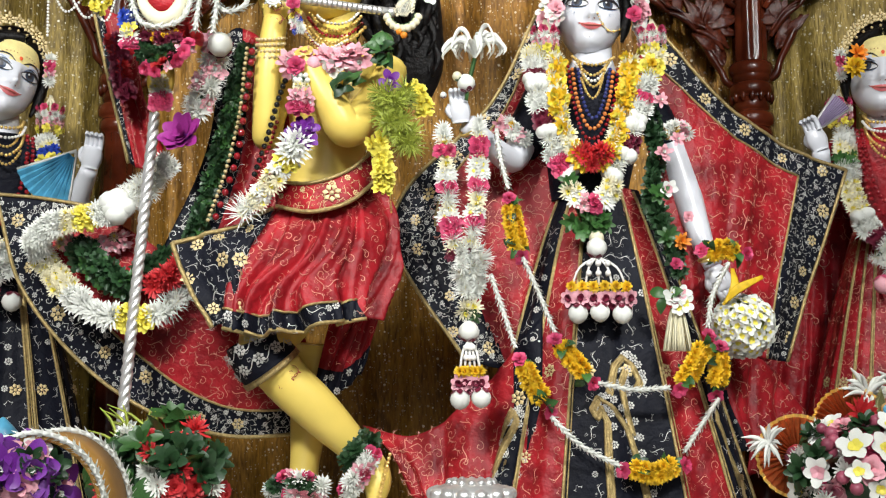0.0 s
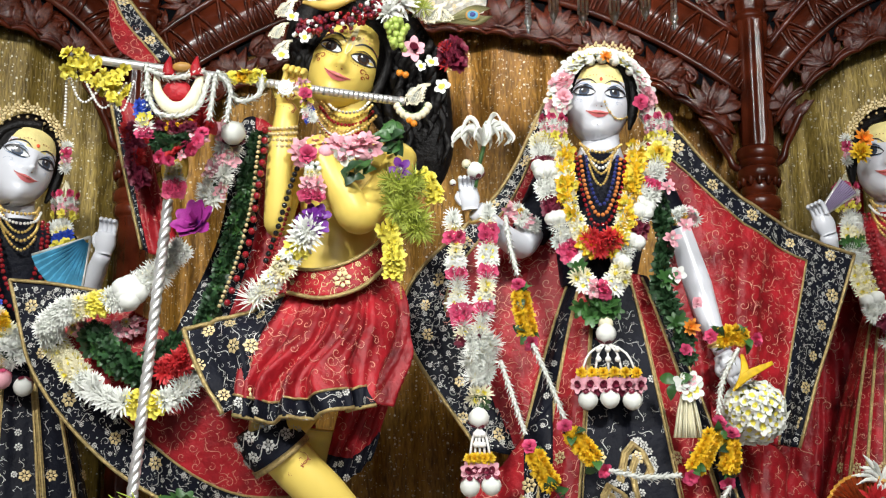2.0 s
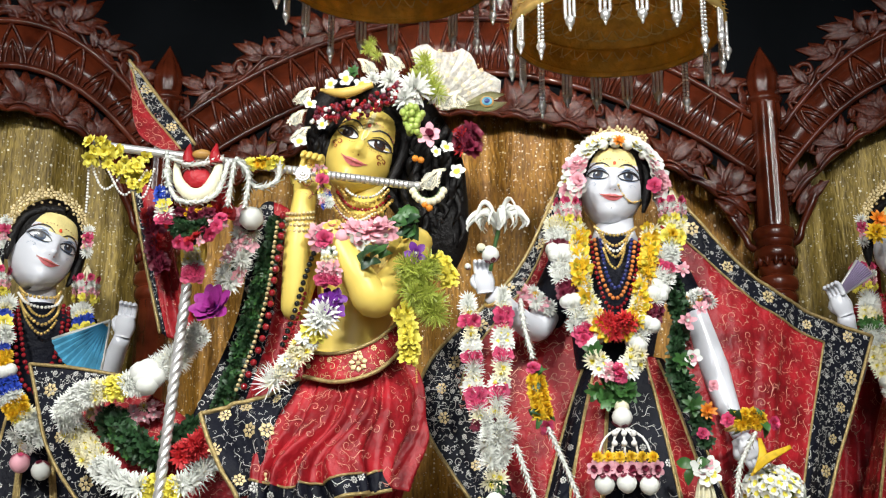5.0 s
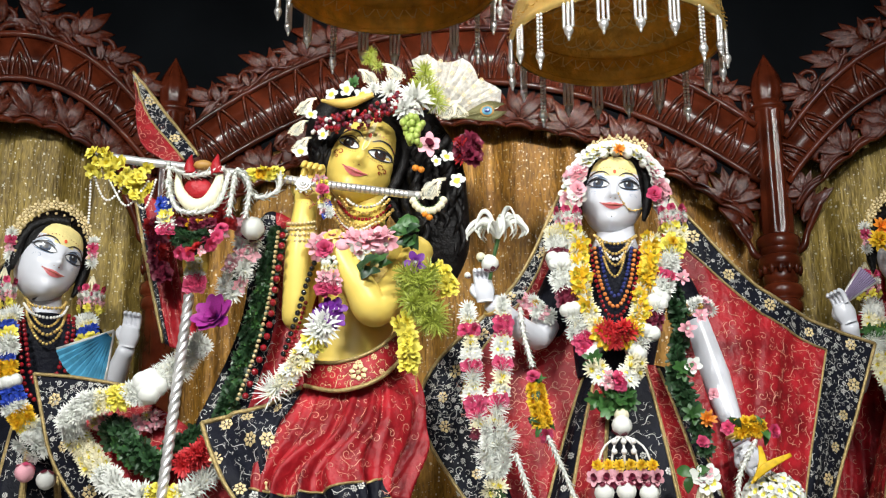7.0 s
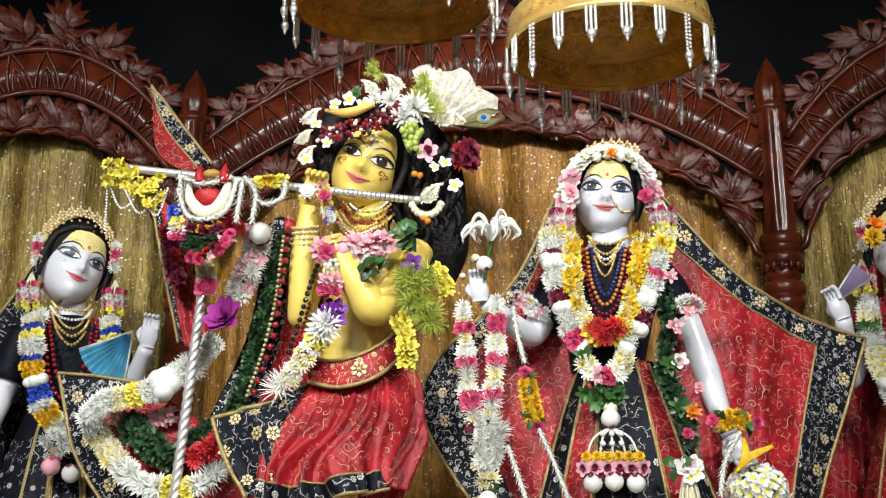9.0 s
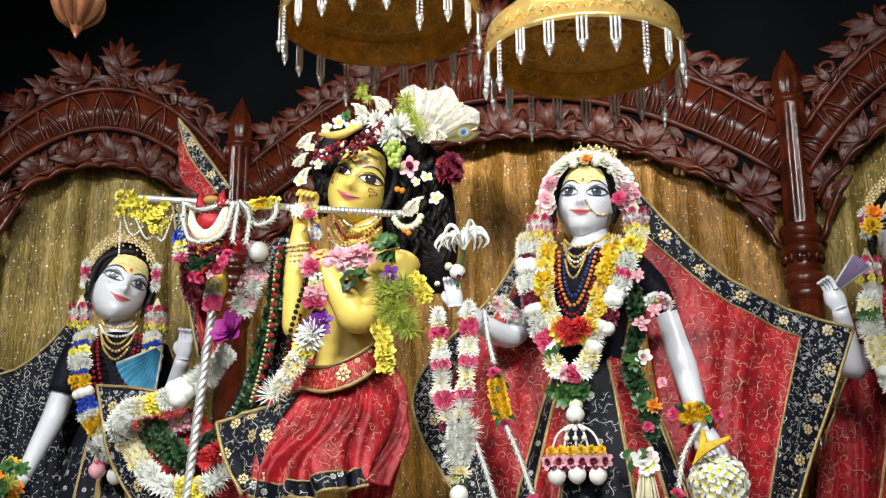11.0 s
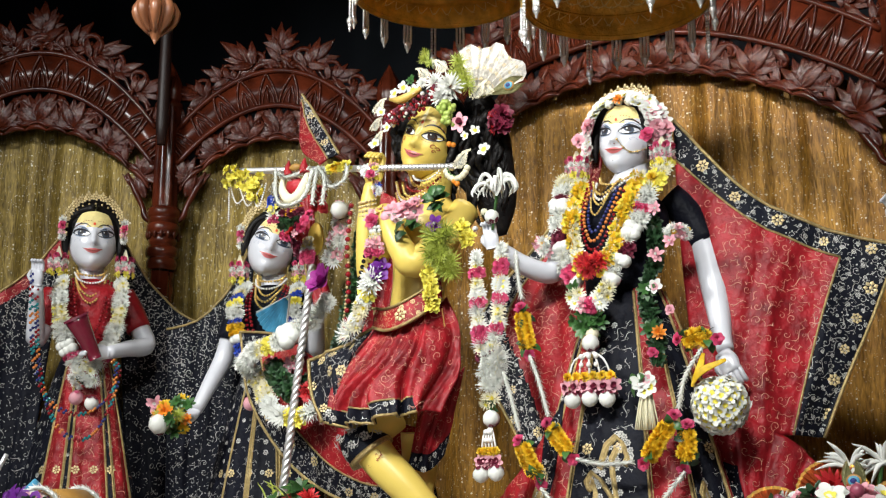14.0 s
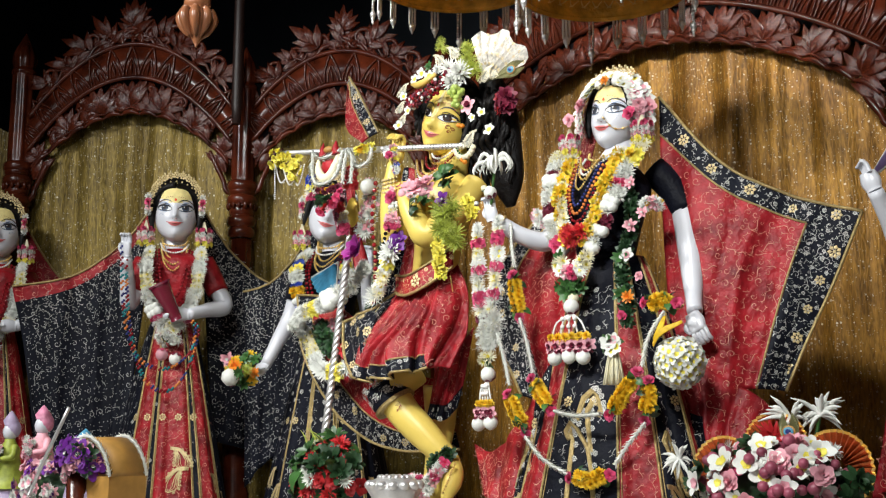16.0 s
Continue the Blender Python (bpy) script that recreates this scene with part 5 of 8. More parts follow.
# veils of the attendants hang from the head to both sides
wing(W_LL, [[(0.10, 0.10, 0.25), (0.28, 0.14, 0.0), (0.52, 0.15, -0.14), (0.86, 0.12, 0.04)], [(0.14, 0.12, -0.2), (0.32, 0.14, -0.36), (0.54, 0.15, -0.5), (0.80, 0.14, -0.30)], [(0.2, 0.08, -0.9), (0.38, 0.12, -0.95), (0.52, 0.15, -1.0), (0.70, 0.15, -1.0)]], "black embroidered veil hanging in folds", 51, black_all)
wing(W_LL, [[(-0.10, 0.10, 0.25), (-0.26, 0.12, 0.04), (-0.48, 0.12, -0.12), (-0.75, 0.10, -0.18)], [(-0.14, 0.12, -0.2), (-0.30, 0.12, -0.3), (-0.5, 0.12, -0.4), (-0.68, 0.12, -0.5)], [(-0.2, 0.06, -0.9), (-0.35, 0.1, -0.95), (-0.48, 0.12, -1.0), (-0.58, 0.12, -1.1)]], "black embroidered veil with a red top border", 52, lambda u, v: v > 0.12)
wing(W_L, [[(-0.10, 0.10, 0.25), (-0.22, 0.13, 0.02), (-0.36, 0.13, -0.12), (-0.5, 0.13, -0.16)], [(-0.14, 0.12, -0.2), (-0.26, 0.13, -0.35), (-0.38, 0.13, -0.42), (-0.48, 0.13, -0.5)], [(-0.2, 0.06, -0.9), (-0.3, 0.1, -0.95), (-0.38, 0.12, -1.0), (-0.46, 0.12, -1.1)]], "black embroidered veil hanging in folds", 53, black_all)
wing(W_FAR, [[(0.10, 0.10, 0.25), (0.26, 0.12, 0.0), (0.44, 0.13, -0.16), (0.64, 0.12, -0.22)], [(0.14, 0.12, -0.2), (0.30, 0.14, -0.36), (0.46, 0.15, -0.45), (0.6, 0.14, -0.5)], [(0.2, 0.06, -0.9), (0.34, 0.1, -0.95), (0.46, 0.13, -1.0), (0.56, 0.13, -1.1)]], "red veil with a black border hanging in folds", 54, lambda u, v: v > 0.8)
wing(W_RR, [[(-0.08, 0.10, 0.2), (-0.2, 0.10, -0.1), (-0.30, 0.06, -0.35), (-0.36, 0.04, -0.5)], [(-0.1, 0.12, -0.3), (-0.2, 0.1, -0.45), (-0.32, 0.06, -0.6), (-0.40, 0.04, -0.7)], [(-0.15, 0.0, -0.9), (-0.25, 0.0, -1.0), (-0.36, 0.0, -1.05), (-0.46, 0.0, -1.1)]], "red brocade veil hanging in long pleats", 55, lambda u, v: False, fold=(0.02, 4, 0.4))

# ---- flowers ----


def petal(bm, base, way, up, length, width, lift, mi, tip=0.5, fine=False):
    """A curved petal of six corners, or a cupped one with a round tip."""
    side = way.cross(up).normalized()
    if fine:
        prev = None
        for t, w in ((0.0, 0.18), (0.2, 0.62), (0.42, 0.95), (0.64, 1.0), (0.84, 0.72), (0.96, 0.36)):
            rise = lift * (0.25 * t + 0.75 * t * t) + 0.06 * length * math.sin(math.pi * t)
            row = [bm.verts.new(base + way * length * (t + (0.05 * t if q == 0 else 0)) + side * q * width * w + up * (rise + abs(q) * 0.22 * width * w)) for q in (-1, 0, 1)]
            if prev:
                for q in (0, 1):
                    f = bm.faces.new((prev[q], prev[q + 1], row[q + 1], row[q]))
                    f.material_index = mi
                    f.smooth = True
            prev = row
        return
    b = bm.verts.new(base)
    m = [bm.verts.new(base + way * length * 0.42 + side * s * width + up * lift * 0.5) for s in (1, -1)]
    n = [bm.verts.new(base + way * length * 0.80 + side * s * width * tip * 1.3 + up * lift * 0.95) for s in (1, -1)]
    t = bm.verts.new(base + way * length + up * lift)
    for f in ((b, m[0], m[1]), (m[0], n[0], n[1], m[1]), (n[0], t, n[1])):
        bm.faces.new(f).material_index = mi


def bloom(name, rings, mats, seed, centre=0.0, stem=False, jitter=0.12):
    """Unit flower that faces +z. rings: (count, elevation in degrees, length, half width, lift, material index, start radius, height)."""
    rnd = random.Random(seed)
    bm = bmesh.new()
    fine = sum(ring[0] for ring in rings) < 28
    for count, el, ln, wd, lift, mi, r0, h in rings:
        for k in range(count):
            a = 2 * math.pi * (k + rnd.uniform(-0.25, 0.25)) / count + el
            e = radians(el + rnd.uniform(-90, 90) * jitter)
            out = Vector((math.cos(a), math.sin(a), 0))
            way = out * math.cos(e) + Vector((0, 0, 1)) * math.sin(e)
            up = -out * math.sin(e) + Vector((0, 0, 1)) * math.cos(e)
            petal(bm, out * r0 + Vector((0, 0, h)), way, up, ln * rnd.uniform(0.85, 1.12), wd, lift * rnd.uniform(0.6, 1.3), mi, fine=fine)
    if centre:
        ball(bm, (0, 0, 0.10), (centre, centre, centre * 0.7), mi=len(mats) - 1, u=8, v=5)
    return to_mesh(name, bm, mats, smooth=False)


MUM = bloom("chrysanthemum", [(16, -5, 1.0, 0.11, 0.1, 0, 0.1, 0), (15, 22, 0.95, 0.10, 0.12, 0, 0.08, 0.05), (12, 48, 0.8, 0.09, 0.1, 0, 0.06, 0.1), (8, 72, 0.65, 0.08, 0.05, 0, 0.03, 0.1)], [F_WHITE], 1)
SPIDER = bloom("fringed_flower", [(20, 5, 1.1, 0.035, 0.15, 0, 0.05, 0), (20, 35, 1.05, 0.035, 0.2, 0, 0.05, 0.05), (16, 65, 0.95, 0.035, 0.1, 0, 0.04, 0.05), (8, 20, 0.5, 0.1, 0.1, 1, 0.0, 0.05)], [F_WHITE, F_CREAM], 2, jitter=0.2)
CREAM_MUM = bloom("cream_chrysanthemum", [(14, 0, 1.0, 0.12, 0.1, 0, 0.1, 0), (12, 30, 0.85, 0.11, 0.12, 0, 0.08, 0.05), (9, 60, 0.6, 0.09, 0.1, 1, 0.05, 0.1)], [F_CREAM, F_LEMON], 3)
DAISY = bloom("daisy", [(14, 8, 1.0, 0.14, 0.05, 0, 0.15, 0), (12, 22, 0.8, 0.12, 0.05, 0, 0.12, 0.04)], [F_WHITE, F_LEMON], 4, centre=0.3)
MARIGOLD = bloom("marigold", [(14, -8, 0.95, 0.20, 0.05, 0, 0.1, 0), (13, 15, 0.85, 0.19, 0.08, 0, 0.1, 0.12), (11, 38, 0.75, 0.17, 0.08, 0, 0.08, 0.2), (8, 62, 0.55, 0.15, 0.05, 0, 0.05, 0.3), (4, 80, 0.4, 0.14, 0.0, 0, 0.02, 0.35)], [F_YELLOW], 5)
LEMON = bloom("yellow_blossom", [(7, 10, 1.0, 0.3, 0.15, 0, 0.05, 0), (6, 45, 0.8, 0.25, 0.1, 0, 0.03, 0.08), (4, 70, 0.6, 0.2, 0, 0, 0, 0.1)], [F_LEMON], 6)
PETALS_Y = bloom("yellow_petals", [(8, 0, 1.0, 0.28, 0.2, 0, 0.05, 0), (8, 30, 0.9, 0.25, 0.1, 0, 0.05, 0.05), (6, 60, 0.8, 0.22, 0.1, 1, 0.05, 0.05)], [F_YELLOW, F_LEMON], 7, jitter=0.3)


def rose_mesh(name, m, seed):
    return bloom(name, [(6, 5, 0.95, 0.42, 0.25, 0, 0.1, 0), (6, 40, 0.85, 0.38, -0.12, 0, 0.12, 0.02), (5, 62, 0.78, 0.32, -0.22, 0, 0.12, 0.05), (4, 76, 0.74, 0.24, -0.22, 0, 0.06, 0.08), (3, 85, 0.72, 0.16, -0.15, 0, 0.02, 0.08)], [m], seed, jitter=0.06)


ROSE_PINK, ROSE_RED, ROSE_DEEP = rose_mesh("pink_rose", F_PINK, 8), rose_mesh("red_rose", F_RED, 9), rose_mesh("crimson_rose", F_ROSE, 10)
PINKISH = bloom("pink_blossom", [(6, 10, 1.0, 0.26, 0.12, 0, 0.05, 0), (6, 40, 0.75, 0.22, 0.1, 0, 0.05, 0.05), (5, 70, 0.5, 0.16, 0, 1, 0, 0.05)], [F_PINK, F_WHITE], 11)
PLUMERIA = bloom("frangipani", [(5, 18, 1.0, 0.36, 0.1, 0, 0.05, 0), (5, 24, 0.45, 0.2, 0.05, 1, 0.0, 0.03)], [F_WHITE, F_LEMON], 12, jitter=0.03)
PLUM_PINK = bloom("pink_frangipani", [(5, 18, 1.0, 0.36, 0.1, 0, 0.05, 0), (5, 26, 0.55, 0.24, 0.05, 1, 0.0, 0.03)], [F_WHITE, F_PINK], 13, jitter=0.03)
ORCHID = bloom("purple_orchid", [(5, 10, 1.0, 0.34, 0.1, 0, 0.05, 0), (4, 40, 0.6, 0.3, 0.1, 0, 0.0, 0.05), (3, 70, 0.4, 0.16, 0, 1, 0, 0.05)], [F_VIOLET, F_WHITE], 14)
MAUVE = bloom("mauve_orchid", [(6, 10, 1.0, 0.34, 0.1, 0, 0.05, 0), (5, 40, 0.6, 0.3, 0.1, 1, 0.0, 0.05)], [F_PINK, F_MAROON], 15)
LOTUS = bloom("magenta_lotus", [(8, 20, 1.0, 0.3, 0.3, 0, 0.1, 0), (8, 45, 0.9, 0.28, 0.1, 0, 0.1, 0.05), (6, 70, 0.8, 0.22, -0.1, 0, 0.05, 0.05)], [F_PURPLE], 16)
MAROON_FL = bloom("maroon_blossom", [(9, 5, 1.0, 0.3, 0.15, 0, 0.05, 0), (8, 40, 0.8, 0.26, 0.1, 0, 0.05, 0.05), (5, 70, 0.6, 0.2, 0, 0, 0, 0.05)], [F_MAROON], 17)
RED_FL = bloom("red_blossom", [(14, 5, 1.0, 0.12, 0.15, 0, 0.05, 0), (13, 35, 0.9, 0.12, 0.1, 0, 0.05, 0.05), (9, 65, 0.8, 0.1, 0, 0, 0, 0.05)], [F_RED], 18, jitter=0.2)
ORANGE_FL = bloom("orange_blossom", [(9, 10, 1.0, 0.2, 0.15, 0, 0.05, 0), (7, 50, 0.8, 0.2, 0.1, 0, 0.05, 0.05)], [F_ORANGE], 19)
TUFT = bloom("leaf_tuft", [(7, 10, 1.0, 0.24, 0.1, 0, 0.03, 0), (6, 40, 0.85, 0.2, 0.1, 0, 0.03, 0.03)], [LEAF], 20, jitter=0.3)
TUFT_DARK = bloom("dark_leaf_tuft", [(8, 5, 1.0, 0.26, 0.1, 0, 0.03, 0), (7, 35, 0.9, 0.22, 0.1, 0, 0.03, 0.03), (4, 65, 0.8, 0.2, 0, 0, 0, 0)], [LEAF_DARK], 21, jitter=0.3)
FERN = bloom("fern_spray", [(16, -10, 1.0, 0.045, 0.1, 0, 0.03, 0), (16, 25, 1.0, 0.045, 0.1, 0, 0.03, 0.03), (12, 55, 0.9, 0.045, 0, 0, 0, 0)], [LEAF_LIME], 22, jitter=0.4)
BLUE_FL = bloom("blue_blossom", [(9, 10, 1.0, 0.25, 0.15, 0, 0.05, 0), (7, 50, 0.8, 0.2, 0.1, 0, 0.05, 0.05)], [mat("blue_petal", (0.02, 0.06, 0.42), 0.5, rnd=0.2)], 23)


def bud_mesh(name, m, base):
    bm = bmesh.new()
    lathe(bm, (0, 0, 0), [(0.15, -0.9), (0.62, -0.72), (0.92, -0.3), (1.0, 0.1), (0.85, 0.55), (0.5, 0.9), (0.12, 1.05)], 14, 0, 7, 0.06, (-0.8, 0.95))
    for k in range(6):
        a = k * math.pi / 3
        o = Vector((math.cos(a), math.sin(a), 0))
        petal(bm, o * 0.3 + Vector((0, 0, -0.95)), o * 0.75 + Vector((0, 0, 0.65)), o, 0.95, 0.34, 0.05, 1)
    return to_mesh(name, bm, [m, base])


BUD_WHITE = bud_mesh("white_bud", F_WHITE, F_MAROON)
BUD_PINK = bud_mesh("pink_bud", F_PINK, F_ROSE)
BUD_ORANGE = bud_mesh("orange_bud", F_ORANGE, LEAF)
BUD_GREEN = bud_mesh("green_bud", F_CREAM, LEAF)


def leaf_mesh(name, m):
    bm = bmesh.new()
    prev = None
    for k in range(7):
        t = k / 6
        w = 0.30 * math.sin(math.pi * min(1, t * 0.97 + 0.03)) ** 0.8
        z = 0.18 * math.sin(math.pi * t)
        row = [bm.verts.new((s * w, t, z + abs(s) * w * 0.3)) for s in (-1, 0, 1)]
        if prev:
            for q in (0, 1):
                bm.faces.new((prev[q], prev[q + 1], row[q + 1], row[q]))
        prev = row
    return to_mesh(name, bm, [m])


LEAF_ONE, LEAF_ONE_DARK, LEAF_ONE_LIME = leaf_mesh("leaf", LEAF), leaf_mesh("dark_leaf", LEAF_DARK), leaf_mesh("lime_leaf", LEAF_LIME)
TO_HALL = Vector((0.12, -1.0, 0.10)).normalized()


def put(name, mesh_, parent, at, size, way=None, spin=None, rnd=random, squash=1.0):
    """Places a flower, facing way."""
    ob = new(name, mesh_)
    way = Vector(way or TO_HALL).normalized()
    q = way.to_track_quat("Z", "Y").to_matrix().to_4x4()
    ob.matrix_basis = Matrix.Translation(at) @ q @ Matrix.Rotation(rnd.uniform(0, 6.28) if spin is None else spin, 4, "Z") @ Matrix.Diagonal((size, size, size * squash, 1))
    return adopt(ob, parent) if parent is not None else ob


def along(points, step):
    n = 80
    line = spread(points, n)
    out, acc = [line[0]], 0.0
    for a, b in zip(line, line[1:]):
        acc += (b - a).length
        if acc >= step:
            out.append(b)
            acc = 0.0
    return out


def garland(label, points, mix, width, step, seed, name="flower_garland", group="", across=2, thing_=None):
    """Flowers strung along a line. mix: (mesh, name, size, weight)."""
    rnd = random.Random(seed)
    pts = along(points, step)
    c = thing_ or thing(name, pts[-1], label, "garland", group)
    bag = [m for m in mix for _ in range(m[3])]
    part("string", tube(bmesh.new(), [p + Vector((0, width * 0.3, 0)) for p in pts] if len(pts) > 1 else [pts[0], pts[0] + Vector((0, 0, 0.01))], width * 0.35, n=len(pts) * 2, seg=6), LEAF_DARK, c)
    for i, p in enumerate(pts):
        d = (pts[min(i + 1, len(pts) - 1)] - pts[max(i - 1, 0)]).normalized() if len(pts) > 1 else Vector((0, 0, 1))
        side = d.cross(TO_HALL).normalized()
        for k in range(across):
            s = (k - (across - 1) / 2) / max(1, across / 2) + rnd.uniform(-0.25, 0.25)
            m = rnd.choice(bag)
            sz = m[2] * rnd.uniform(0.82, 1.15)
            way = TO_HALL * rnd.uniform(0.6, 1.1) + side * s * 1.1 + Vector((rnd.uniform(-0.35, 0.35), 0, rnd.uniform(-0.35, 0.35)))
            put(m[1], m[0], c, p + side * s * width * 0.6 + TO_HALL * rnd.uniform(0, width * 0.25), sz, way, rnd=rnd)
    return c


def banded(label, points, bands, width, step, seed, name="flower_garland", across=2):
    """A garland whose flowers change from stretch to stretch: bands of mixes, in order."""
    rnd = random.Random(seed)
    pts = along(points, step)
    c = thing(name, pts[-1], label, "garland")
    part("string", tube(bmesh.new(), [p + Vector((0, width * 0.3, 0)) for p in pts], width * 0.3, n=len(pts) * 2, seg=6), LEAF_DARK, c)
    for i, p in enumerate(pts):
        band = bands[min(len(bands) - 1, int(i / len(pts) * len(bands)))]
        d = (pts[min(i + 1, len(pts) - 1)] - pts[max(i - 1, 0)]).normalized()
        side = d.cross(TO_HALL).normalized()
        n = 1 if band[2] > width * 0.85 else across
        for k in range(n):
            s = 0 if n == 1 else (k - (n - 1) / 2) / max(1, n / 2) + rnd.uniform(-0.2, 0.2)
            way = TO_HALL + side * s * 0.9 + Vector((rnd.uniform(-0.3, 0.3), 0, rnd.uniform(-0.3, 0.3)))
            put(band[1], band[0], c, p + side * s * width * 0.6, band[2] * rnd.uniform(0.88, 1.12), way, rnd=rnd)
    return c


def jasmine(points, seed, parent=None, r=0.0115, label="thin string of white tuberose buds", step=0.0085):
    """A string of thin white buds, tight and spiky."""
    rnd = random.Random(seed)
    pts = along(points, step)
    c = parent or thing("jasmine_string", pts[-1], label, "garland", "jasmine strings")
    bm = bmesh.new()
    tube(bm, pts, r * 0.45, n=len(pts), seg=5)
    for i, p in enumerate(pts[:-1]):
        d = (pts[i + 1] - p).normalized()
        s = d.orthogonal().normalized()
        for k in range(6):
            a = k * 1.047 + i * 0.6
            o = s * math.cos(a) + d.cross(s) * math.sin(a)
            petal(bm, p, (o + d * 0.75).normalized(), (d - o).normalized(), r * rnd.uniform(1.3, 2.1), r * 0.26, r * 0.3, 0)
    part("bud_string", bm, F_WHITE, c)["kind"] = "stuff"
    return c


def beads(label, points, m, r, name="bead_necklace", parent=None, gap=2.05):
    pts = along(points, r * gap)
    c = parent or thing(name, pts[-1], label, "necklace", "bead necklaces")
    bm = bmesh.new()
    for p in pts:
        ball(bm, p, (r, r, r), u=8, v=6)
    ob = part("bead_strand", bm, m, c)
    ob["kind"] = "stuff"
    return c


W = (MUM, "chrysanthemum", 0.025, 3)
SP = (SPIDER, "fringed_flower", 0.029, 3)
CR = (CREAM_MUM, "cream_flower", 0.024, 3)
DS = (DAISY, "daisy", 0.022, 2)
BW = (BUD_WHITE, "white_bud", 0.021, 2)
RD = (ROSE_DEEP, "crimson_rose", 0.022, 2)
PK = (PINKISH, "pink_blossom", 0.024, 2)
YL = (PETALS_Y, "yellow_petals", 0.027, 4)
LM = (LEMON, "yellow_blossom", 0.024, 2)
MG = (MARIGOLD, "marigold", 0.023, 3)
MR = (MAROON_FL, "maroon_blossom", 0.020, 2)
BL = (BLUE_FL, "blue_blossom", 0.018, 1)
TF = (TUFT, "leaf_tuft", 0.030, 2)
TD = (TUFT_DARK, "leaf_tuft", 0.022, 3)

# -- the white statue's flowers --
banded("thick white garland of chrysanthemums and lotus buds", [(0.245, 3.000, 2.405), (0.249, 2.940, 2.285), (0.268, 2.910, 2.170), (0.304, 2.900, 2.077), (0.343, 2.900, 2.044)],
       [CR, W, MR, BW, SP, W, MR, BW, SP, W, RD, BW], 0.034, 0.019, 61, across=3)
banded("thick white garland of chrysanthemums and lotus buds", [(0.579, 3.000, 2.403), (0.539, 2.950, 2.301), (0.504, 2.920, 2.201), (0.475, 2.900, 2.114), (0.435, 2.900, 2.050)],
       [CR, LM, SP, W, RD, W, BW, SP, MR, BW, SP, BW], 0.034, 0.019, 62, across=3)
garland("loose golden yellow petal garland", [(0.302, 2.990, 2.381), (0.299, 2.930, 2.267), (0.315, 2.905, 2.169), (0.344, 2.890, 2.098), (0.380, 2.885, 2.074)], [YL, (CREAM_MUM, "cream_flower", 0.022, 3), (DAISY, "daisy", 0.02, 1)], 0.024, 0.020, 63)
garland("loose golden yellow petal garland", [(0.503, 2.990, 2.379), (0.480, 2.930, 2.266), (0.454, 2.905, 2.168), (0.423, 2.890, 2.097), (0.390, 2.885, 2.074)], [YL, (CREAM_MUM, "cream_flower", 0.022, 3), (DAISY, "daisy", 0.02, 1)], 0.024, 0.020, 64)
garland("red blossom pendant of the garland", [(0.352, 2.880, 2.106), (0.379, 2.870, 2.079), (0.413, 2.880, 2.106)], [(RED_FL, "red_blossom", 0.026, 1)], 0.030, 0.02, 65)
banded("cream daisy loop with pink blossoms", [(0.323, 2.880, 2.026), (0.337, 2.865, 1.986), (0.379, 2.860, 1.967), (0.421, 2.865, 1.990), (0.439, 2.880, 2.036)], [TF, CR, DS, PK, RD, DS, CR, CR], 0.030, 0.024, 66)
garland("spray of grey green leaves under the loop", [(0.334, 2.880, 1.927), (0.375, 2.870, 1.904), (0.420, 2.880, 1.927)], [TF], 0.035, 0.028, 67, name="leaf_spray")
for k, (pts, m, r) in enumerate([
        ([(0.334, 2.970, 2.356), (0.340, 2.910, 2.246), (0.361, 2.895, 2.159), (0.386, 2.890, 2.142), (0.414, 2.895, 2.163), (0.446, 2.910, 2.245), (0.468, 2.970, 2.355)], BEAD_RED, 0.0052),
        ([(0.344, 2.960, 2.345), (0.350, 2.905, 2.245), (0.370, 2.890, 2.180), (0.387, 2.885, 2.167), (0.407, 2.890, 2.183), (0.432, 2.905, 2.244), (0.454, 2.960, 2.344)], BEAD_ORANGE, 0.0056),
        ([(0.359, 2.955, 2.343), (0.363, 2.910, 2.261), (0.374, 2.890, 2.211), (0.388, 2.885, 2.194), (0.404, 2.890, 2.210), (0.423, 2.910, 2.261), (0.444, 2.955, 2.343)], BEAD_BLUE, 0.0056),
        ([(0.365, 2.955, 2.359), (0.373, 2.930, 2.313), (0.395, 2.920, 2.287), (0.418, 2.930, 2.313), (0.435, 2.955, 2.359)], GOLD_BRIGHT, 0.0042),
        ([(0.355, 2.970, 2.375), (0.370, 2.950, 2.342), (0.396, 2.940, 2.323), (0.425, 2.950, 2.342), (0.447, 2.970, 2.374)], GOLD_BRIGHT, 0.0046),
        ([(0.364, 2.930, 2.313), (0.375, 2.905, 2.268), (0.390, 2.900, 2.251), (0.405, 2.905, 2.268), (0.421, 2.930, 2.313)], GOLD_BRIGHT, 0.0038),
        ([(0.353, 3.030, 2.401), (0.371, 3.000, 2.377), (0.403, 2.990, 2.365), (0.439, 3.000, 2.376), (0.469, 3.030, 2.400)], GOLD_BRIGHT, 0.0048),
        ([(0.355, 3.000, 2.377), (0.369, 2.945, 2.330), (0.395, 2.930, 2.305), (0.424, 2.945, 2.329), (0.454, 3.000, 2.376)], PEARL, 0.0046)]):
    beads(("strand of dark red beads", "strand of coral beads", "strand of dark blue beads", "fine gold bead necklace with pendant", "close gold bead choker necklace", "short gold bead necklace strand", "gold bead choker round the throat", "pearl choker strand below the throat")[k], pts, m, r)
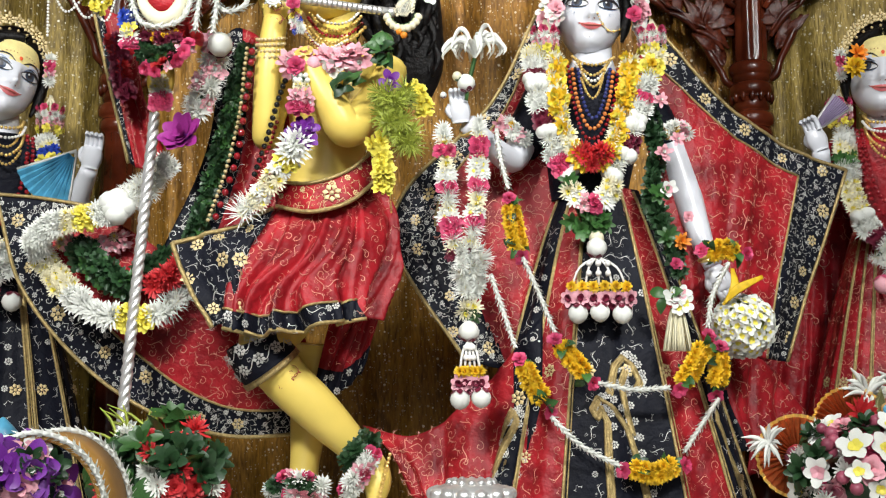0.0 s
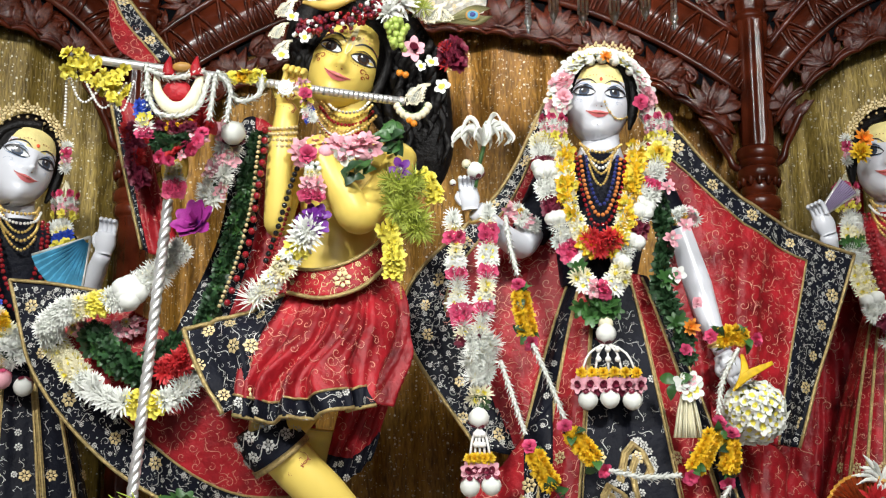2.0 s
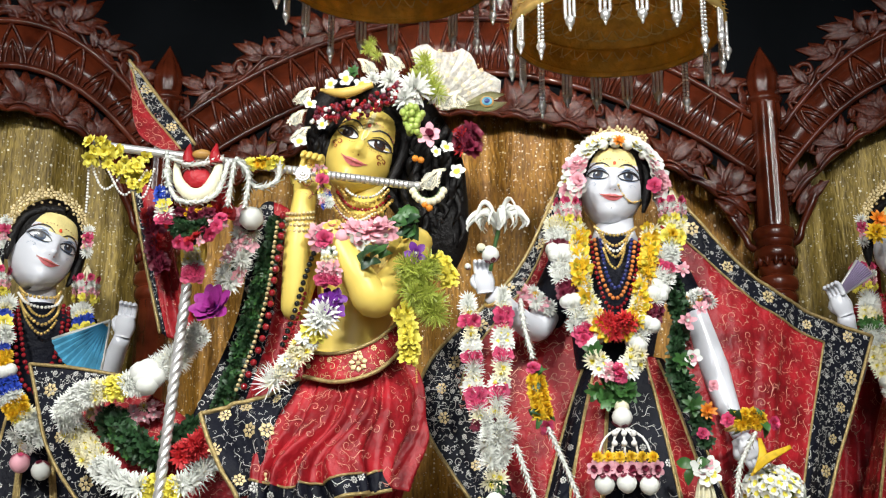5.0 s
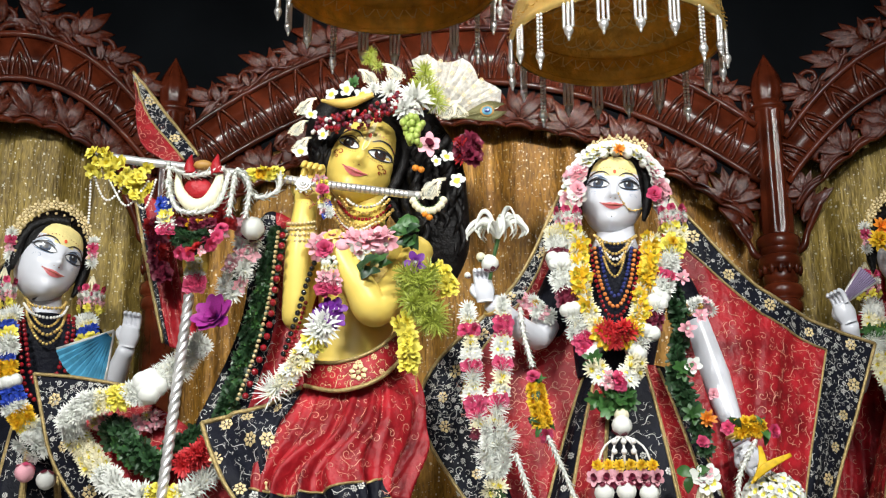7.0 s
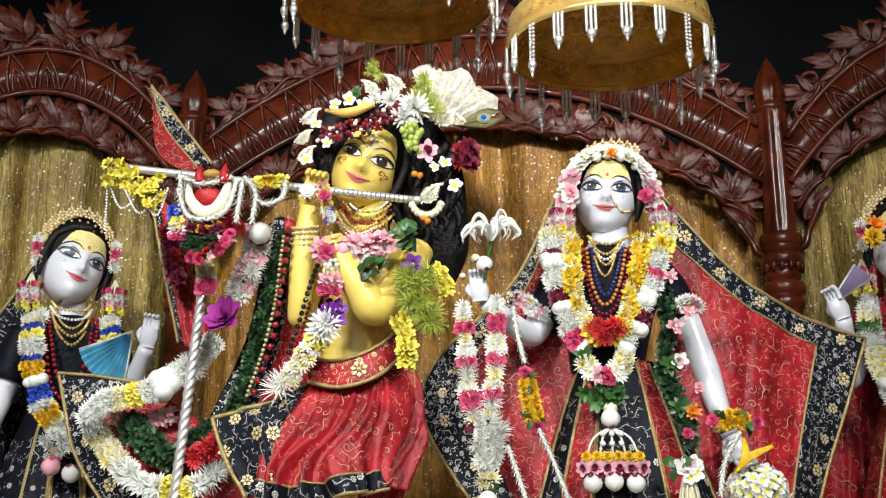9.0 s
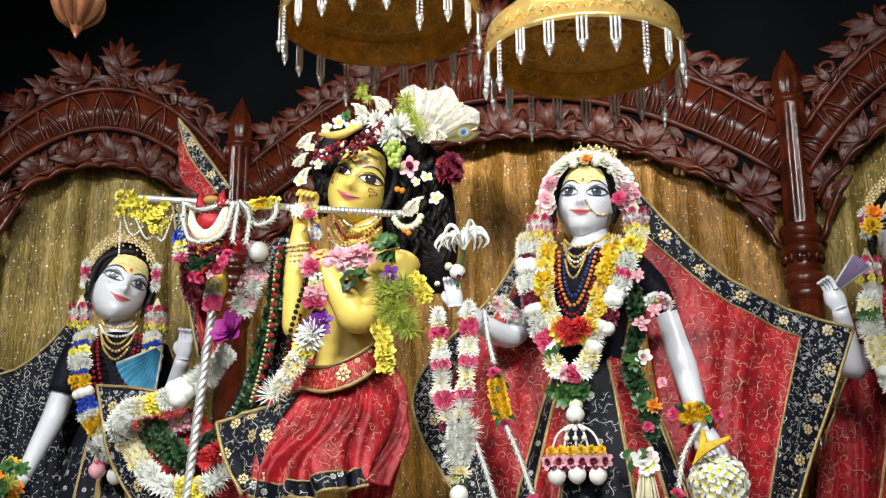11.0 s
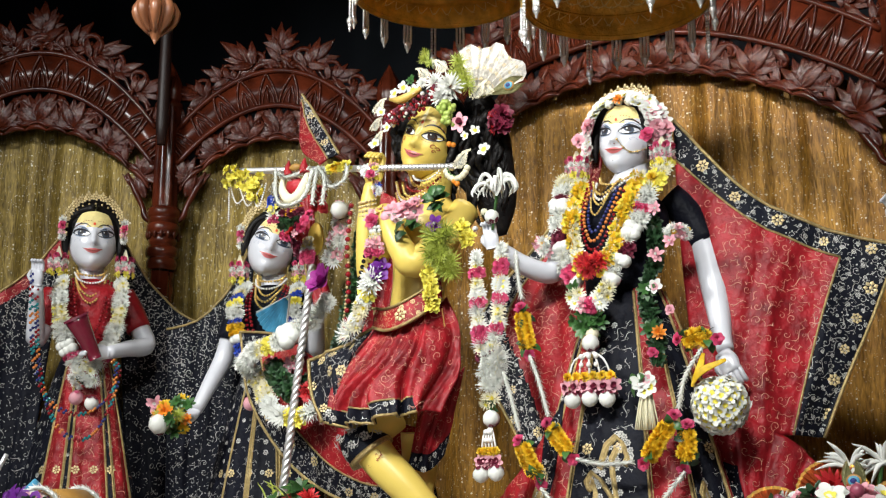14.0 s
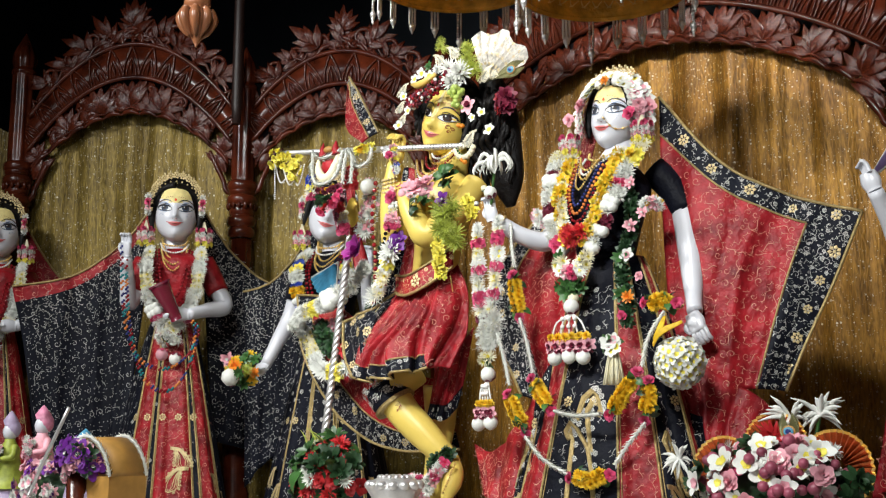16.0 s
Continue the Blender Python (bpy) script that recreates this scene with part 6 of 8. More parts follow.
# crown of flowers
crown = thing("floral_headband", (0.436, 3.080, 2.655), "arched headband of white and pink frangipani with a gold tiara", "headband")
rnd = random.Random(70)
for row, (rad, dep) in enumerate(((1.0, 3.05), (0.88, 3.045), (1.12, 3.09), (1.0, 3.11))):
    for k in range(23):
        a = radians(-14 + 208 * k / 22)
        p = Vector((0.421, 3.050, 2.538))
        e = Vector((math.cos(a) * 0.121 * rad, dep - 3.05, math.sin(a) * 0.132 * rad))
        low = abs(math.cos(a)) > 0.82
        m = rnd.choice((PLUM_PINK, ROSE_PINK, PLUM_PINK, PLUMERIA)) if low else rnd.choice((PLUMERIA, PLUMERIA, PLUMERIA, PLUM_PINK, BUD_WHITE))
        put("frangipani" if m not in (ROSE_PINK, BUD_WHITE) else "rosebud", m, crown, p + e, (0.025 if m is not BUD_WHITE else 0.015) * rnd.uniform(0.9, 1.2), TO_HALL + Vector((math.cos(a) * 0.7, 0, math.sin(a) * 0.7)), rnd=rnd)
for at in ((0.305, 2.980, 2.521), (0.520, 3.020, 2.516)):
    put("pink_rose", ROSE_PINK if at[0] < 0.4 else ROSE_DEEP, crown, at, 0.024)
put("red_blossom", ORANGE_FL, crown, (0.428, 3.020, 2.651), 0.019)
bm = bmesh.new()
for k in range(7):
    a = radians(62 + 56 * k / 6)
    p = Vector((0.433, 3.070, 2.532)) + Vector((math.cos(a) * 0.15, 0, math.sin(a) * 0.165))
    motif(bm, p, Vector((1, 0, 0)), Vector((0, 0, 1)), Vector((0, -1, 0)), "flower", 0.030, 0)
    ball(bm, p + Vector((0, 0, 0.014)), (0.005, 0.005, 0.008), u=6, v=5)
part("tiara", bm, THREAD_GOLD, crown, "gold filigree tiara")


def ear_tassel(top, length, mix, seed, label="layered flower ear tassel in white, red and yellow", r=0.030):
    """Cords, then stacked rows of small flowers."""
    rnd = random.Random(seed)
    c = thing("ear_tassel", Vector(top) - Vector((0, 0, length)), label, "tassel", "flower ear tassels")
    bm = bmesh.new()
    for s in (-1, 0, 1):
        tube(bm, [Vector(top), Vector(top) + Vector((s * r * 0.6, 0, -length * 0.45))], 0.004, n=3, seg=5)
    part("cords", bm, F_CREAM, c)
    for j, m in enumerate(mix):
        z = -length * (0.40 + 0.60 * j / max(1, len(mix) - 1))
        for k in range(7):
            a = 2 * math.pi * k / 7 + j
            put(m[1], m[0], c, Vector(top) + Vector((math.cos(a) * r, math.sin(a) * r, z)), m[2] * 0.62, (math.cos(a), math.sin(a), -0.2), rnd=rnd)
    return c


EAR = [RD, W, PK, LM]
ear_tassel((0.278, 3.020, 2.501), 0.085, EAR, 71)
ear_tassel((0.569, 3.020, 2.502), 0.085, EAR, 72)

# spider lily and bud in the raised palm
lily = thing("spider_lily", (0.060, 2.850, 2.264), "white spider lily with long curled petals above a bud", "flower")
bm = bmesh.new()
o = Vector((0.081, 2.840, 2.340))
rnd = random.Random(73)
for k in range(20):
    a = 2 * math.pi * k / 20 + rnd.uniform(-0.15, 0.15)
    d = Vector((math.cos(a), math.sin(a) * 0.6, 0))
    ln = rnd.uniform(0.035, 0.085)
    up = rnd.uniform(0.03, 0.07)
    tube(bm, [o, o + d * ln * 0.4 + Vector((0, 0, up)), o + d * ln * 0.85 + Vector((0, 0, up * 1.15)), o + d * ln * 1.2 + Vector((0, 0, up * 0.5)), o + d * ln * rnd.uniform(0.9, 1.2) + Vector((0, 0, up * 0.1))], [0.003, 0.006, 0.007, 0.005, 0.0015], n=12, seg=6, flat=0.4)
part("petals", bm, F_WHITE, lily)
put("lily_bud", BUD_WHITE, lily, (0.060, 2.845, 2.275), 0.024, (-0.3, -0.2, 1))
put("lily_bud", BUD_GREEN, lily, (0.036, 2.840, 2.292), 0.013, (-0.5, -0.2, 1))
put("lily_bud", BUD_WHITE, lily, (0.001, 2.840, 2.243), 0.009, (-0.2, -0.2, 1))
part("stem", tube(bmesh.new(), [o, (0.070, 2.845, 2.293), (0.059, 2.850, 2.233)], [0.006, 0.005, 0.005], n=8, seg=6), LEAF, lily)
# long double garland from the raised palm
DOUBLE = [W, CR, RD, CR, DS, DS, RD, SP, CR, DS, RD, SP, CR, MR]
banded("long hanging garland of daisies and crimson roses", [(0.000, 2.850, 2.158), (0.007, 2.840, 2.053), (0.014, 2.835, 1.936), (0.030, 2.830, 1.833)], DOUBLE, 0.026, 0.017, 74)
banded("long hanging garland of daisies and crimson roses", [(0.091, 2.850, 2.173), (0.089, 2.840, 2.052), (0.081, 2.835, 1.936), (0.061, 2.830, 1.833)], DOUBLE, 0.026, 0.017, 75)
garland("white tuberose tail of the hanging garland", [(0.068, 2.830, 1.842), (0.067, 2.825, 1.792), (0.064, 2.825, 1.728)], [(SPIDER, "fringed_flower", 0.040, 1), W], 0.040, 0.020, 76, across=3)
garland("leaf and green blossom rosette", [(0.053, 2.820, 1.696), (0.081, 2.820, 1.690)], [TF, CR], 0.03, 0.02, 77, name="leaf_rosette")


def pendant(label, top, base, balls, seed):
    """White ball, pearl cords, a row of marigolds, dark orchids and white balls."""
    rnd = random.Random(seed)
    top, base = Vector(top), Vector(base)
    c = thing("flower_pendant", base, label, "pendant", "flower pendants")
    put("white_bud", BUD_WHITE, c, top, 0.027, (0, -0.3, 1))
    w = 0.030 * (balls - 1) if balls > 2 else 0.022
    row = top.lerp(base, 0.60)
    bm = bmesh.new()
    for k in range(5):
        x = (k - 2) / 2 * w * 1.1
        tube(bm, [top - Vector((0, 0, 0.02)), (top + row) / 2 + Vector((x * 0.7, -0.012, 0)), row + Vector((x, -0.005, 0.005))], 0.0032, n=6, seg=5)
    for p in ((top + row) / 2 + Vector((s * w * 0.4, -0.015, dz)) for s in (-1, 0, 1) for dz in (-0.015, 0.01)):
        ball(bm, p, (0.008, 0.008, 0.008), u=7, v=5)
    part("pearl_fringe", bm, PEARL, c)["kind"] = "stuff"
    n = 3 + balls
    for k in range(n):
        x = ((k + 0.5) / n - 0.5) * 2 * w * 1.35
        put("marigold", MARIGOLD, c, row + Vector((x, -0.01, 0)), 0.017, (x * 8, -1, 0.2), rnd=rnd)
        put("mauve_orchid", MAUVE, c, row + Vector((x * 1.1, -0.008, -0.028)), 0.024, (x * 8, -1, 0), rnd=rnd)
        put("maroon_blossom", MAROON_FL, c, row + Vector((x, -0.004, -0.045)), 0.018, (x * 8, -1, -0.5), rnd=rnd)
    for k in range(balls):
        x = (k - (balls - 1) / 2) * (0.055 if balls > 2 else 0.052)
        put("white_ball", BUD_WHITE, c, Vector((base.x + x, base.y - 0.004, base.z + 0.004 * (k % 2))), 0.0255, (0, -0.15, -1), rnd=rnd)
    return c


pendant("drop of pearls, marigolds and three white balls", (0.386, 2.850, 1.851), (0.389, 2.830, 1.687), 3, 81)
pendant("drop of pearls, marigolds and two white balls", (0.064, 2.820, 1.640), (0.067, 2.800, 1.477), 2, 82)
tagged(put("white_bud", BUD_GREEN, None, (0.388, 2.860, 1.881), 0.02, (0, -0.2, -1)), "pale green bud hanging above the pendant", "bud")
# strings and marigold knots over the skirt


def knot(points, seed, label="knot of marigolds between crimson roses and leaves"):
    rnd = random.Random(seed)
    pts = [Vector(p) for p in points]
    c = thing("marigold_knot", pts[-1], label, "garland", "marigold knots")
    line = along(pts, 0.017)
    for i, p in enumerate(line):
        d = (line[min(i + 1, len(line) - 1)] - line[max(0, i - 1)]).normalized()
        s = d.cross(TO_HALL)
        for k in (-1, 1):
            put("marigold", MARIGOLD, c, p + s * k * 0.009, 0.021 * rnd.uniform(0.9, 1.1), TO_HALL + s * k * 0.7 + Vector((0, 0, rnd.uniform(-0.4, 0.4))), rnd=rnd)
    d = (pts[-1] - pts[0]).normalized()
    for e, q in ((pts[0], -1), (pts[-1], 1)):
        put("crimson_rose", ROSE_DEEP, c, e + d * q * 0.028, 0.020, d * q * 0.6 + TO_HALL, rnd=rnd)
        for k in range(4):
            way = Vector((rnd.uniform(-1, 1), -0.6, rnd.uniform(-1, 1)))
            put("leaf", rnd.choice((LEAF_ONE, LEAF_ONE_DARK)), c, e + Vector((0, 0.006, 0)), 0.042, way, rnd=rnd)
    return c


jasmine([(0.136, 2.860, 2.161), (0.146, 2.850, 2.083), (0.165, 2.840, 2.001)], 1)
knot([(0.171, 2.830, 1.946), (0.178, 2.830, 1.899), (0.189, 2.830, 1.856)], 91)
jasmine([(0.117, 2.800, 1.782), (0.147, 2.800, 1.692), (0.176, 2.790, 1.601)], 2)
jasmine([(0.198, 2.820, 1.826), (0.234, 2.810, 1.741), (0.273, 2.790, 1.636)], 3)
knot([(0.199, 2.770, 1.546), (0.216, 2.770, 1.512), (0.242, 2.770, 1.472)], 92)
knot([(0.291, 2.780, 1.597), (0.315, 2.770, 1.569), (0.342, 2.770, 1.537)], 93)
jasmine([(0.372, 2.760, 1.515), (0.455, 2.755, 1.499), (0.548, 2.760, 1.504)], 4)
knot([(0.585, 2.780, 1.523), (0.610, 2.780, 1.560), (0.635, 2.800, 1.606)], 94)
knot([(0.678, 2.820, 1.575), (0.680, 2.820, 1.547), (0.671, 2.820, 1.513)], 95)
jasmine([(0.673, 2.810, 1.478), (0.622, 2.790, 1.411), (0.575, 2.780, 1.344)], 5)
jasmine([(0.258, 2.760, 1.435), (0.331, 2.755, 1.365), (0.422, 2.760, 1.319)], 6)
knot([(0.458, 2.760, 1.310), (0.504, 2.755, 1.302), (0.546, 2.760, 1.317)], 96)
jasmine([(0.720, 2.860, 1.817), (0.673, 2.840, 1.737), (0.655, 2.830, 1.652)], 7)
knot([(0.681, 2.860, 1.845), (0.710, 2.860, 1.853), (0.735, 2.860, 1.841)], 97, "marigold bracelet with leaves on the wrist")
# ball of frangipani
fb = thing("flower_ball", (0.755, 2.860, 1.660), "round ball of white frangipani with a yellow ribbon", "flower ball")
rnd = random.Random(98)
o = Vector((0.757, 2.880, 1.659))
for k in range(120):
    z = 1 - 2 * (k + 0.5) / 120
    a = k * 2.39996
    d = Vector((math.sqrt(1 - z * z) * math.cos(a), math.sqrt(1 - z * z) * math.sin(a), z))
    put("frangipani", PLUMERIA, fb, o + d * 0.070, 0.021 * rnd.uniform(0.85, 1.15), d + Vector((rnd.uniform(-0.3, 0.3), rnd.uniform(-0.3, 0.3), rnd.uniform(-0.3, 0.3))), rnd=rnd)
part("core", ball(bmesh.new(), o, (0.066, 0.066, 0.066), u=16, v=10), LEAF_LIME, fb)
for pts in ([(0.695, 2.830, 1.708), (0.727, 2.810, 1.745), (0.796, 2.830, 1.778)], [(0.700, 2.820, 1.714), (0.723, 2.820, 1.756), (0.726, 2.850, 1.801)]):
    part("ribbon", tube(bmesh.new(), pts, [0.003, 0.011, 0.005], n=10, seg=8, flat=0.1), F_YELLOW, fb, "sheer yellow ribbon")
# tassel with orchid
ts = thing("silk_tassel", (0.575, 2.800, 1.622), "cream silk tassel below white and mauve orchids", "tassel")
bm = bmesh.new()
o = Vector((0.574, 2.800, 1.698))
rnd = random.Random(99)
for k in range(70):
    a, r = rnd.uniform(0, 6.28), rnd.uniform(0.3, 1)
    d = Vector((math.cos(a) * r, math.sin(a) * r, 0))
    tube(bm, [o + d * 0.014, o + d * 0.024 - Vector((0, 0, 0.04)), o + d * 0.036 - Vector((0, 0, 0.105))], 0.0022, n=4, seg=4)
part("threads", bm, F_CREAM, ts)
for k in range(6):
    put("orchid", PLUM_PINK if k % 2 else PLUMERIA, ts, o + Vector((rnd.uniform(-0.025, 0.025), -0.012, rnd.uniform(0.0, 0.045))), 0.026, rnd=rnd)
for k in range(5):
    put("leaf", LEAF_ONE, ts, o + Vector((-0.02, 0.005, 0.03)), 0.05, (-1 + 0.3 * k, -0.8, 0.2), rnd=rnd)
# dark leafy strand with small flowers at the hip
rnd = random.Random(100)
st = garland("dark leafy strand with pink orchids and buds", [(0.538, 2.970, 2.275), (0.565, 2.950, 2.131), (0.538, 2.920, 2.005), (0.576, 2.880, 1.883), (0.593, 2.850, 1.781)], [TD, (TUFT_DARK, "leaf_tuft", 0.028, 3)], 0.020, 0.026, 101)
for at, m, nm, sz in (((0.572, 2.930, 2.253), PINKISH, "pink_orchid", 0.022), ((0.573, 2.920, 2.110), PINKISH, "pink_orchid", 0.026), ((0.552, 2.890, 2.000), TUFT, "leaf", 0.03), ((0.577, 2.890, 2.008), PLUM_PINK, "orchid", 0.026), ((0.624, 2.880, 1.936), ROSE_PINK, "pink_rose", 0.016), ((0.569, 2.860, 1.881), TUFT, "leaf", 0.03), ((0.600, 2.850, 1.868), ORANGE_FL, "orange_lily", 0.024), ((0.583, 2.840, 1.811), ROSE_DEEP, "crimson_rose", 0.017), ((0.614, 2.930, 2.149), PINKISH, "pink_orchid", 0.022), ((0.555, 2.960, 2.359), MARIGOLD, "marigold", 0.02)):
    put(nm, m, st, at, sz, rnd=rnd)
for pts, sd in (([(0.590, 2.970, 2.173), (0.622, 2.960, 2.186), (0.660, 2.990, 2.177)], 102), ([(0.158, 2.980, 2.204), (0.184, 2.960, 2.181), (0.219, 2.990, 2.164)], 103)):
    garland("floral armlet of white and pink blossoms", pts, [(MUM, "chrysanthemum", 0.02, 2), (PINKISH, "pink_blossom", 0.018, 2), (MARIGOLD, "marigold", 0.012, 1)], 0.022, 0.014, sd, name="flower_armlet")
# bangles
for at, d in (((0.698, 2.957, 1.841), (0.25, -0.1, -0.9)), ((0.071, 2.885, 2.170), (-0.6, -0.5, 0.6))):
    bm = bmesh.new()
    q = Vector(d).to_track_quat("Z", "Y").to_matrix()
    tube(bm, [Vector(at) + q @ Vector((math.cos(a) * 0.031, math.sin(a) * 0.031, 0)) for a in [k * math.pi / 10 for k in range(21)]], 0.005, n=40, seg=6, cap=False)
    tagged(part("bangle", bm, GOLD_BRIGHT), "gold bangle round a white wrist", "bangle", "bangles")

# -- flute, staff and what hangs on them --
flute = thing("flute", (-0.142, 2.920, 2.491), "slender silver flute with engraved bands", "flute")
fa, fz = Vector((-0.992, 2.790, 2.571)), Vector((-0.138, 2.930, 2.492))
part("pipe", tube(bmesh.new(), [fa, fa.lerp(fz, 0.5), fz], 0.0115, n=24, seg=14), SILVER, flute)
bm = bmesh.new()
for k in range(46):
    p = fa.lerp(fz, 0.3 + 0.7 * k / 46)
    d = (fz - fa).normalized()
    tube(bm, [p, p + d * 0.004], 0.0120, n=1, seg=12)
part("engraving", bm, SILVER, flute)["kind"] = "stuff"
part("end_cap", ball(bmesh.new(), fz, (0.014, 0.014, 0.014), u=10, v=8), SILVER, flute)
rnd = random.Random(200)
yb = thing("yellow_blossom_cluster", (-0.908, 2.780, 2.497), "cluster of lemon yellow blossoms tied to the flute", "flowers")
for k in range(34):
    t = rnd.random()
    p = Vector((-0.965, 2.780, 2.558)).lerp(Vector((-0.857, 2.780, 2.473)), t) + Vector((rnd.uniform(-0.035, 0.035), rnd.uniform(-0.03, 0.02), rnd.uniform(-0.035, 0.04)))
    put("yellow_blossom", LEMON, yb, p, rnd.uniform(0.016, 0.024), (rnd.uniform(-1, 1), -1, rnd.uniform(-0.8, 0.8)), rnd=rnd)
for pts in ([(-0.997, 2.780, 2.522), (-0.994, 2.780, 2.451), (-0.993, 2.780, 2.382)], [(-0.998, 2.780, 2.530), (-0.946, 2.770, 2.440), (-0.893, 2.780, 2.497)], [(-0.946, 2.780, 2.498), (-0.892, 2.770, 2.424), (-0.838, 2.780, 2.497)], [(-0.891, 2.780, 2.466), (-0.844, 2.770, 2.416), (-0.819, 2.780, 2.504)]):
    beads("looped strand of tiny pearls on the flute", pts, PEARL, 0.0036, "pearl_loop")
for k, pts in enumerate(([(-0.797, 2.800, 2.554), (-0.786, 2.790, 2.468), (-0.794, 2.790, 2.422)], [(-0.796, 2.790, 2.500), (-0.761, 2.780, 2.418), (-0.701, 2.780, 2.406), (-0.653, 2.790, 2.436), (-0.630, 2.800, 2.525)], [(-0.617, 2.810, 2.529), (-0.622, 2.800, 2.455), (-0.628, 2.800, 2.396)], [(-0.613, 2.810, 2.536), (-0.576, 2.800, 2.485), (-0.583, 2.800, 2.392)], [(-0.597, 2.820, 2.532), (-0.561, 2.810, 2.457), (-0.504, 2.820, 2.476), (-0.500, 2.830, 2.534)], [(-0.789, 2.800, 2.538), (-0.724, 2.790, 2.512), (-0.638, 2.800, 2.533)])):
    jasmine(pts, 210 + k, r=0.014, step=0.012, label="thick string of white tuberose looped on the flute")
garland("marigold cluster tied on the flute", [(-0.575, 2.830, 2.524), (-0.538, 2.830, 2.527), (-0.497, 2.840, 2.533)], [(LEMON, "yellow_blossom", 0.018, 1), (MARIGOLD, "marigold", 0.014, 1)], 0.016, 0.014, 220)
banded("small hanging tassel of blue, yellow and white blossoms", [(-0.795, 2.790, 2.437), (-0.789, 2.790, 2.353)], [BL, LM, W, RD], 0.026, 0.018, 221, name="flower_tassel")
garland("blossom spray where the palm meets the flute", [(-0.389, 2.830, 2.510), (-0.382, 2.830, 2.462), (-0.368, 2.830, 2.407)], [(PINKISH, "pink_blossom", 0.014, 2), (BLUE_FL, "blue_blossom", 0.012, 1), (LEMON, "yellow_blossom", 0.012, 1), (MUM, "chrysanthemum", 0.014, 2)], 0.018, 0.012, 222)
tagged(put("rose_on_flute", ROSE_DEEP, None, (-0.381, 2.800, 2.471), 0.018), "crimson rose tucked against the flute", "rose")
# horn ornament on the flute
horn = thing("horn_ornament", (-0.707, 2.800, 2.432), "cream crescent horn ornament with red lining and red peaks", "ornament")
part("crescent", tube(bmesh.new(), [(-0.775, 2.820, 2.533), (-0.761, 2.800, 2.471), (-0.723, 2.790, 2.429), (-0.683, 2.790, 2.436), (-0.660, 2.800, 2.489), (-0.658, 2.820, 2.544)], [0.006, 0.014, 0.019, 0.019, 0.014, 0.007], n=24, seg=12), F_CREAM, horn)
part("lining", ball(bmesh.new(), (-0.716, 2.810, 2.482), (0.038, 0.014, 0.030), u=16, v=10), RED, horn)
for at in ((-0.735, 2.800, 2.518), (-0.664, 2.800, 2.518)):
    o = Vector(at)
    part("peak", tube(bmesh.new(), [o, o + Vector((-0.004, 0, 0.028)), o + Vector((0, 0, 0.056))], [0.018, 0.013, 0.002], n=8, seg=8), RED, horn)
part("brow", ball(bmesh.new(), (-0.702, 2.795, 2.542), (0.026, 0.014, 0.014), u=12, v=8), OCHRE, horn)
garland("beaded neck ring with green leaves", [(-0.753, 2.800, 2.391), (-0.709, 2.790, 2.378), (-0.672, 2.800, 2.390)], [(MAROON_FL, "gold_blossom", 0.014, 1), (MARIGOLD, "marigold", 0.008, 1)], 0.02, 0.012, 223)
garland("collar of small green leaves", [(-0.762, 2.810, 2.350), (-0.712, 2.800, 2.332), (-0.672, 2.810, 2.350)], [(TUFT_DARK, "leaf_tuft", 0.024, 2), (TUFT, "leaf_tuft", 0.02, 1)], 0.026, 0.014, 224, name="leaf_collar")
garland("crimson roses on a leaf collar", [(-0.745, 2.800, 2.309), (-0.709, 2.790, 2.299), (-0.658, 2.800, 2.350), (-0.634, 2.820, 2.368)], [(ROSE_DEEP, "crimson_rose", 0.018, 1), (ROSE_RED, "red_rose", 0.018, 1), (PINKISH, "pink_blossom", 0.016, 1)], 0.02, 0.026, 225)
# silver staff with a gold blade
staff = thing("twisted_staff", (-0.814, 2.880, 1.276), "tall silver staff with a twisted shaft", "staff")
sa, sz = Vector((-0.771, 2.990, 2.232)), Vector((-0.815, 2.880, 1.238))
ax = (sz - sa).normalized()
s1 = ax.orthogonal().normalized()
s2 = ax.cross(s1)
for q in range(3):
    pts = []
    n = 240
    for k in range(n + 1):
        a = k / n * (sz - sa).length / 0.085 * 2 * math.pi + q * 2.094
        pts.append(sa + ax * (sz - sa).length * k / n + (s1 * math.cos(a) + s2 * math.sin(a)) * 0.0068)
    part("twisted_rod", tube(bmesh.new(), pts, 0.0088, n=n, seg=7), SILVER, staff)
bm = bmesh.new()
o = Vector((-0.758, 2.990, 2.328))
ball(bm, o, (0.038, 0.010, 0.062), u=20, v=14)
part("blade", bm, mat("yellow_gold_leaf", (0.62, 0.40, 0.06), 0.35, 0.5, var=0.15), staff, "flat gold leaf shaped blade")
banded("jasmine and rose tassel tied at the staff's head", [(-0.746, 2.930, 2.313), (-0.743, 2.920, 2.274), (-0.743, 2.920, 2.227)], [(CREAM_MUM, "cream_flower", 0.012, 1), (CREAM_MUM, "cream_flower", 0.018, 1), (MUM, "chrysanthemum", 0.02, 1), RD, RD], 0.03, 0.014, 226, across=3, name="flower_tassel")
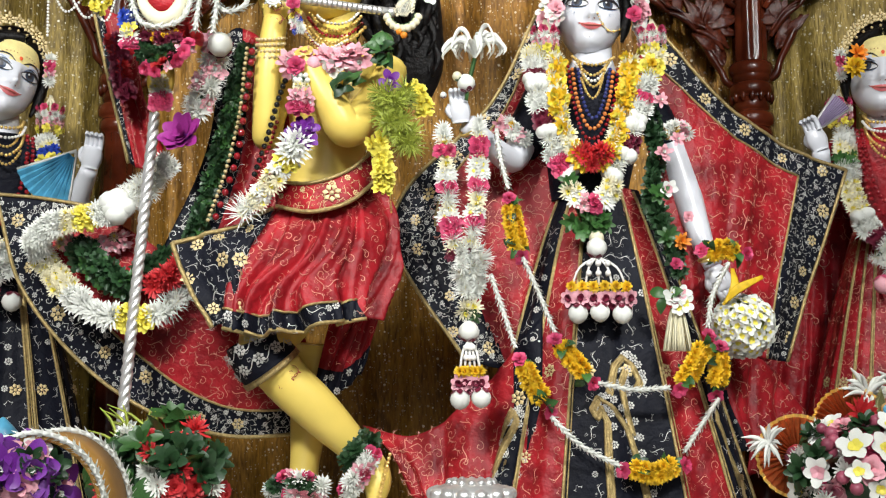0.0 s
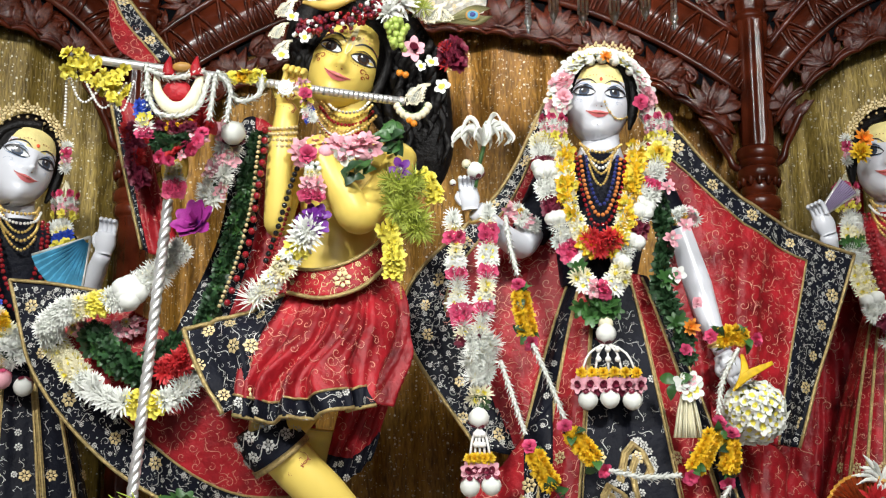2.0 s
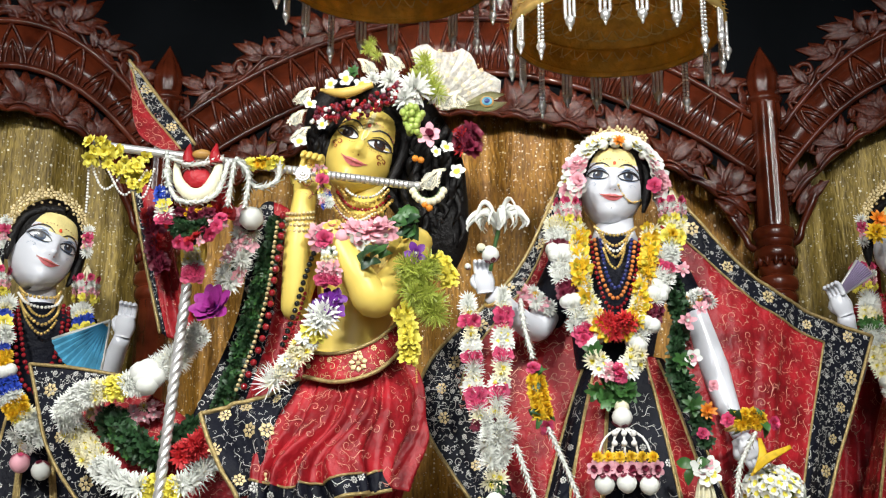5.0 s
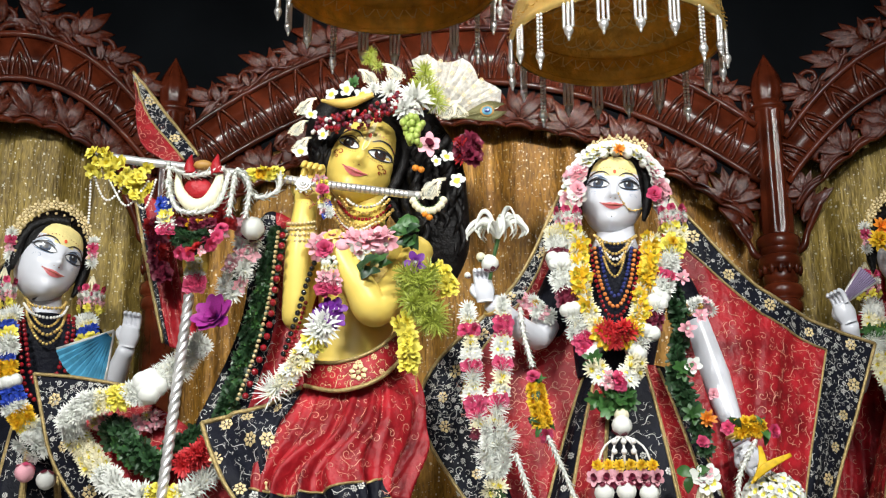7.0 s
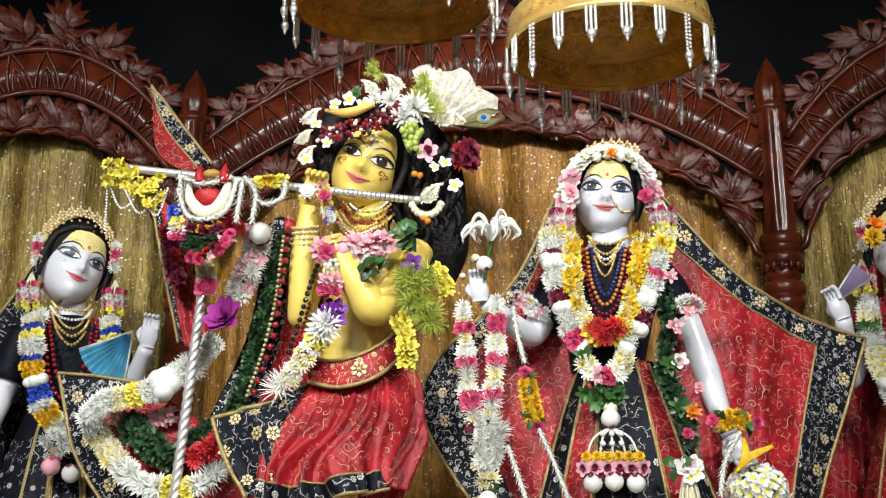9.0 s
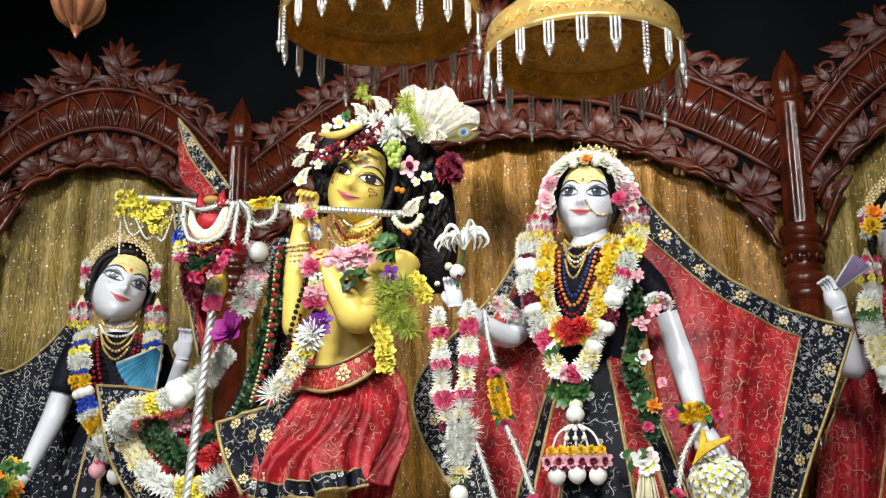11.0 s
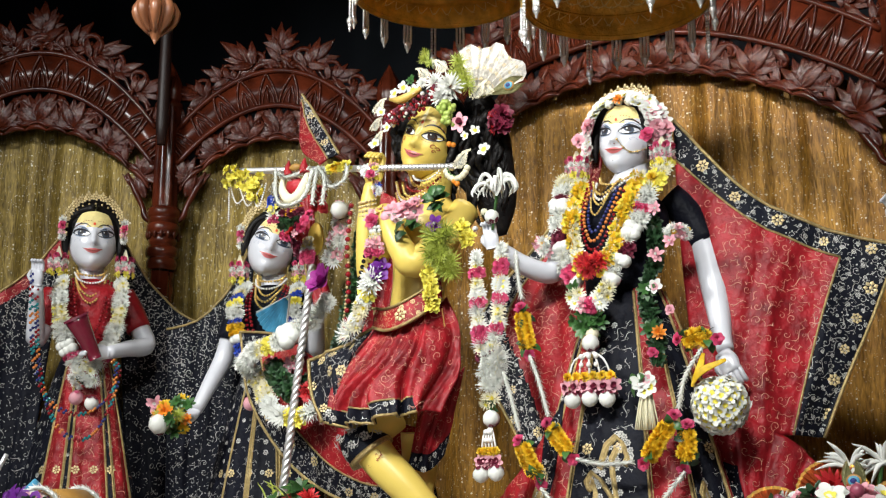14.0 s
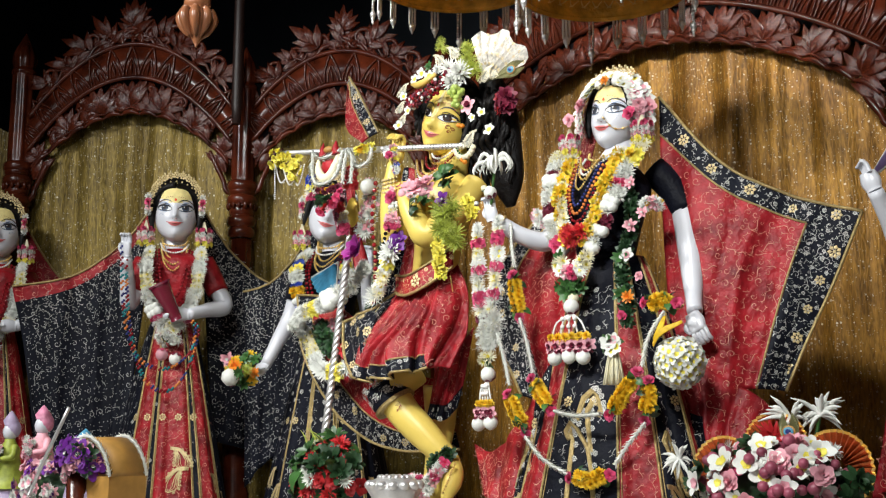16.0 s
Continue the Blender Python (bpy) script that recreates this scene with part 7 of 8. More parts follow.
# satin ruffle column, lotus and fringe left of the shoulder
garland("silvery pink satin ruffle column with white fringe", [(-0.599, 2.940, 2.410), (-0.611, 2.950, 2.341), (-0.634, 2.950, 2.277), (-0.651, 2.950, 2.215)], [(PINKISH, "satin_ruffle", 0.034, 1), (SPIDER, "fringed_flower", 0.036, 2), (MUM, "chrysanthemum", 0.032, 1)], 0.040, 0.022, 227, across=2)
tagged(put("white_rosette", BUD_WHITE, None, (-0.583, 2.900, 2.394), 0.034, (0, -1, 0.4)), "large white cotton bud on the ruffle", "bud")
tagged(put("magenta_lotus", LOTUS, None, (-0.682, 2.950, 2.156), 0.062, (-0.2, -1, 0.3)), "magenta lotus bloom beside the silver staff", "lotus")
put("lotus_heart", ORCHID, bpy.data.objects["magenta_lotus"], (0, 0, 0.1), 0.5, (0, 0, 1), 0.0)
garland("red and maroon flower bank behind the ornament", [(-0.901, 3.050, 2.453), (-0.881, 3.040, 2.367), (-0.857, 3.030, 2.282)], [(RED_FL, "red_blossom", 0.022, 1), (MAROON_FL, "maroon_blossom", 0.024, 4)], 0.03, 0.026, 228)
garland("small red flower bunch beside the ornament", [(-0.679, 2.900, 2.471), (-0.648, 2.880, 2.393)], [(RED_FL, "red_blossom", 0.026, 1), (ROSE_RED, "red_rose", 0.022, 2)], 0.03, 0.024, 229)
# -- flute player's headdress --
PALE_WIRE = mat("pale_wire", (0.66, 0.60, 0.44), 0.4, 0.3, var=0.25, scale=90)
LACE = mat("silver_lace", (0.36, 0.36, 0.31), 0.5, 0.2, var=0.6, scale=160, bump=0.6, bscale=200)
turban = thing("jewelled_turban", (-0.299, 2.970, 2.741), "turban of dark red beads, white flowers and wire paisleys", "turban")
rnd = random.Random(230)
line = along([(-0.425, 2.960, 2.713), (-0.356, 2.920, 2.705), (-0.283, 2.900, 2.713), (-0.214, 2.910, 2.747), (-0.178, 2.950, 2.783)], 0.012)
bm = bmesh.new()
for p in line:
    for k in range(9):
        q = p + Vector((rnd.uniform(-0.012, 0.012), rnd.uniform(-0.02, 0.015), rnd.uniform(-0.022, 0.022)))
        ball(bm, q, [rnd.uniform(0.005, 0.008)] * 3, mi=rnd.choice((0, 0, 0, 1, 2, 2)), u=6, v=5)
part("bead_roll", bm, [BEAD_RED, PEARL, F_MAROON], turban)["kind"] = "stuff"
part("gold_roll", tube(bmesh.new(), [(-0.414, 2.960, 2.790), (-0.343, 2.930, 2.768), (-0.264, 2.930, 2.793)], [0.005, 0.015, 0.008], n=14, seg=10), mat("old_gold_satin", (0.62, 0.42, 0.10), 0.4, var=0.2), turban)
part("cap", ball(bmesh.new(), (-0.281, 3.030, 2.786), (0.11, 0.09, 0.05), Euler((0, 0.35, 0)).to_matrix(), u=18, v=12), HAIR, turban)
for at, sz, m in (((-0.145, 2.930, 2.778), 0.05, MUM), ((-0.175, 2.920, 2.745), 0.042, MUM), ((-0.218, 2.950, 2.814), 0.036, MUM), ((-0.342, 2.940, 2.811), 0.026, PLUMERIA), ((-0.296, 2.930, 2.793), 0.024, PLUMERIA), ((-0.386, 2.950, 2.802), 0.022, PLUMERIA), ((-0.265, 2.940, 2.814), 0.022, MUM), ((-0.404, 2.930, 2.673), 0.020, PLUMERIA), ((-0.468, 2.950, 2.631), 0.024, PLUMERIA), ((-0.443, 2.950, 2.743), 0.022, PLUMERIA), ((-0.324, 2.960, 2.844), 0.02, TUFT), ((-0.058, 2.950, 2.610), 0.022, PLUMERIA), ((-0.030, 2.960, 2.542), 0.026, PLUMERIA), ((-0.105, 2.930, 2.640), 0.034, MAUVE), ((-0.086, 2.930, 2.590), 0.018, PLUMERIA)):
    put("white_flower", m, turban, at, sz, rnd=rnd)
for at, s, f in (((-0.467, 2.960, 2.770), 0.038, 1), ((-0.487, 2.970, 2.709), 0.034, 1), ((-0.476, 2.970, 2.658), 0.034, 1), ((-0.277, 2.970, 2.862), 0.036, -1), ((-0.204, 2.970, 2.875), 0.04, -1), ((-0.058, 2.960, 2.752), 0.042, 1), ((-0.019, 2.970, 2.755), 0.034, -1), ((-0.104, 2.920, 2.505), 0.045, 1)):
    bm = bmesh.new()
    motif(bm, Vector(at), Vector((f, 0, 0)), Vector((0.2 * f, 0, 1)).normalized(), Vector((0, -1, 0)), "paisley", s, 0)
    ball(bm, Vector(at) + Vector((0, 0.006, 0)), (s * 0.45, 0.003, s * 0.6), u=12, v=8, mi=1)
    part("paisley", bm, [PALE_WIRE, LACE], turban, "pale gold wire paisley on silver lace")
# fan of silver cloth, greenery and a peacock eye
fan = thing("turban_fan", (-0.059, 2.990, 2.747), "pleated silver brocade fan with greenery and a peacock feather", "fan")
o = Vector((-0.100, 3.000, 2.742))
bm = bmesh.new()
n = 14
prev = None
for k in range(n + 1):
    a = radians(108 - 96 * k / n)
    y = 0.012 * (k % 2)
    ln = 0.205 + 0.015 * math.sin(k * 1.2)
    row = [bm.verts.new(o + Vector((math.cos(a) * r, y + 0.02, math.sin(a) * r))) for r in (0.03, ln * 0.5, ln)]
    if prev:
        for q in (0, 1):
            bm.faces.new((prev[q], prev[q + 1], row[q + 1], row[q])).material_index = 0
    prev = row
part("pleats", bm, [mat("silver_brocade", (0.62, 0.60, 0.55), 0.35, 0.4, var=0.3, scale=90, bump=0.4, bscale=150)], fan, smooth=False)
bm = bmesh.new()
for k in range(n):
    a = radians(104 - 96 * k / n)
    for r in (0.08, 0.12, 0.16, 0.19):
        motif(bm, o + Vector((math.cos(a) * r, 0.014, math.sin(a) * r)), Vector((1, 0, 0)), Vector((0, 0, 1)), Vector((0, -1, 0)), "flower" if k % 2 else "curl", 0.013, 0)
part("sequin_work", bm, THREAD_GOLD, fan)["kind"] = "stuff"
for k in range(9):
    put("green_spray", FERN, fan, Vector((-0.123, 2.960, 2.838)) + Vector((rnd.uniform(-0.03, 0.05), -0.01, rnd.uniform(-0.07, 0.05))), 0.035, rnd=rnd)
for k in range(4):
    put("green_spray", FERN, fan, Vector((-0.270, 2.980, 2.915)) + Vector((rnd.uniform(-0.02, 0.03), 0, rnd.uniform(-0.03, 0.03))), 0.022, rnd=rnd)


def peacock_feather(root, eye, parent=None):
    root, eye = Vector(root), Vector(eye)
    c = parent or thing("peacock_feather", root, "peacock feather with a blue and green eye", "feather")
    bm = bmesh.new()
    tube(bm, [root, eye], [0.003, 0.002], n=6, seg=5, mi=0)
    d = (eye - root).normalized()
    s = d.cross(Vector((0, 1, 0))).normalized()
    for k in range(60):
        t = k / 59
        p = root.lerp(eye, 0.25 + 0.85 * t)
        w = 0.03 * math.sin(math.pi * min(1, t * 0.75 + 0.12))
        for q in (1, -1):
            tube(bm, [p, p + s * q * w * 0.6 + d * 0.02, p + s * q * w + d * 0.045], [0.0012, 0.0011, 0.0005], n=4, seg=3, mi=0)
    part("barb_fringe", bm, mat("bronze_barb", (0.16, 0.15, 0.06), 0.4, 0.3, var=0.3), c)["kind"] = "stuff"
    for r, m, y in ((0.017, OCHRE, 0.0), (0.013, BLUE, -0.003), (0.007, BEAD_BLUE, -0.006)):
        part("eye_spot", ball(bmesh.new(), eye + Vector((0, y - 0.004, 0)), (r * 1.2, 0.003, r), u=14, v=8), m, c)


peacock_feather((-0.059, 2.970, 2.730), (0.056, 2.980, 2.757), fan)
grapes = thing("grape_bunch", (-0.151, 2.920, 2.645), "bunch of pale green grapes at the turban", "grapes")
for k in range(40):
    t = rnd.random()
    p = Vector((-0.155, 2.920, 2.720)).lerp(Vector((-0.143, 2.920, 2.636)), t) + Vector((rnd.uniform(-1, 1) * 0.034 * (1 - 0.6 * t), rnd.uniform(-0.02, 0.01), 0))
    if k == 0:
        GRAPE = to_mesh("grape", ball(bmesh.new(), (0, 0, 0), (0.0095, 0.0095, 0.011), u=10, v=7), [mat("green_grape", (0.36, 0.46, 0.10), 0.3, var=0.15, rnd=0.15)])
        PLUM = to_mesh("pink_grape", ball(bmesh.new(), (0, 0, 0), (0.0145, 0.0145, 0.016), u=10, v=7), [mat("pink_grape", (0.34, 0.075, 0.12), 0.35, var=0.25, rnd=0.3)])
    g = new("grape", GRAPE)
    g.matrix_basis = Matrix.Translation(p)
    adopt(g, grapes)
rb = garland("round red wire flower behind the curls", [(-0.004, 3.020, 2.672), (0.001, 3.020, 2.621)], [(RED_FL, "red_blossom", 0.030, 1), (MAROON_FL, "maroon_blossom", 0.034, 3)], 0.045, 0.02, 231, name="red_rosette", across=3)
er = thing("filigree_earring", (-0.106, 2.910, 2.453), "gold filigree earring with cream bud drops", "earring")
for k in range(9):
    a = radians(200 + 140 * k / 8)
    put("bud_drop", BUD_GREEN, er, Vector((-0.106, 2.910, 2.486)) + Vector((math.cos(a) * 0.042, -0.004, math.sin(a) * 0.045)), 0.012, (math.cos(a), -0.2, math.sin(a)), rnd=rnd)
for at in ((-0.115, 2.905, 2.433), (-0.103, 2.905, 2.423), (-0.143, 2.920, 2.570), (-0.127, 2.920, 2.565)):
    put("orange_bud", BUD_ORANGE, er, at, 0.010, (0, -0.2, -1), rnd=rnd)
md = thing("silver_medallion", (-0.440, 2.850, 2.492), "round silver filigree medallion on the back of the palm", "medallion")
for k, r in enumerate((0.018, 0.012, 0.005)):
    ring = [(-0.440 + r * math.cos(q * math.pi / 8), 2.852 - 0.004 * k, 2.505 + r * math.sin(q * math.pi / 8)) for q in range(17)]
    part("ring", tube(bmesh.new(), ring, 0.0035, n=32, seg=6, cap=False), SILVER, md)
for k in range(10):
    a = k * math.pi / 5
    part("boss", ball(bmesh.new(), (-0.440 + 0.024 * math.cos(a), 2.854, 2.505 + 0.024 * math.sin(a)), (0.0035, 0.003, 0.0035), u=6, v=5), SILVER, md)
# -- flute player's garlands --
gold_choker = [([(-0.360, 3.020, 2.536), (-0.327, 2.990, 2.492), (-0.287, 2.985, 2.478), (-0.252, 2.990, 2.489), (-0.223, 3.020, 2.530)], PEARL, 0.005), ([(-0.362, 3.010, 2.517), (-0.327, 2.980, 2.470), (-0.287, 2.975, 2.457), (-0.250, 2.980, 2.468), (-0.220, 3.010, 2.510)], GOLD_BRIGHT, 0.006), ([(-0.364, 2.990, 2.497), (-0.327, 2.955, 2.446), (-0.286, 2.950, 2.432), (-0.246, 2.955, 2.443), (-0.214, 2.990, 2.487)], BEAD_RED, 0.0055), ([(-0.366, 2.970, 2.478), (-0.329, 2.935, 2.424), (-0.285, 2.930, 2.408), (-0.243, 2.935, 2.419), (-0.207, 2.970, 2.466)], GOLD_BRIGHT, 0.006), ([(-0.377, 2.950, 2.476), (-0.341, 2.920, 2.418), (-0.298, 2.910, 2.399), (-0.252, 2.950, 2.435)], GOLD_BRIGHT, 0.006), ([(-0.368, 2.940, 2.449), (-0.335, 2.910, 2.395), (-0.291, 2.900, 2.377), (-0.246, 2.940, 2.412)], BEAD_RED, 0.0055), ([(-0.372, 2.945, 2.463), (-0.339, 2.915, 2.406), (-0.295, 2.905, 2.388), (-0.248, 2.945, 2.423)], PEARL, 0.005), ([(-0.363, 2.930, 2.430), (-0.327, 2.900, 2.381), (-0.285, 2.900, 2.366), (-0.245, 2.930, 2.397)], GOLD_BRIGHT, 0.006)]
for pts, m, r in gold_choker:
    beads("row of a close jewelled collar", pts, m, r * 0.9, "jewelled_collar")
for z in (2.395, 2.380, 2.364, 2.348):
    pts = [(-0.484, 2.885, z + 0.008), (-0.468, 2.858, z), (-0.446, 2.848, z - 0.003), (-0.424, 2.858, z + 0.002), (-0.408, 2.885, z + 0.012)]
    beads("pearl and gold bracelet on the wrist", pts, THREAD_GOLD, 0.0055, "bead_bracelet")
beads("long strand of large dark red beads", [(-0.488, 2.840, 2.385), (-0.490, 2.830, 2.311), (-0.503, 2.840, 2.222), (-0.532, 2.890, 2.088), (-0.596, 2.950, 1.939)], BEAD_RED, 0.0095, gap=3.0)
beads("long strand of small pearls and gold", [(-0.507, 2.870, 2.375), (-0.512, 2.860, 2.301), (-0.526, 2.880, 2.196), (-0.565, 2.920, 2.061), (-0.616, 2.960, 1.940)], THREAD_GOLD, 0.0055)
beads("long strand of glossy black beads", [(-0.358, 2.880, 2.359), (-0.398, 2.850, 2.297), (-0.423, 2.840, 2.219), (-0.447, 2.840, 2.129), (-0.481, 2.870, 2.045)], BEAD_BLACK, 0.0078)
beads("second strand of dark red beads", [(-0.425, 2.860, 2.178), (-0.465, 2.900, 2.081), (-0.533, 2.930, 1.966)], BEAD_RED, 0.006)
garland("thick garland of small dark green leaves", [(-0.535, 3.000, 2.411), (-0.557, 2.990, 2.287), (-0.588, 3.000, 2.162), (-0.618, 3.000, 2.038), (-0.651, 3.000, 1.931), (-0.681, 3.000, 1.863)], [(TUFT_DARK, "leaf_tuft", 0.024, 3), (TUFT, "leaf_tuft", 0.018, 1)], 0.026, 0.015, 232, name="leaf_garland")
garland("pink lily and rose spray across the chest", [(-0.395, 2.850, 2.320), (-0.336, 2.830, 2.330), (-0.268, 2.820, 2.322), (-0.204, 2.840, 2.336)], [(PINKISH, "pink_lily", 0.036, 3), (BUD_PINK, "pink_bud", 0.022, 1), (PLUM_PINK, "frangipani", 0.026, 1)], 0.036, 0.022, 233)
tagged(put("rose_in_spray", ROSE_DEEP, None, (-0.370, 2.800, 2.307), 0.026), "crimson rose in the chest spray", "rose")
sp = thing("leaf_spray", (-0.168, 2.860, 2.345), "spray of green leaves at the shoulder", "leaves")
for k in range(26):
    c0 = Vector((-0.158, 2.860, 2.360)) if k < 18 else Vector((-0.251, 2.800, 2.250))
    put("leaf", rnd.choice((LEAF_ONE, LEAF_ONE, LEAF_ONE_DARK)), sp, c0 + Vector((rnd.uniform(-0.03, 0.03), rnd.uniform(-0.02, 0.02), rnd.uniform(-0.02, 0.03))), rnd.uniform(0.035, 0.06), (rnd.uniform(-1, 1), -1, rnd.uniform(-0.2, 0.8)), rnd=rnd)
tagged(put("purple_orchid", ORCHID, None, (-0.135, 2.820, 2.272), 0.032), "purple orchid at the shoulder spray", "orchid")
fern = thing("fern_tassel", (-0.120, 2.830, 2.140), "hanging tassel of feathery lime green fern", "fern")
for k in range(36):
    t = rnd.random()
    p = Vector((-0.136, 2.830, 2.252)).lerp(Vector((-0.091, 2.830, 2.118)), t) + Vector((rnd.uniform(-0.045, 0.045) * (1 - 0.5 * t), rnd.uniform(-0.03, 0.02), rnd.uniform(-0.02, 0.02)))
    put("fern_frond", FERN, fern, p, rnd.uniform(0.028, 0.045), (rnd.uniform(-0.6, 0.6), -1, rnd.uniform(-0.7, 0.4)), rnd=rnd)
garland("hanging sprig of yellow orchids", [(-0.168, 2.830, 2.118), (-0.148, 2.820, 2.064), (-0.153, 2.830, 1.994)], [(LEMON, "yellow_orchid", 0.024, 3), (BUD_ORANGE, "orange_bud", 0.006, 0)], 0.022, 0.02, 234, name="orchid_sprig")
garland("sprig of yellow blossoms at the elbow", [(-0.079, 2.880, 2.272), (-0.053, 2.880, 2.241), (-0.044, 2.880, 2.203)], [(LEMON, "yellow_blossom", 0.022, 1)], 0.022, 0.018, 235, name="blossom_sprig")
beads("thin gold drop chain below the orchids", [(-0.135, 2.860, 1.998), (-0.131, 2.870, 1.941)], GOLD_BRIGHT, 0.003, "drop_chain")
banded("chest tassel of jasmine, pink and crimson roses", [(-0.358, 2.800, 2.284), (-0.356, 2.790, 2.244), (-0.357, 2.790, 2.192)], [(BUD_WHITE, "white_bud", 0.008, 1), (CREAM_MUM, "cream_flower", 0.012, 1), PK, RD], 0.034, 0.014, 236, across=3, name="flower_tassel")
banded("white garland of large chrysanthemums and daisies", [(-0.347, 2.810, 2.152), (-0.368, 2.800, 2.105), (-0.413, 2.810, 2.042), (-0.451, 2.830, 1.995), (-0.505, 2.860, 1.941)], [(ORCHID, "purple_orchid", 0.03, 1), (MUM, "chrysanthemum", 0.044, 1), (MUM, "chrysanthemum", 0.04, 1), LM, DS, CR, DS, CR, (SPIDER, "fringed_flower", 0.046, 1), (SPIDER, "fringed_flower", 0.046, 1)], 0.036, 0.024, 237)
# feet
garland("anklet of green leaves, white and pink blossoms", [(-0.242, 2.890, 1.324), (-0.208, 2.880, 1.345), (-0.184, 2.920, 1.378)], [TD, (TUFT_DARK, "leaf_tuft", 0.03, 2)], 0.03, 0.018, 238, name="flower_anklet")
garland("white and pink blossom anklet", [(-0.234, 2.850, 1.252), (-0.200, 2.850, 1.299), (-0.171, 2.880, 1.352)], [(MUM, "chrysanthemum", 0.024, 2), (PINKISH, "pink_blossom", 0.024, 2), RD], 0.03, 0.018, 239, name="flower_anklet")
garland("white and pink blossoms round the standing foot", [(-0.440, 2.980, 1.237), (-0.377, 2.940, 1.261), (-0.306, 2.940, 1.246)], [(MUM, "chrysanthemum", 0.024, 2), (PINKISH, "pink_blossom", 0.026, 2), RD, TD], 0.04, 0.018, 240, name="flower_anklet", across=3)
beads("gold chain ornament along the foot", [(-0.132, 2.880, 1.339), (-0.145, 2.860, 1.285), (-0.154, 2.840, 1.239)], GOLD_BRIGHT, 0.005, "foot_chain")
# -- swag garlands between attendant and staff --
banded("thick white garland with fringed blooms and a yellow knot", [(-1.077, 2.990, 1.899), (-1.023, 2.970, 1.933), (-0.953, 2.960, 1.942), (-0.887, 2.960, 1.962), (-0.835, 2.980, 1.995), (-0.792, 3.040, 2.052), (-0.745, 3.060, 2.110)], [W, W, CR, LM, W, (BUD_WHITE, "white_bud", 0.03, 1), SP, SP, SP, W], 0.038, 0.020, 241, across=3)
banded("deep white garland of chrysanthemums with a yellow knot", [(-1.079, 2.980, 1.890), (-1.061, 3.050, 1.830), (-0.984, 3.010, 1.751), (-0.903, 2.970, 1.696), (-0.831, 2.950, 1.684), (-0.755, 2.940, 1.687), (-0.705, 2.970, 1.718), (-0.679, 3.010, 1.773)], [W, CR, CR, CR, W, (MUM, "chrysanthemum", 0.038, 1), (MUM, "chrysanthemum", 0.038, 1), LM, LM, (MUM, "chrysanthemum", 0.038, 1), (SPIDER, "fringed_flower", 0.045, 1), W], 0.040, 0.020, 242, across=3)
garland("thick strand of dark green leaves under the white garland", [(-0.976, 3.040, 1.875), (-0.909, 3.000, 1.817), (-0.842, 2.980, 1.770), (-0.781, 3.000, 1.795), (-0.718, 3.040, 1.852)], [(TUFT_DARK, "leaf_tuft", 0.032, 3), (TUFT, "leaf_tuft", 0.024, 1)], 0.042, 0.018, 243, name="leaf_garland", across=3)
garland("pink and red cloth flowers beneath the garland", [(-1.029, 3.060, 1.893), (-0.946, 3.040, 1.882), (-0.848, 3.040, 1.898)], [(PINKISH, "pink_blossom", 0.026, 1), (CREAM_MUM, "cream_flower", 0.02, 1)], 0.026, 0.024, 244)
garland("red blossoms at the end of the swag", [(-0.755, 2.960, 1.769), (-0.714, 2.970, 1.792), (-0.683, 2.990, 1.824)], [(RED_FL, "red_blossom", 0.03, 1)], 0.03, 0.022, 245)


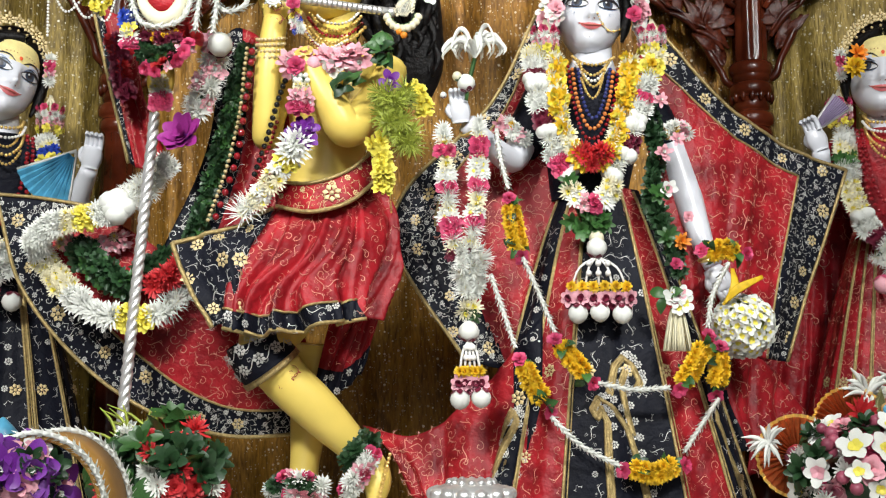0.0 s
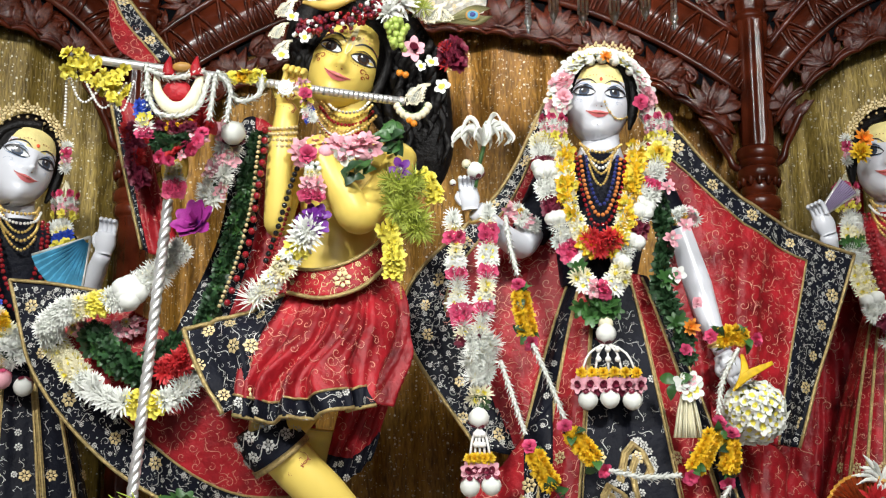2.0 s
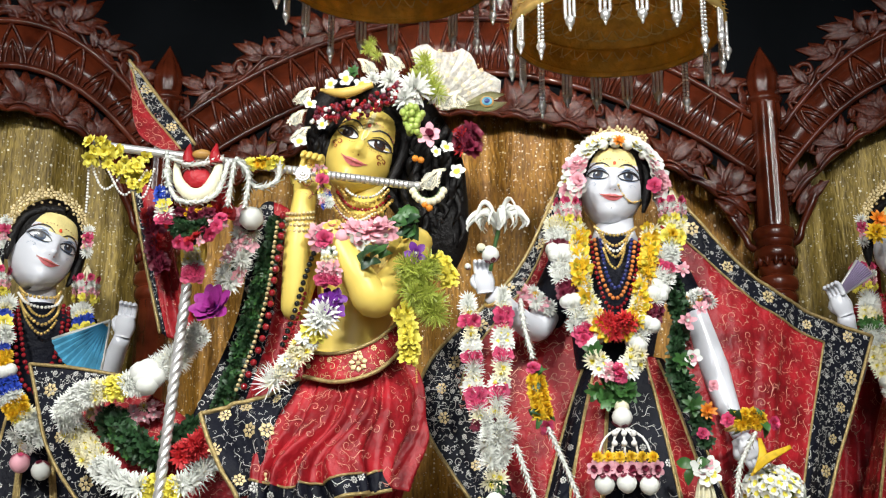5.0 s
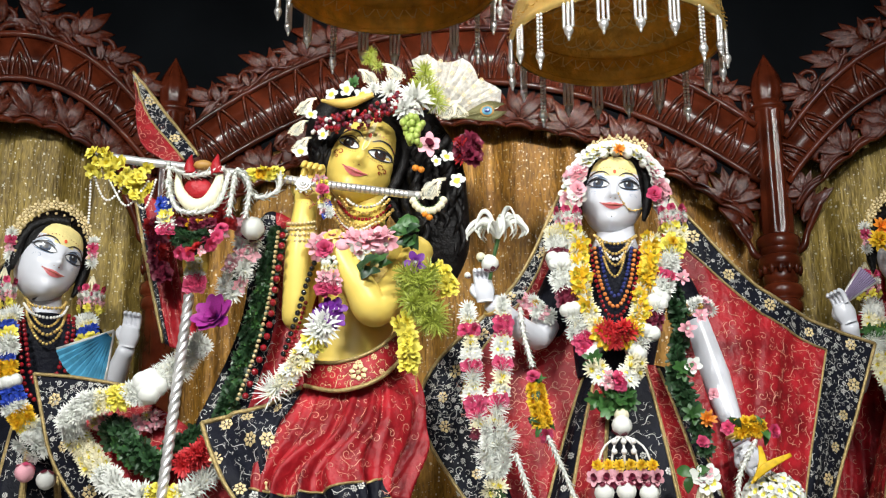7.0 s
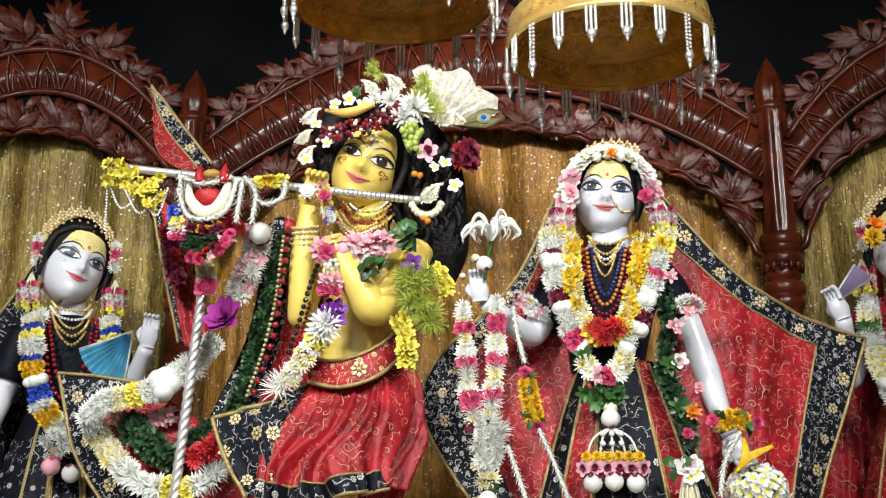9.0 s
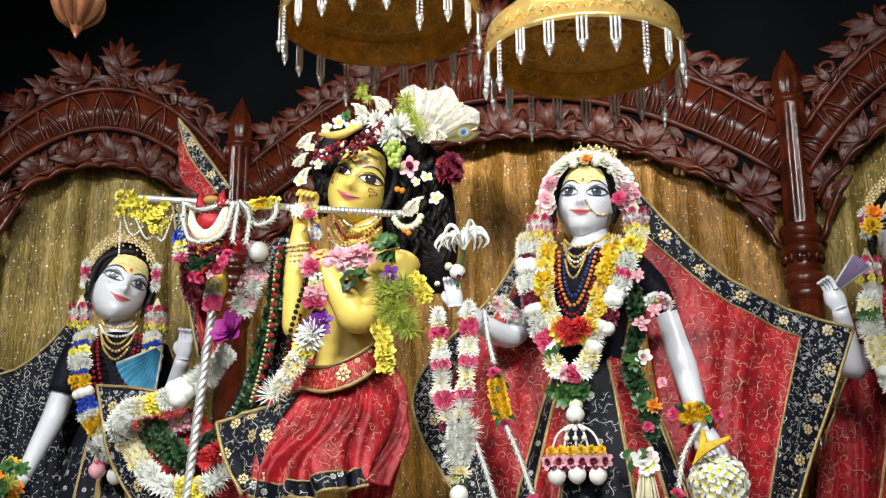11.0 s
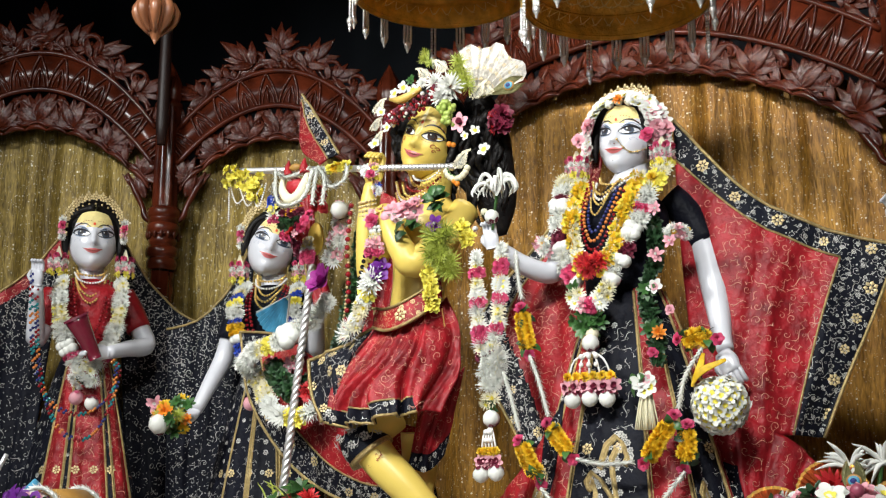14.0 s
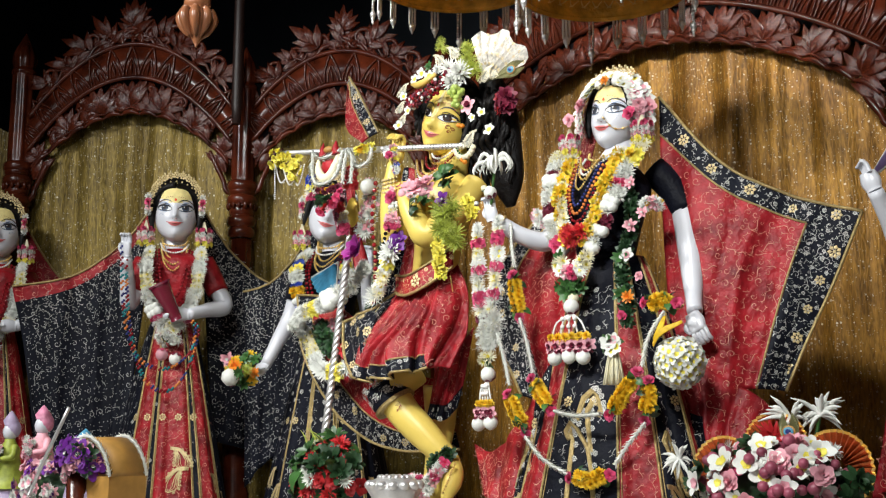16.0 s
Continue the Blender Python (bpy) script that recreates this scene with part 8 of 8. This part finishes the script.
# -- attendants --
def attend(w, a_s, garl, seed, ears=True, tiara=True, label_g="white flower garland round the neck", necklaces=(BEAD_RED, GOLD_BRIGHT), drop=True):
    rnd = random.Random(seed)
    c = thing("tiara", w(0, -0.02, 0.32), "gold filigree tiara with pearls over the forehead", "tiara", "tiaras")
    bm = bmesh.new()
    for k in range(15):
        t = radians(-5 + 190 * k / 14)
        p = w(math.cos(t) * 0.122, -0.075, 0.195 + math.sin(t) * 0.155)
        q = (w(0, -1, 0) - w(0, 0, 0)).normalized()
        motif(bm, p, q.cross(Vector((0, 0, 1))).normalized(), Vector((0, 0, 1)), q, "flower", 0.034, 0)
        ball(bm, p + Vector((0, 0, 0.018)), (0.005, 0.005, 0.009), u=6, v=5)
        ball(bm, w(math.cos(t) * 0.112, -0.09, 0.19 + math.sin(t) * 0.125), (0.005, 0.005, 0.005), u=6, v=5)
    part("filigree", bm, THREAD_GOLD, c)
    for s in (1, -1):
        for k in range(4):
            m = (W, RD, PK, W)[k]
            put(m[1], m[0], c, w(s * 0.125, -0.075, 0.24 - 0.024 * k), 0.022, rnd=rnd)
        ear_tassel(w(s * 0.135, -0.05, 0.13), 0.11, EAR, seed + 3 + s, r=0.034)
    for j, (pts, m, r) in enumerate((
            ([(-0.085, -0.06, -0.01), (-0.075, -0.15, -0.12), (-0.05, -0.155, -0.25), (0.0, -0.16, -0.30), (0.05, -0.155, -0.25), (0.075, -0.15, -0.12), (0.085, -0.06, -0.01)], necklaces[0], 0.0075),
            ([(-0.07, -0.06, -0.01), (-0.058, -0.155, -0.12), (-0.035, -0.16, -0.22), (0.0, -0.165, -0.26), (0.035, -0.16, -0.22), (0.058, -0.155, -0.12), (0.07, -0.06, -0.01)], necklaces[0], 0.0075),
            ([(-0.06, -0.05, 0.0), (-0.04, -0.13, -0.08), (0.0, -0.15, -0.12), (0.04, -0.13, -0.08), (0.06, -0.05, 0.0)], necklaces[1], 0.005),
            ([(-0.055, -0.05, 0.02), (-0.03, -0.10, -0.04), (0.0, -0.12, -0.06), (0.03, -0.10, -0.04), (0.055, -0.05, 0.02)], necklaces[1], 0.005),
            ([(-0.062, -0.02, 0.045), (-0.045, -0.07, 0.015), (0.0, -0.09, 0.005), (0.045, -0.07, 0.015), (0.062, -0.02, 0.045)], necklaces[1], 0.0055),
            ([(-0.066, -0.03, 0.025), (-0.045, -0.09, -0.015), (0.0, -0.11, -0.03), (0.045, -0.09, -0.015), (0.066, -0.03, 0.025)], PEARL, 0.005),
            ([(-0.06, -0.05, -0.01), (-0.04, -0.125, -0.06), (0.0, -0.14, -0.09), (0.04, -0.125, -0.06), (0.06, -0.05, -0.01)], necklaces[1], 0.0055))):
        beads("dark red bead necklace on the blouse" if j < 2 else "fine gold necklace at the throat", [w(*p) for p in pts], m, r)
    for s in (1, -1):
        banded(label_g, [w(s * 0.115, -0.06, -0.02), w(s * 0.12, -0.155, -0.10), w(s * 0.105, -0.165, -0.22), w(s * 0.06, -0.175, -0.34), w(0.0, -0.18, -0.40)], garl, 0.044, 0.021, seed + 10 + s, across=4)
    if drop:
        cc = thing("bud_drop", w(0, -0.19, -0.5), "two hanging white lotus buds under the garland", "bud")
        for s in (1, -1):
            put("white_bud", BUD_WHITE if s > 0 else BUD_PINK, cc, w(s * 0.03, -0.20, -0.52 - 0.01 * s), 0.030, (0, -0.2, -1), rnd=rnd)
        garland("white fringe knot below the garland", [w(-0.04, -0.19, -0.42), w(0.0, -0.19, -0.45), w(0.04, -0.19, -0.42)], [SP, W], 0.04, 0.022, seed + 20)


attend(W_L, 0.1, [W, CR, BL, LM, W, BL, MG, BW, BL, W, MG, CR, W], 300, label_g="garland of white, yellow and blue blossoms")
attend(W_LL, 0.1, [W, CR, SP, W, CR, CR, SP, W, BW, RD, SP, CR], 320, label_g="cream and white fringed flower garland")
attend(W_RR, 0.1, [SP, W, CR, TF, SP, CR, CR, BW, W, MR, SP], 340, label_g="cream and white fringed flower garland")
attend(W_FAR, 0.1, [W, CR, SP, W, CR, SP], 360, label_g="cream and white fringed flower garland")
# folding fans


def folding_fan(name, root, tip, spread_deg, ln, m, label):
    root, tip = Vector(root), Vector(tip)
    c = thing(name, root, label, "fan")
    d = (tip - root).normalized()
    s = d.cross(Vector((0, 1, 0))).normalized()
    bm = bmesh.new()
    prev = None
    for k in range(19):
        a = radians(-spread_deg / 2 + spread_deg * k / 18)
        e = d * math.cos(a) + s * math.sin(a)
        row = [bm.verts.new(root + e * r + Vector((0, -0.010 * (k % 2), 0))) for r in (0.02, ln)]
        if prev:
            bm.faces.new((prev[0], prev[1], row[1], row[0]))
        prev = row
    ob = part("pleats", bm, m, c, smooth=False)
    so = ob.modifiers.new("thickness", "SOLIDIFY")
    so.thickness = 0.003
    for k in (0, 18):
        a = radians(-spread_deg / 2 + spread_deg * k / 18)
        part("guard_stick", tube(bmesh.new(), [root, root + (d * math.cos(a) + s * math.sin(a)) * ln], 0.005, n=3, seg=6), THREAD_SILVER, c)


folding_fan("folding_fan", (-1.045, 3.200, 2.175), (-1.135, 3.200, 2.065), 66, 0.175, BLUE, "pleated sky blue satin folding fan, half open")
folding_fan("folding_fan", (1.138, 3.520, 2.283), (1.259, 3.520, 2.401), 22, 0.17, LILAC, "pale lilac folding fan held nearly closed")
tagged(put("marigold", MARIGOLD, None, (1.297, 3.500, 2.509), 0.036), "orange marigold beside the attendant's hair", "marigold")
tagged(put("marigold", ORANGE_FL, None, (1.308, 3.500, 2.551), 0.034), "orange marigold beside the attendant's hair", "marigold")
# cup, bead loops and posy of the red clad attendant
cup = thing("red_cup", W_LL(0.0, -0.26, -0.30), "tapered dark red cup with a glossy rim", "cup")
p0, p1 = W_LL(0.035, -0.25, -0.36), W_LL(-0.05, -0.27, -0.20)
part("body", tube(bmesh.new(), [p0, p0.lerp(p1, 0.5), p1], [0.026, 0.036, 0.050], n=8, seg=18), mat("maroon_lacquer", (0.17, 0.012, 0.03), 0.25, var=0.2, coat=0.5), cup)
part("rim", tube(bmesh.new(), [p1 - (p1 - p0).normalized() * 0.006, p1 + (p1 - p0).normalized() * 0.003], [0.053, 0.053], n=2, seg=18), F_MAROON, cup)
multi = [BEAD_BLUE, BEAD_RED, mat("teal_bead", (0.02, 0.20, 0.22), 0.2), BEAD_ORANGE]
for j, pts in enumerate(([(-0.21, -0.17, -0.02), (-0.20, -0.17, -0.2), (-0.17, -0.19, -0.42), (-0.1, -0.26, -0.62), (0.0, -0.28, -0.68), (0.08, -0.26, -0.60), (0.13, -0.24, -0.42), (0.10, -0.24, -0.36)], [(-0.23, -0.17, -0.02), (-0.22, -0.17, -0.2), (-0.19, -0.19, -0.40), (-0.12, -0.25, -0.54), (0.0, -0.28, -0.58), (0.1, -0.26, -0.50), (0.12, -0.24, -0.38)])):
    c = thing("bead_rope", W_LL(*pts[4]), "long rope of blue, red and teal beads", "beads")
    line = along([W_LL(*p) for p in pts], 0.016)
    for q in range(4):
        bm = bmesh.new()
        for i, p in enumerate(line):
            if (i // 2) % 4 == q:
                for s in (-1, 1):
                    ball(bm, p + Vector((0.006 * s, 0, 0.004 * s)), (0.0065, 0.0065, 0.0065), u=7, v=5)
        part("bead_strand", bm, multi[q], c)["kind"] = "stuff"
posy = thing("small_posy", (-1.582, 3.120, 1.698), "small posy of orange, yellow and white blossoms with leaves", "posy")
rnd = random.Random(380)
for k in range(24):
    p = Vector((-1.571, 3.120, 1.711)) + Vector((rnd.uniform(-0.07, 0.07), rnd.uniform(-0.06, 0.04), rnd.uniform(-0.07, 0.07)))
    m = rnd.choice((ORANGE_FL, MARIGOLD, TUFT, PINKISH, FERN, TUFT))
    put("blossom", m, posy, p, rnd.uniform(0.026, 0.04), (0.5, -1, rnd.uniform(-0.5, 0.8)), rnd=rnd)
put("white_rose", BUD_WHITE, posy, (-1.576, 3.060, 1.689), 0.042, (0.5, -1, 0.1))

# -- offerings in front --


def bouquet(name, label, centre, radii, mix, n, seed, way=None):
    rnd = random.Random(seed)
    c = thing(name, Vector(centre) - Vector((0, 0, radii[2])), label, "bouquet")
    bag = [m for m in mix for _ in range(m[3])]
    core = [Vector(centre) + Vector((0, radii[1] * 0.2, -radii[2] * 0.2))]
    part("foliage_core", ball(bmesh.new(), core[0], [r * 0.78 for r in radii], u=16, v=10), LEAF_DARK, c)
    part("vase", lathe(bmesh.new(), (centre[0], centre[1], 1.02), [(0.03, 0.0), (0.035, 0.01), (0.025, 0.04), (0.035, max(0.06, centre[2] - 1.02 - radii[2] * 0.5))], 16), WOOD, c)
    for k in range(n):
        z = rnd.uniform(-0.5, 1)
        a = rnd.uniform(0, 2 * math.pi)
        s = math.sqrt(max(0, 1 - z * z))
        d = Vector((s * math.cos(a), s * math.sin(a), z))
        if d.y > 0.55:
            continue
        m = rnd.choice(bag)
        put(m[1], m[0], c, Vector(centre) + Vector((d.x * radii[0], d.y * radii[1], d.z * radii[2])) * rnd.uniform(0.78, 1.22), m[2] * rnd.uniform(0.8, 1.2), d + TO_HALL * 0.6, rnd=rnd)
    return c


rb = bouquet("red_bouquet", "bouquet of red blossoms with long green leaves", (-0.680, 2.800, 1.283), (0.13, 0.09, 0.12), [(RED_FL, "red_blossom", 0.038, 4), (ROSE_RED, "red_rose", 0.03, 2), (TUFT, "leaf_tuft", 0.05, 3), (TUFT_DARK, "leaf_tuft", 0.05, 3), (MUM, "white_blossom", 0.028, 2), (LEAF_ONE, "leaf", 0.09, 3)], 95, 401)
rnd = random.Random(402)
for k in range(26):
    p = Vector((-0.735, 2.820, 1.349)) + Vector((rnd.uniform(-0.05, 0.06), rnd.uniform(-0.03, 0.03), rnd.uniform(-0.03, 0.02)))
    q = Vector((rnd.uniform(-0.08, 0.08) - 0.02, rnd.uniform(-0.02, 0.04), rnd.uniform(0.06, 0.12)))
    part("grass_blade", tube(bmesh.new(), [p, p + q * 0.6, p + q + Vector((q.x * 0.4, 0, -0.01))], [0.003, 0.004, 0.0008], n=5, seg=4, flat=0.3), LEAF_LIME, rb)
for at, w in (((-0.643, 2.780, 1.364), (0.1, -0.3, 1)), ((-0.605, 2.740, 1.287), (0.5, -0.5, 0.6)), ((-0.683, 2.780, 1.351), (-0.3, -0.3, 1)), ((-0.764, 2.760, 1.286), (-0.6, -0.5, 0.4)), ((-0.680, 2.720, 1.302), (0, -1, 0.3))):
    ob = new("broad_leaf", LEAF_ONE)
    q = Vector(w).to_track_quat("Y", "Z").to_matrix().to_4x4()
    ob.matrix_basis = Matrix.Translation(at) @ q @ Matrix.Diagonal((0.085, 0.10, 0.08, 1))
    adopt(ob, rb)
bouquet("blossom_bouquet", "low bouquet of pink grapes, white frangipani and roses", (1.078, 2.820, 1.302), (0.20, 0.13, 0.11), [(PLUMERIA, "frangipani", 0.040, 4), (MUM, "white_blossom", 0.030, 2), (PLUM, "pink_grape", 1.15, 9), (ROSE_PINK, "pink_rose", 0.034, 2), (ROSE_DEEP, "crimson_rose", 0.03, 1), (TUFT_DARK, "leaf_tuft", 0.04, 3), (PLUM_PINK, "orchid", 0.034, 2)], 190, 403)
RUST = mat("rust_gold_paper", (0.42, 0.10, 0.03), 0.35, 0.4, var=0.4, scale=60)
for at, ln, a0, a1 in (((0.886, 2.900, 1.334), 0.105, 60, 260), ((1.209, 2.920, 1.348), 0.11, -60, 130), ((1.034, 2.930, 1.409), 0.10, 5, 175)):
    c = thing("paper_rosette", at, "pleated rust and gold paper rosette behind the bouquet", "rosette", "paper rosettes")
    bm = bmesh.new()
    prev = None
    o = Vector(at)
    n = 36
    for k in range(n + 1):
        a = radians(a0 + (a1 - a0) * k / n)
        e = Vector((math.cos(a), 0, math.sin(a)))
        row = [bm.verts.new(o + e * r + Vector((0, -0.014 * (k % 2), 0))) for r in (0.03, ln * 0.92, ln)]
        if prev:
            for q, mi in ((0, 0), (1, 1)):
                bm.faces.new((prev[q], prev[q + 1], row[q + 1], row[q])).material_index = mi
        prev = row
    part("pleats", bm, [RUST, GOLD_BRIGHT], c, smooth=False)
tagged(put("red_flower", RED_FL, None, (1.046, 2.880, 1.438), 0.05), "large red blossom on top of the bouquet", "blossom")
plume = thing("white_plume", (1.135, 2.950, 1.410), "white spidery lily plume above the bouquet", "flower")
bm = bmesh.new()
rnd = random.Random(404)
for o in (Vector((1.160, 2.950, 1.497)), Vector((1.081, 2.930, 1.486))):
    for k in range(26):
        a = rnd.uniform(0, 6.28)
        d = Vector((math.cos(a), rnd.uniform(-0.8, 0.4), math.sin(a)))
        ln = rnd.uniform(0.04, 0.085)
        tube(bm, [o, o + d * ln * 0.5 + Vector((0, 0, 0.01)), o + d * ln], [0.005, 0.007, 0.001], n=5, seg=5, flat=0.4)
part("petals", bm, F_WHITE, plume)["kind"] = "stuff"
part("stem", tube(bmesh.new(), [(1.156, 2.950, 1.489), (1.139, 2.940, 1.394), (1.125, 2.920, 1.300)], 0.006, n=6, seg=6), LEAF, plume)
lw = thing("white_plume", (0.795, 2.800, 1.377), "white spidery lily beside the train", "flower")
bm = bmesh.new()
o = Vector((0.787, 2.800, 1.370))
for k in range(24):
    a = rnd.uniform(0, 6.28)
    d = Vector((math.cos(a), rnd.uniform(-0.8, 0.4), math.sin(a)))
    ln = rnd.uniform(0.03, 0.065)
    tube(bm, [o, o + d * ln * 0.5 + Vector((0, 0, 0.008)), o + d * ln], [0.004, 0.006, 0.001], n=5, seg=5, flat=0.4)
part("petals", bm, F_WHITE, lw)["kind"] = "stuff"
peacock_feather((1.112, 2.860, 1.348), (1.104, 2.860, 1.451))
# embossed silver dome
dome = thing("silver_dome", (0.058, 2.360, 1.283), "embossed silver dish with round bosses on its rim", "dish")
dx, dy, dz = (0.058, 2.360, 1.276)
part("dish", lathe(bmesh.new(), (dx, dy, dz - 0.02), [(0.05, -0.25), (0.04, -0.1), (0.06, -0.02), (0.085, 0.02), (0.075, 0.045), (0.04, 0.06), (0.005, 0.065)], 28), SILVER, dome)
part("foot", lathe(bmesh.new(), (dx, dy, 1.02), [(0.07, 0), (0.07, 0.01), (0.05, 0.03), (0.05, max(0.04, dz - 1.02 - 0.2))], 20), SILVER, dome)
for k in range(14):
    a = 2 * math.pi * k / 14
    part("boss", ball(bmesh.new(), (dx + 0.076 * math.cos(a), dy + 0.076 * math.sin(a), dz + 0.014), (0.017, 0.017, 0.015), u=10, v=8), SILVER, dome)
    part("boss", ball(bmesh.new(), (dx + 0.045 * math.cos(a + 0.2), dy + 0.045 * math.sin(a + 0.2), dz + 0.036), (0.009, 0.009, 0.009), u=8, v=6), SILVER, dome)
# small throne with orchids
th = thing("small_throne", (-0.631, 1.730, 1.321), "small ochre throne back edged with white buds", "throne")
o = Vector((-0.603, 1.730, 1.318))
bm = bmesh.new()
prev = None
for k in range(25):
    a = radians(180 * k / 24)
    e = Vector((math.cos(a) * 0.10, 0.10 - 0.10 * math.sin(a) * 0.2, math.sin(a) * 0.115))
    row = [bm.verts.new(o + Vector((e.x, e.y + y, e.z - 0.0))) for y in (-0.10, 0.03)]
    if prev:
        bm.faces.new((prev[0], prev[1], row[1], row[0]))
    prev = row
ob = part("arched_back", bm, OCHRE, th)
so = ob.modifiers.new("thickness", "SOLIDIFY")
so.thickness = 0.008
for y in (-0.10, 0.03):
    jasmine([o + Vector((math.cos(radians(t)) * 0.103, 0.10 + y - 0.02 * math.sin(radians(t)), math.sin(radians(t)) * 0.118)) for t in range(0, 181, 20)], 500 + int(y * 100), parent=th, r=0.010)
part("seat_block", box(bmesh.new(), (o.x - 0.1, o.y, 1.02), (o.x + 0.1, o.y + 0.13, o.z)), OCHRE, th, smooth=False)
bq = bouquet("orchid_bouquet", "bouquet of purple orchids and pink roses", (-0.649, 1.720, 1.367), (0.062, 0.040, 0.055), [(ORCHID, "purple_orchid", 0.038, 3), (ROSE_PINK, "pink_rose", 0.028, 2), (TUFT_DARK, "leaf_tuft", 0.028, 3), (PLUM_PINK, "orchid", 0.022, 1)], 62, 405)


PINK_SILK = mat("pink_silk", (0.62, 0.22, 0.34), 0.45, var=0.3, scale=30, bump=0.4, bscale=80)


# small dressed figures of the altar, seen from the side
def figurine(at, h, m, m2, label, seed):
    rnd = random.Random(seed)
    x, y, z = at
    bm = bmesh.new()
    lathe(bm, (x, y, 1.02), [(0.06, 0), (0.07, 0.01), (0.055, 0.06), (0.05, z - 1.02)], 18, 1)
    lathe(bm, (x, y, z), [(0.060, 0), (0.056, h * 0.2), (0.036, h * 0.45), (0.040, h * 0.55), (0.020, h * 0.66), (0.018, h * 0.70)], 20, 0, 9, 0.12, (0.005, h * 0.4))
    ball(bm, (x, y, z + h * 0.80), (0.026, 0.028, 0.034), mi=2, u=14, v=10)
    ball(bm, (x, y + 0.008, z + h * 0.84), (0.031, 0.031, 0.036), mi=1, u=14, v=10)
    lathe(bm, (x, y, z + h * 0.9), [(0.024, 0), (0.028, h * 0.06), (0.014, h * 0.14), (0.002, h * 0.2)], 12, 1)
    for s in (1, -1):
        tube(bm, [(x + s * 0.034, y, z + h * 0.6), (x + s * 0.055, y - 0.02, z + h * 0.45), (x + s * 0.03, y - 0.05, z + h * 0.42)], [0.013, 0.012, 0.009], n=8, seg=8, mi=0)
    tagged(part("small_figurine", bm, [m, m2, WHITE_SKIN]), label, "figurine", "small dressed figurines")
    garland("tiny pink and white garland on a figurine", [(x - 0.025, y - 0.045, z + h * 0.62), (x, y - 0.06, z + h * 0.35), (x + 0.025, y - 0.045, z + h * 0.62)], [(PINKISH, "pink_blossom", 0.012, 2), (MUM, "white_blossom", 0.012, 2), (ROSE_PINK, "rose", 0.012, 1)], 0.018, 0.012, seed)


figurine((-1.243, 1.950, 1.277), 0.24, F_PINK, PINK_SILK, "small figurine in pink cloth with a pink crown", 411)
figurine((-1.580, 2.020, 1.240), 0.26, LEAF_LIME, LILAC, "small figurine in lime cloth with a lilac crown", 412)
figurine((-0.667, 1.750, 1.238), 0.20, LILAC, BLUE, "small figurine in lilac cloth with a blue hood", 413)
rod = tube(bmesh.new(), [(-1.052, 1.800, 1.246), (-0.954, 1.800, 1.384), (-0.877, 1.820, 1.525)], 0.006, n=6, seg=8)
tagged(part("silver_rod", rod, SILVER), "thin silver rod leaning among the figurines", "rod")
bouquet("pink_bouquet", "low mound of pink and lilac blossoms", (-1.142, 1.930, 1.262), (0.17, 0.08, 0.085), [(PINKISH, "pink_blossom", 0.022, 4), (PLUM_PINK, "orchid", 0.022, 3), (ORCHID, "purple_orchid", 0.018, 2), (MUM, "white_blossom", 0.018, 2), (TUFT, "leaf_tuft", 0.02, 1)], 150, 414)
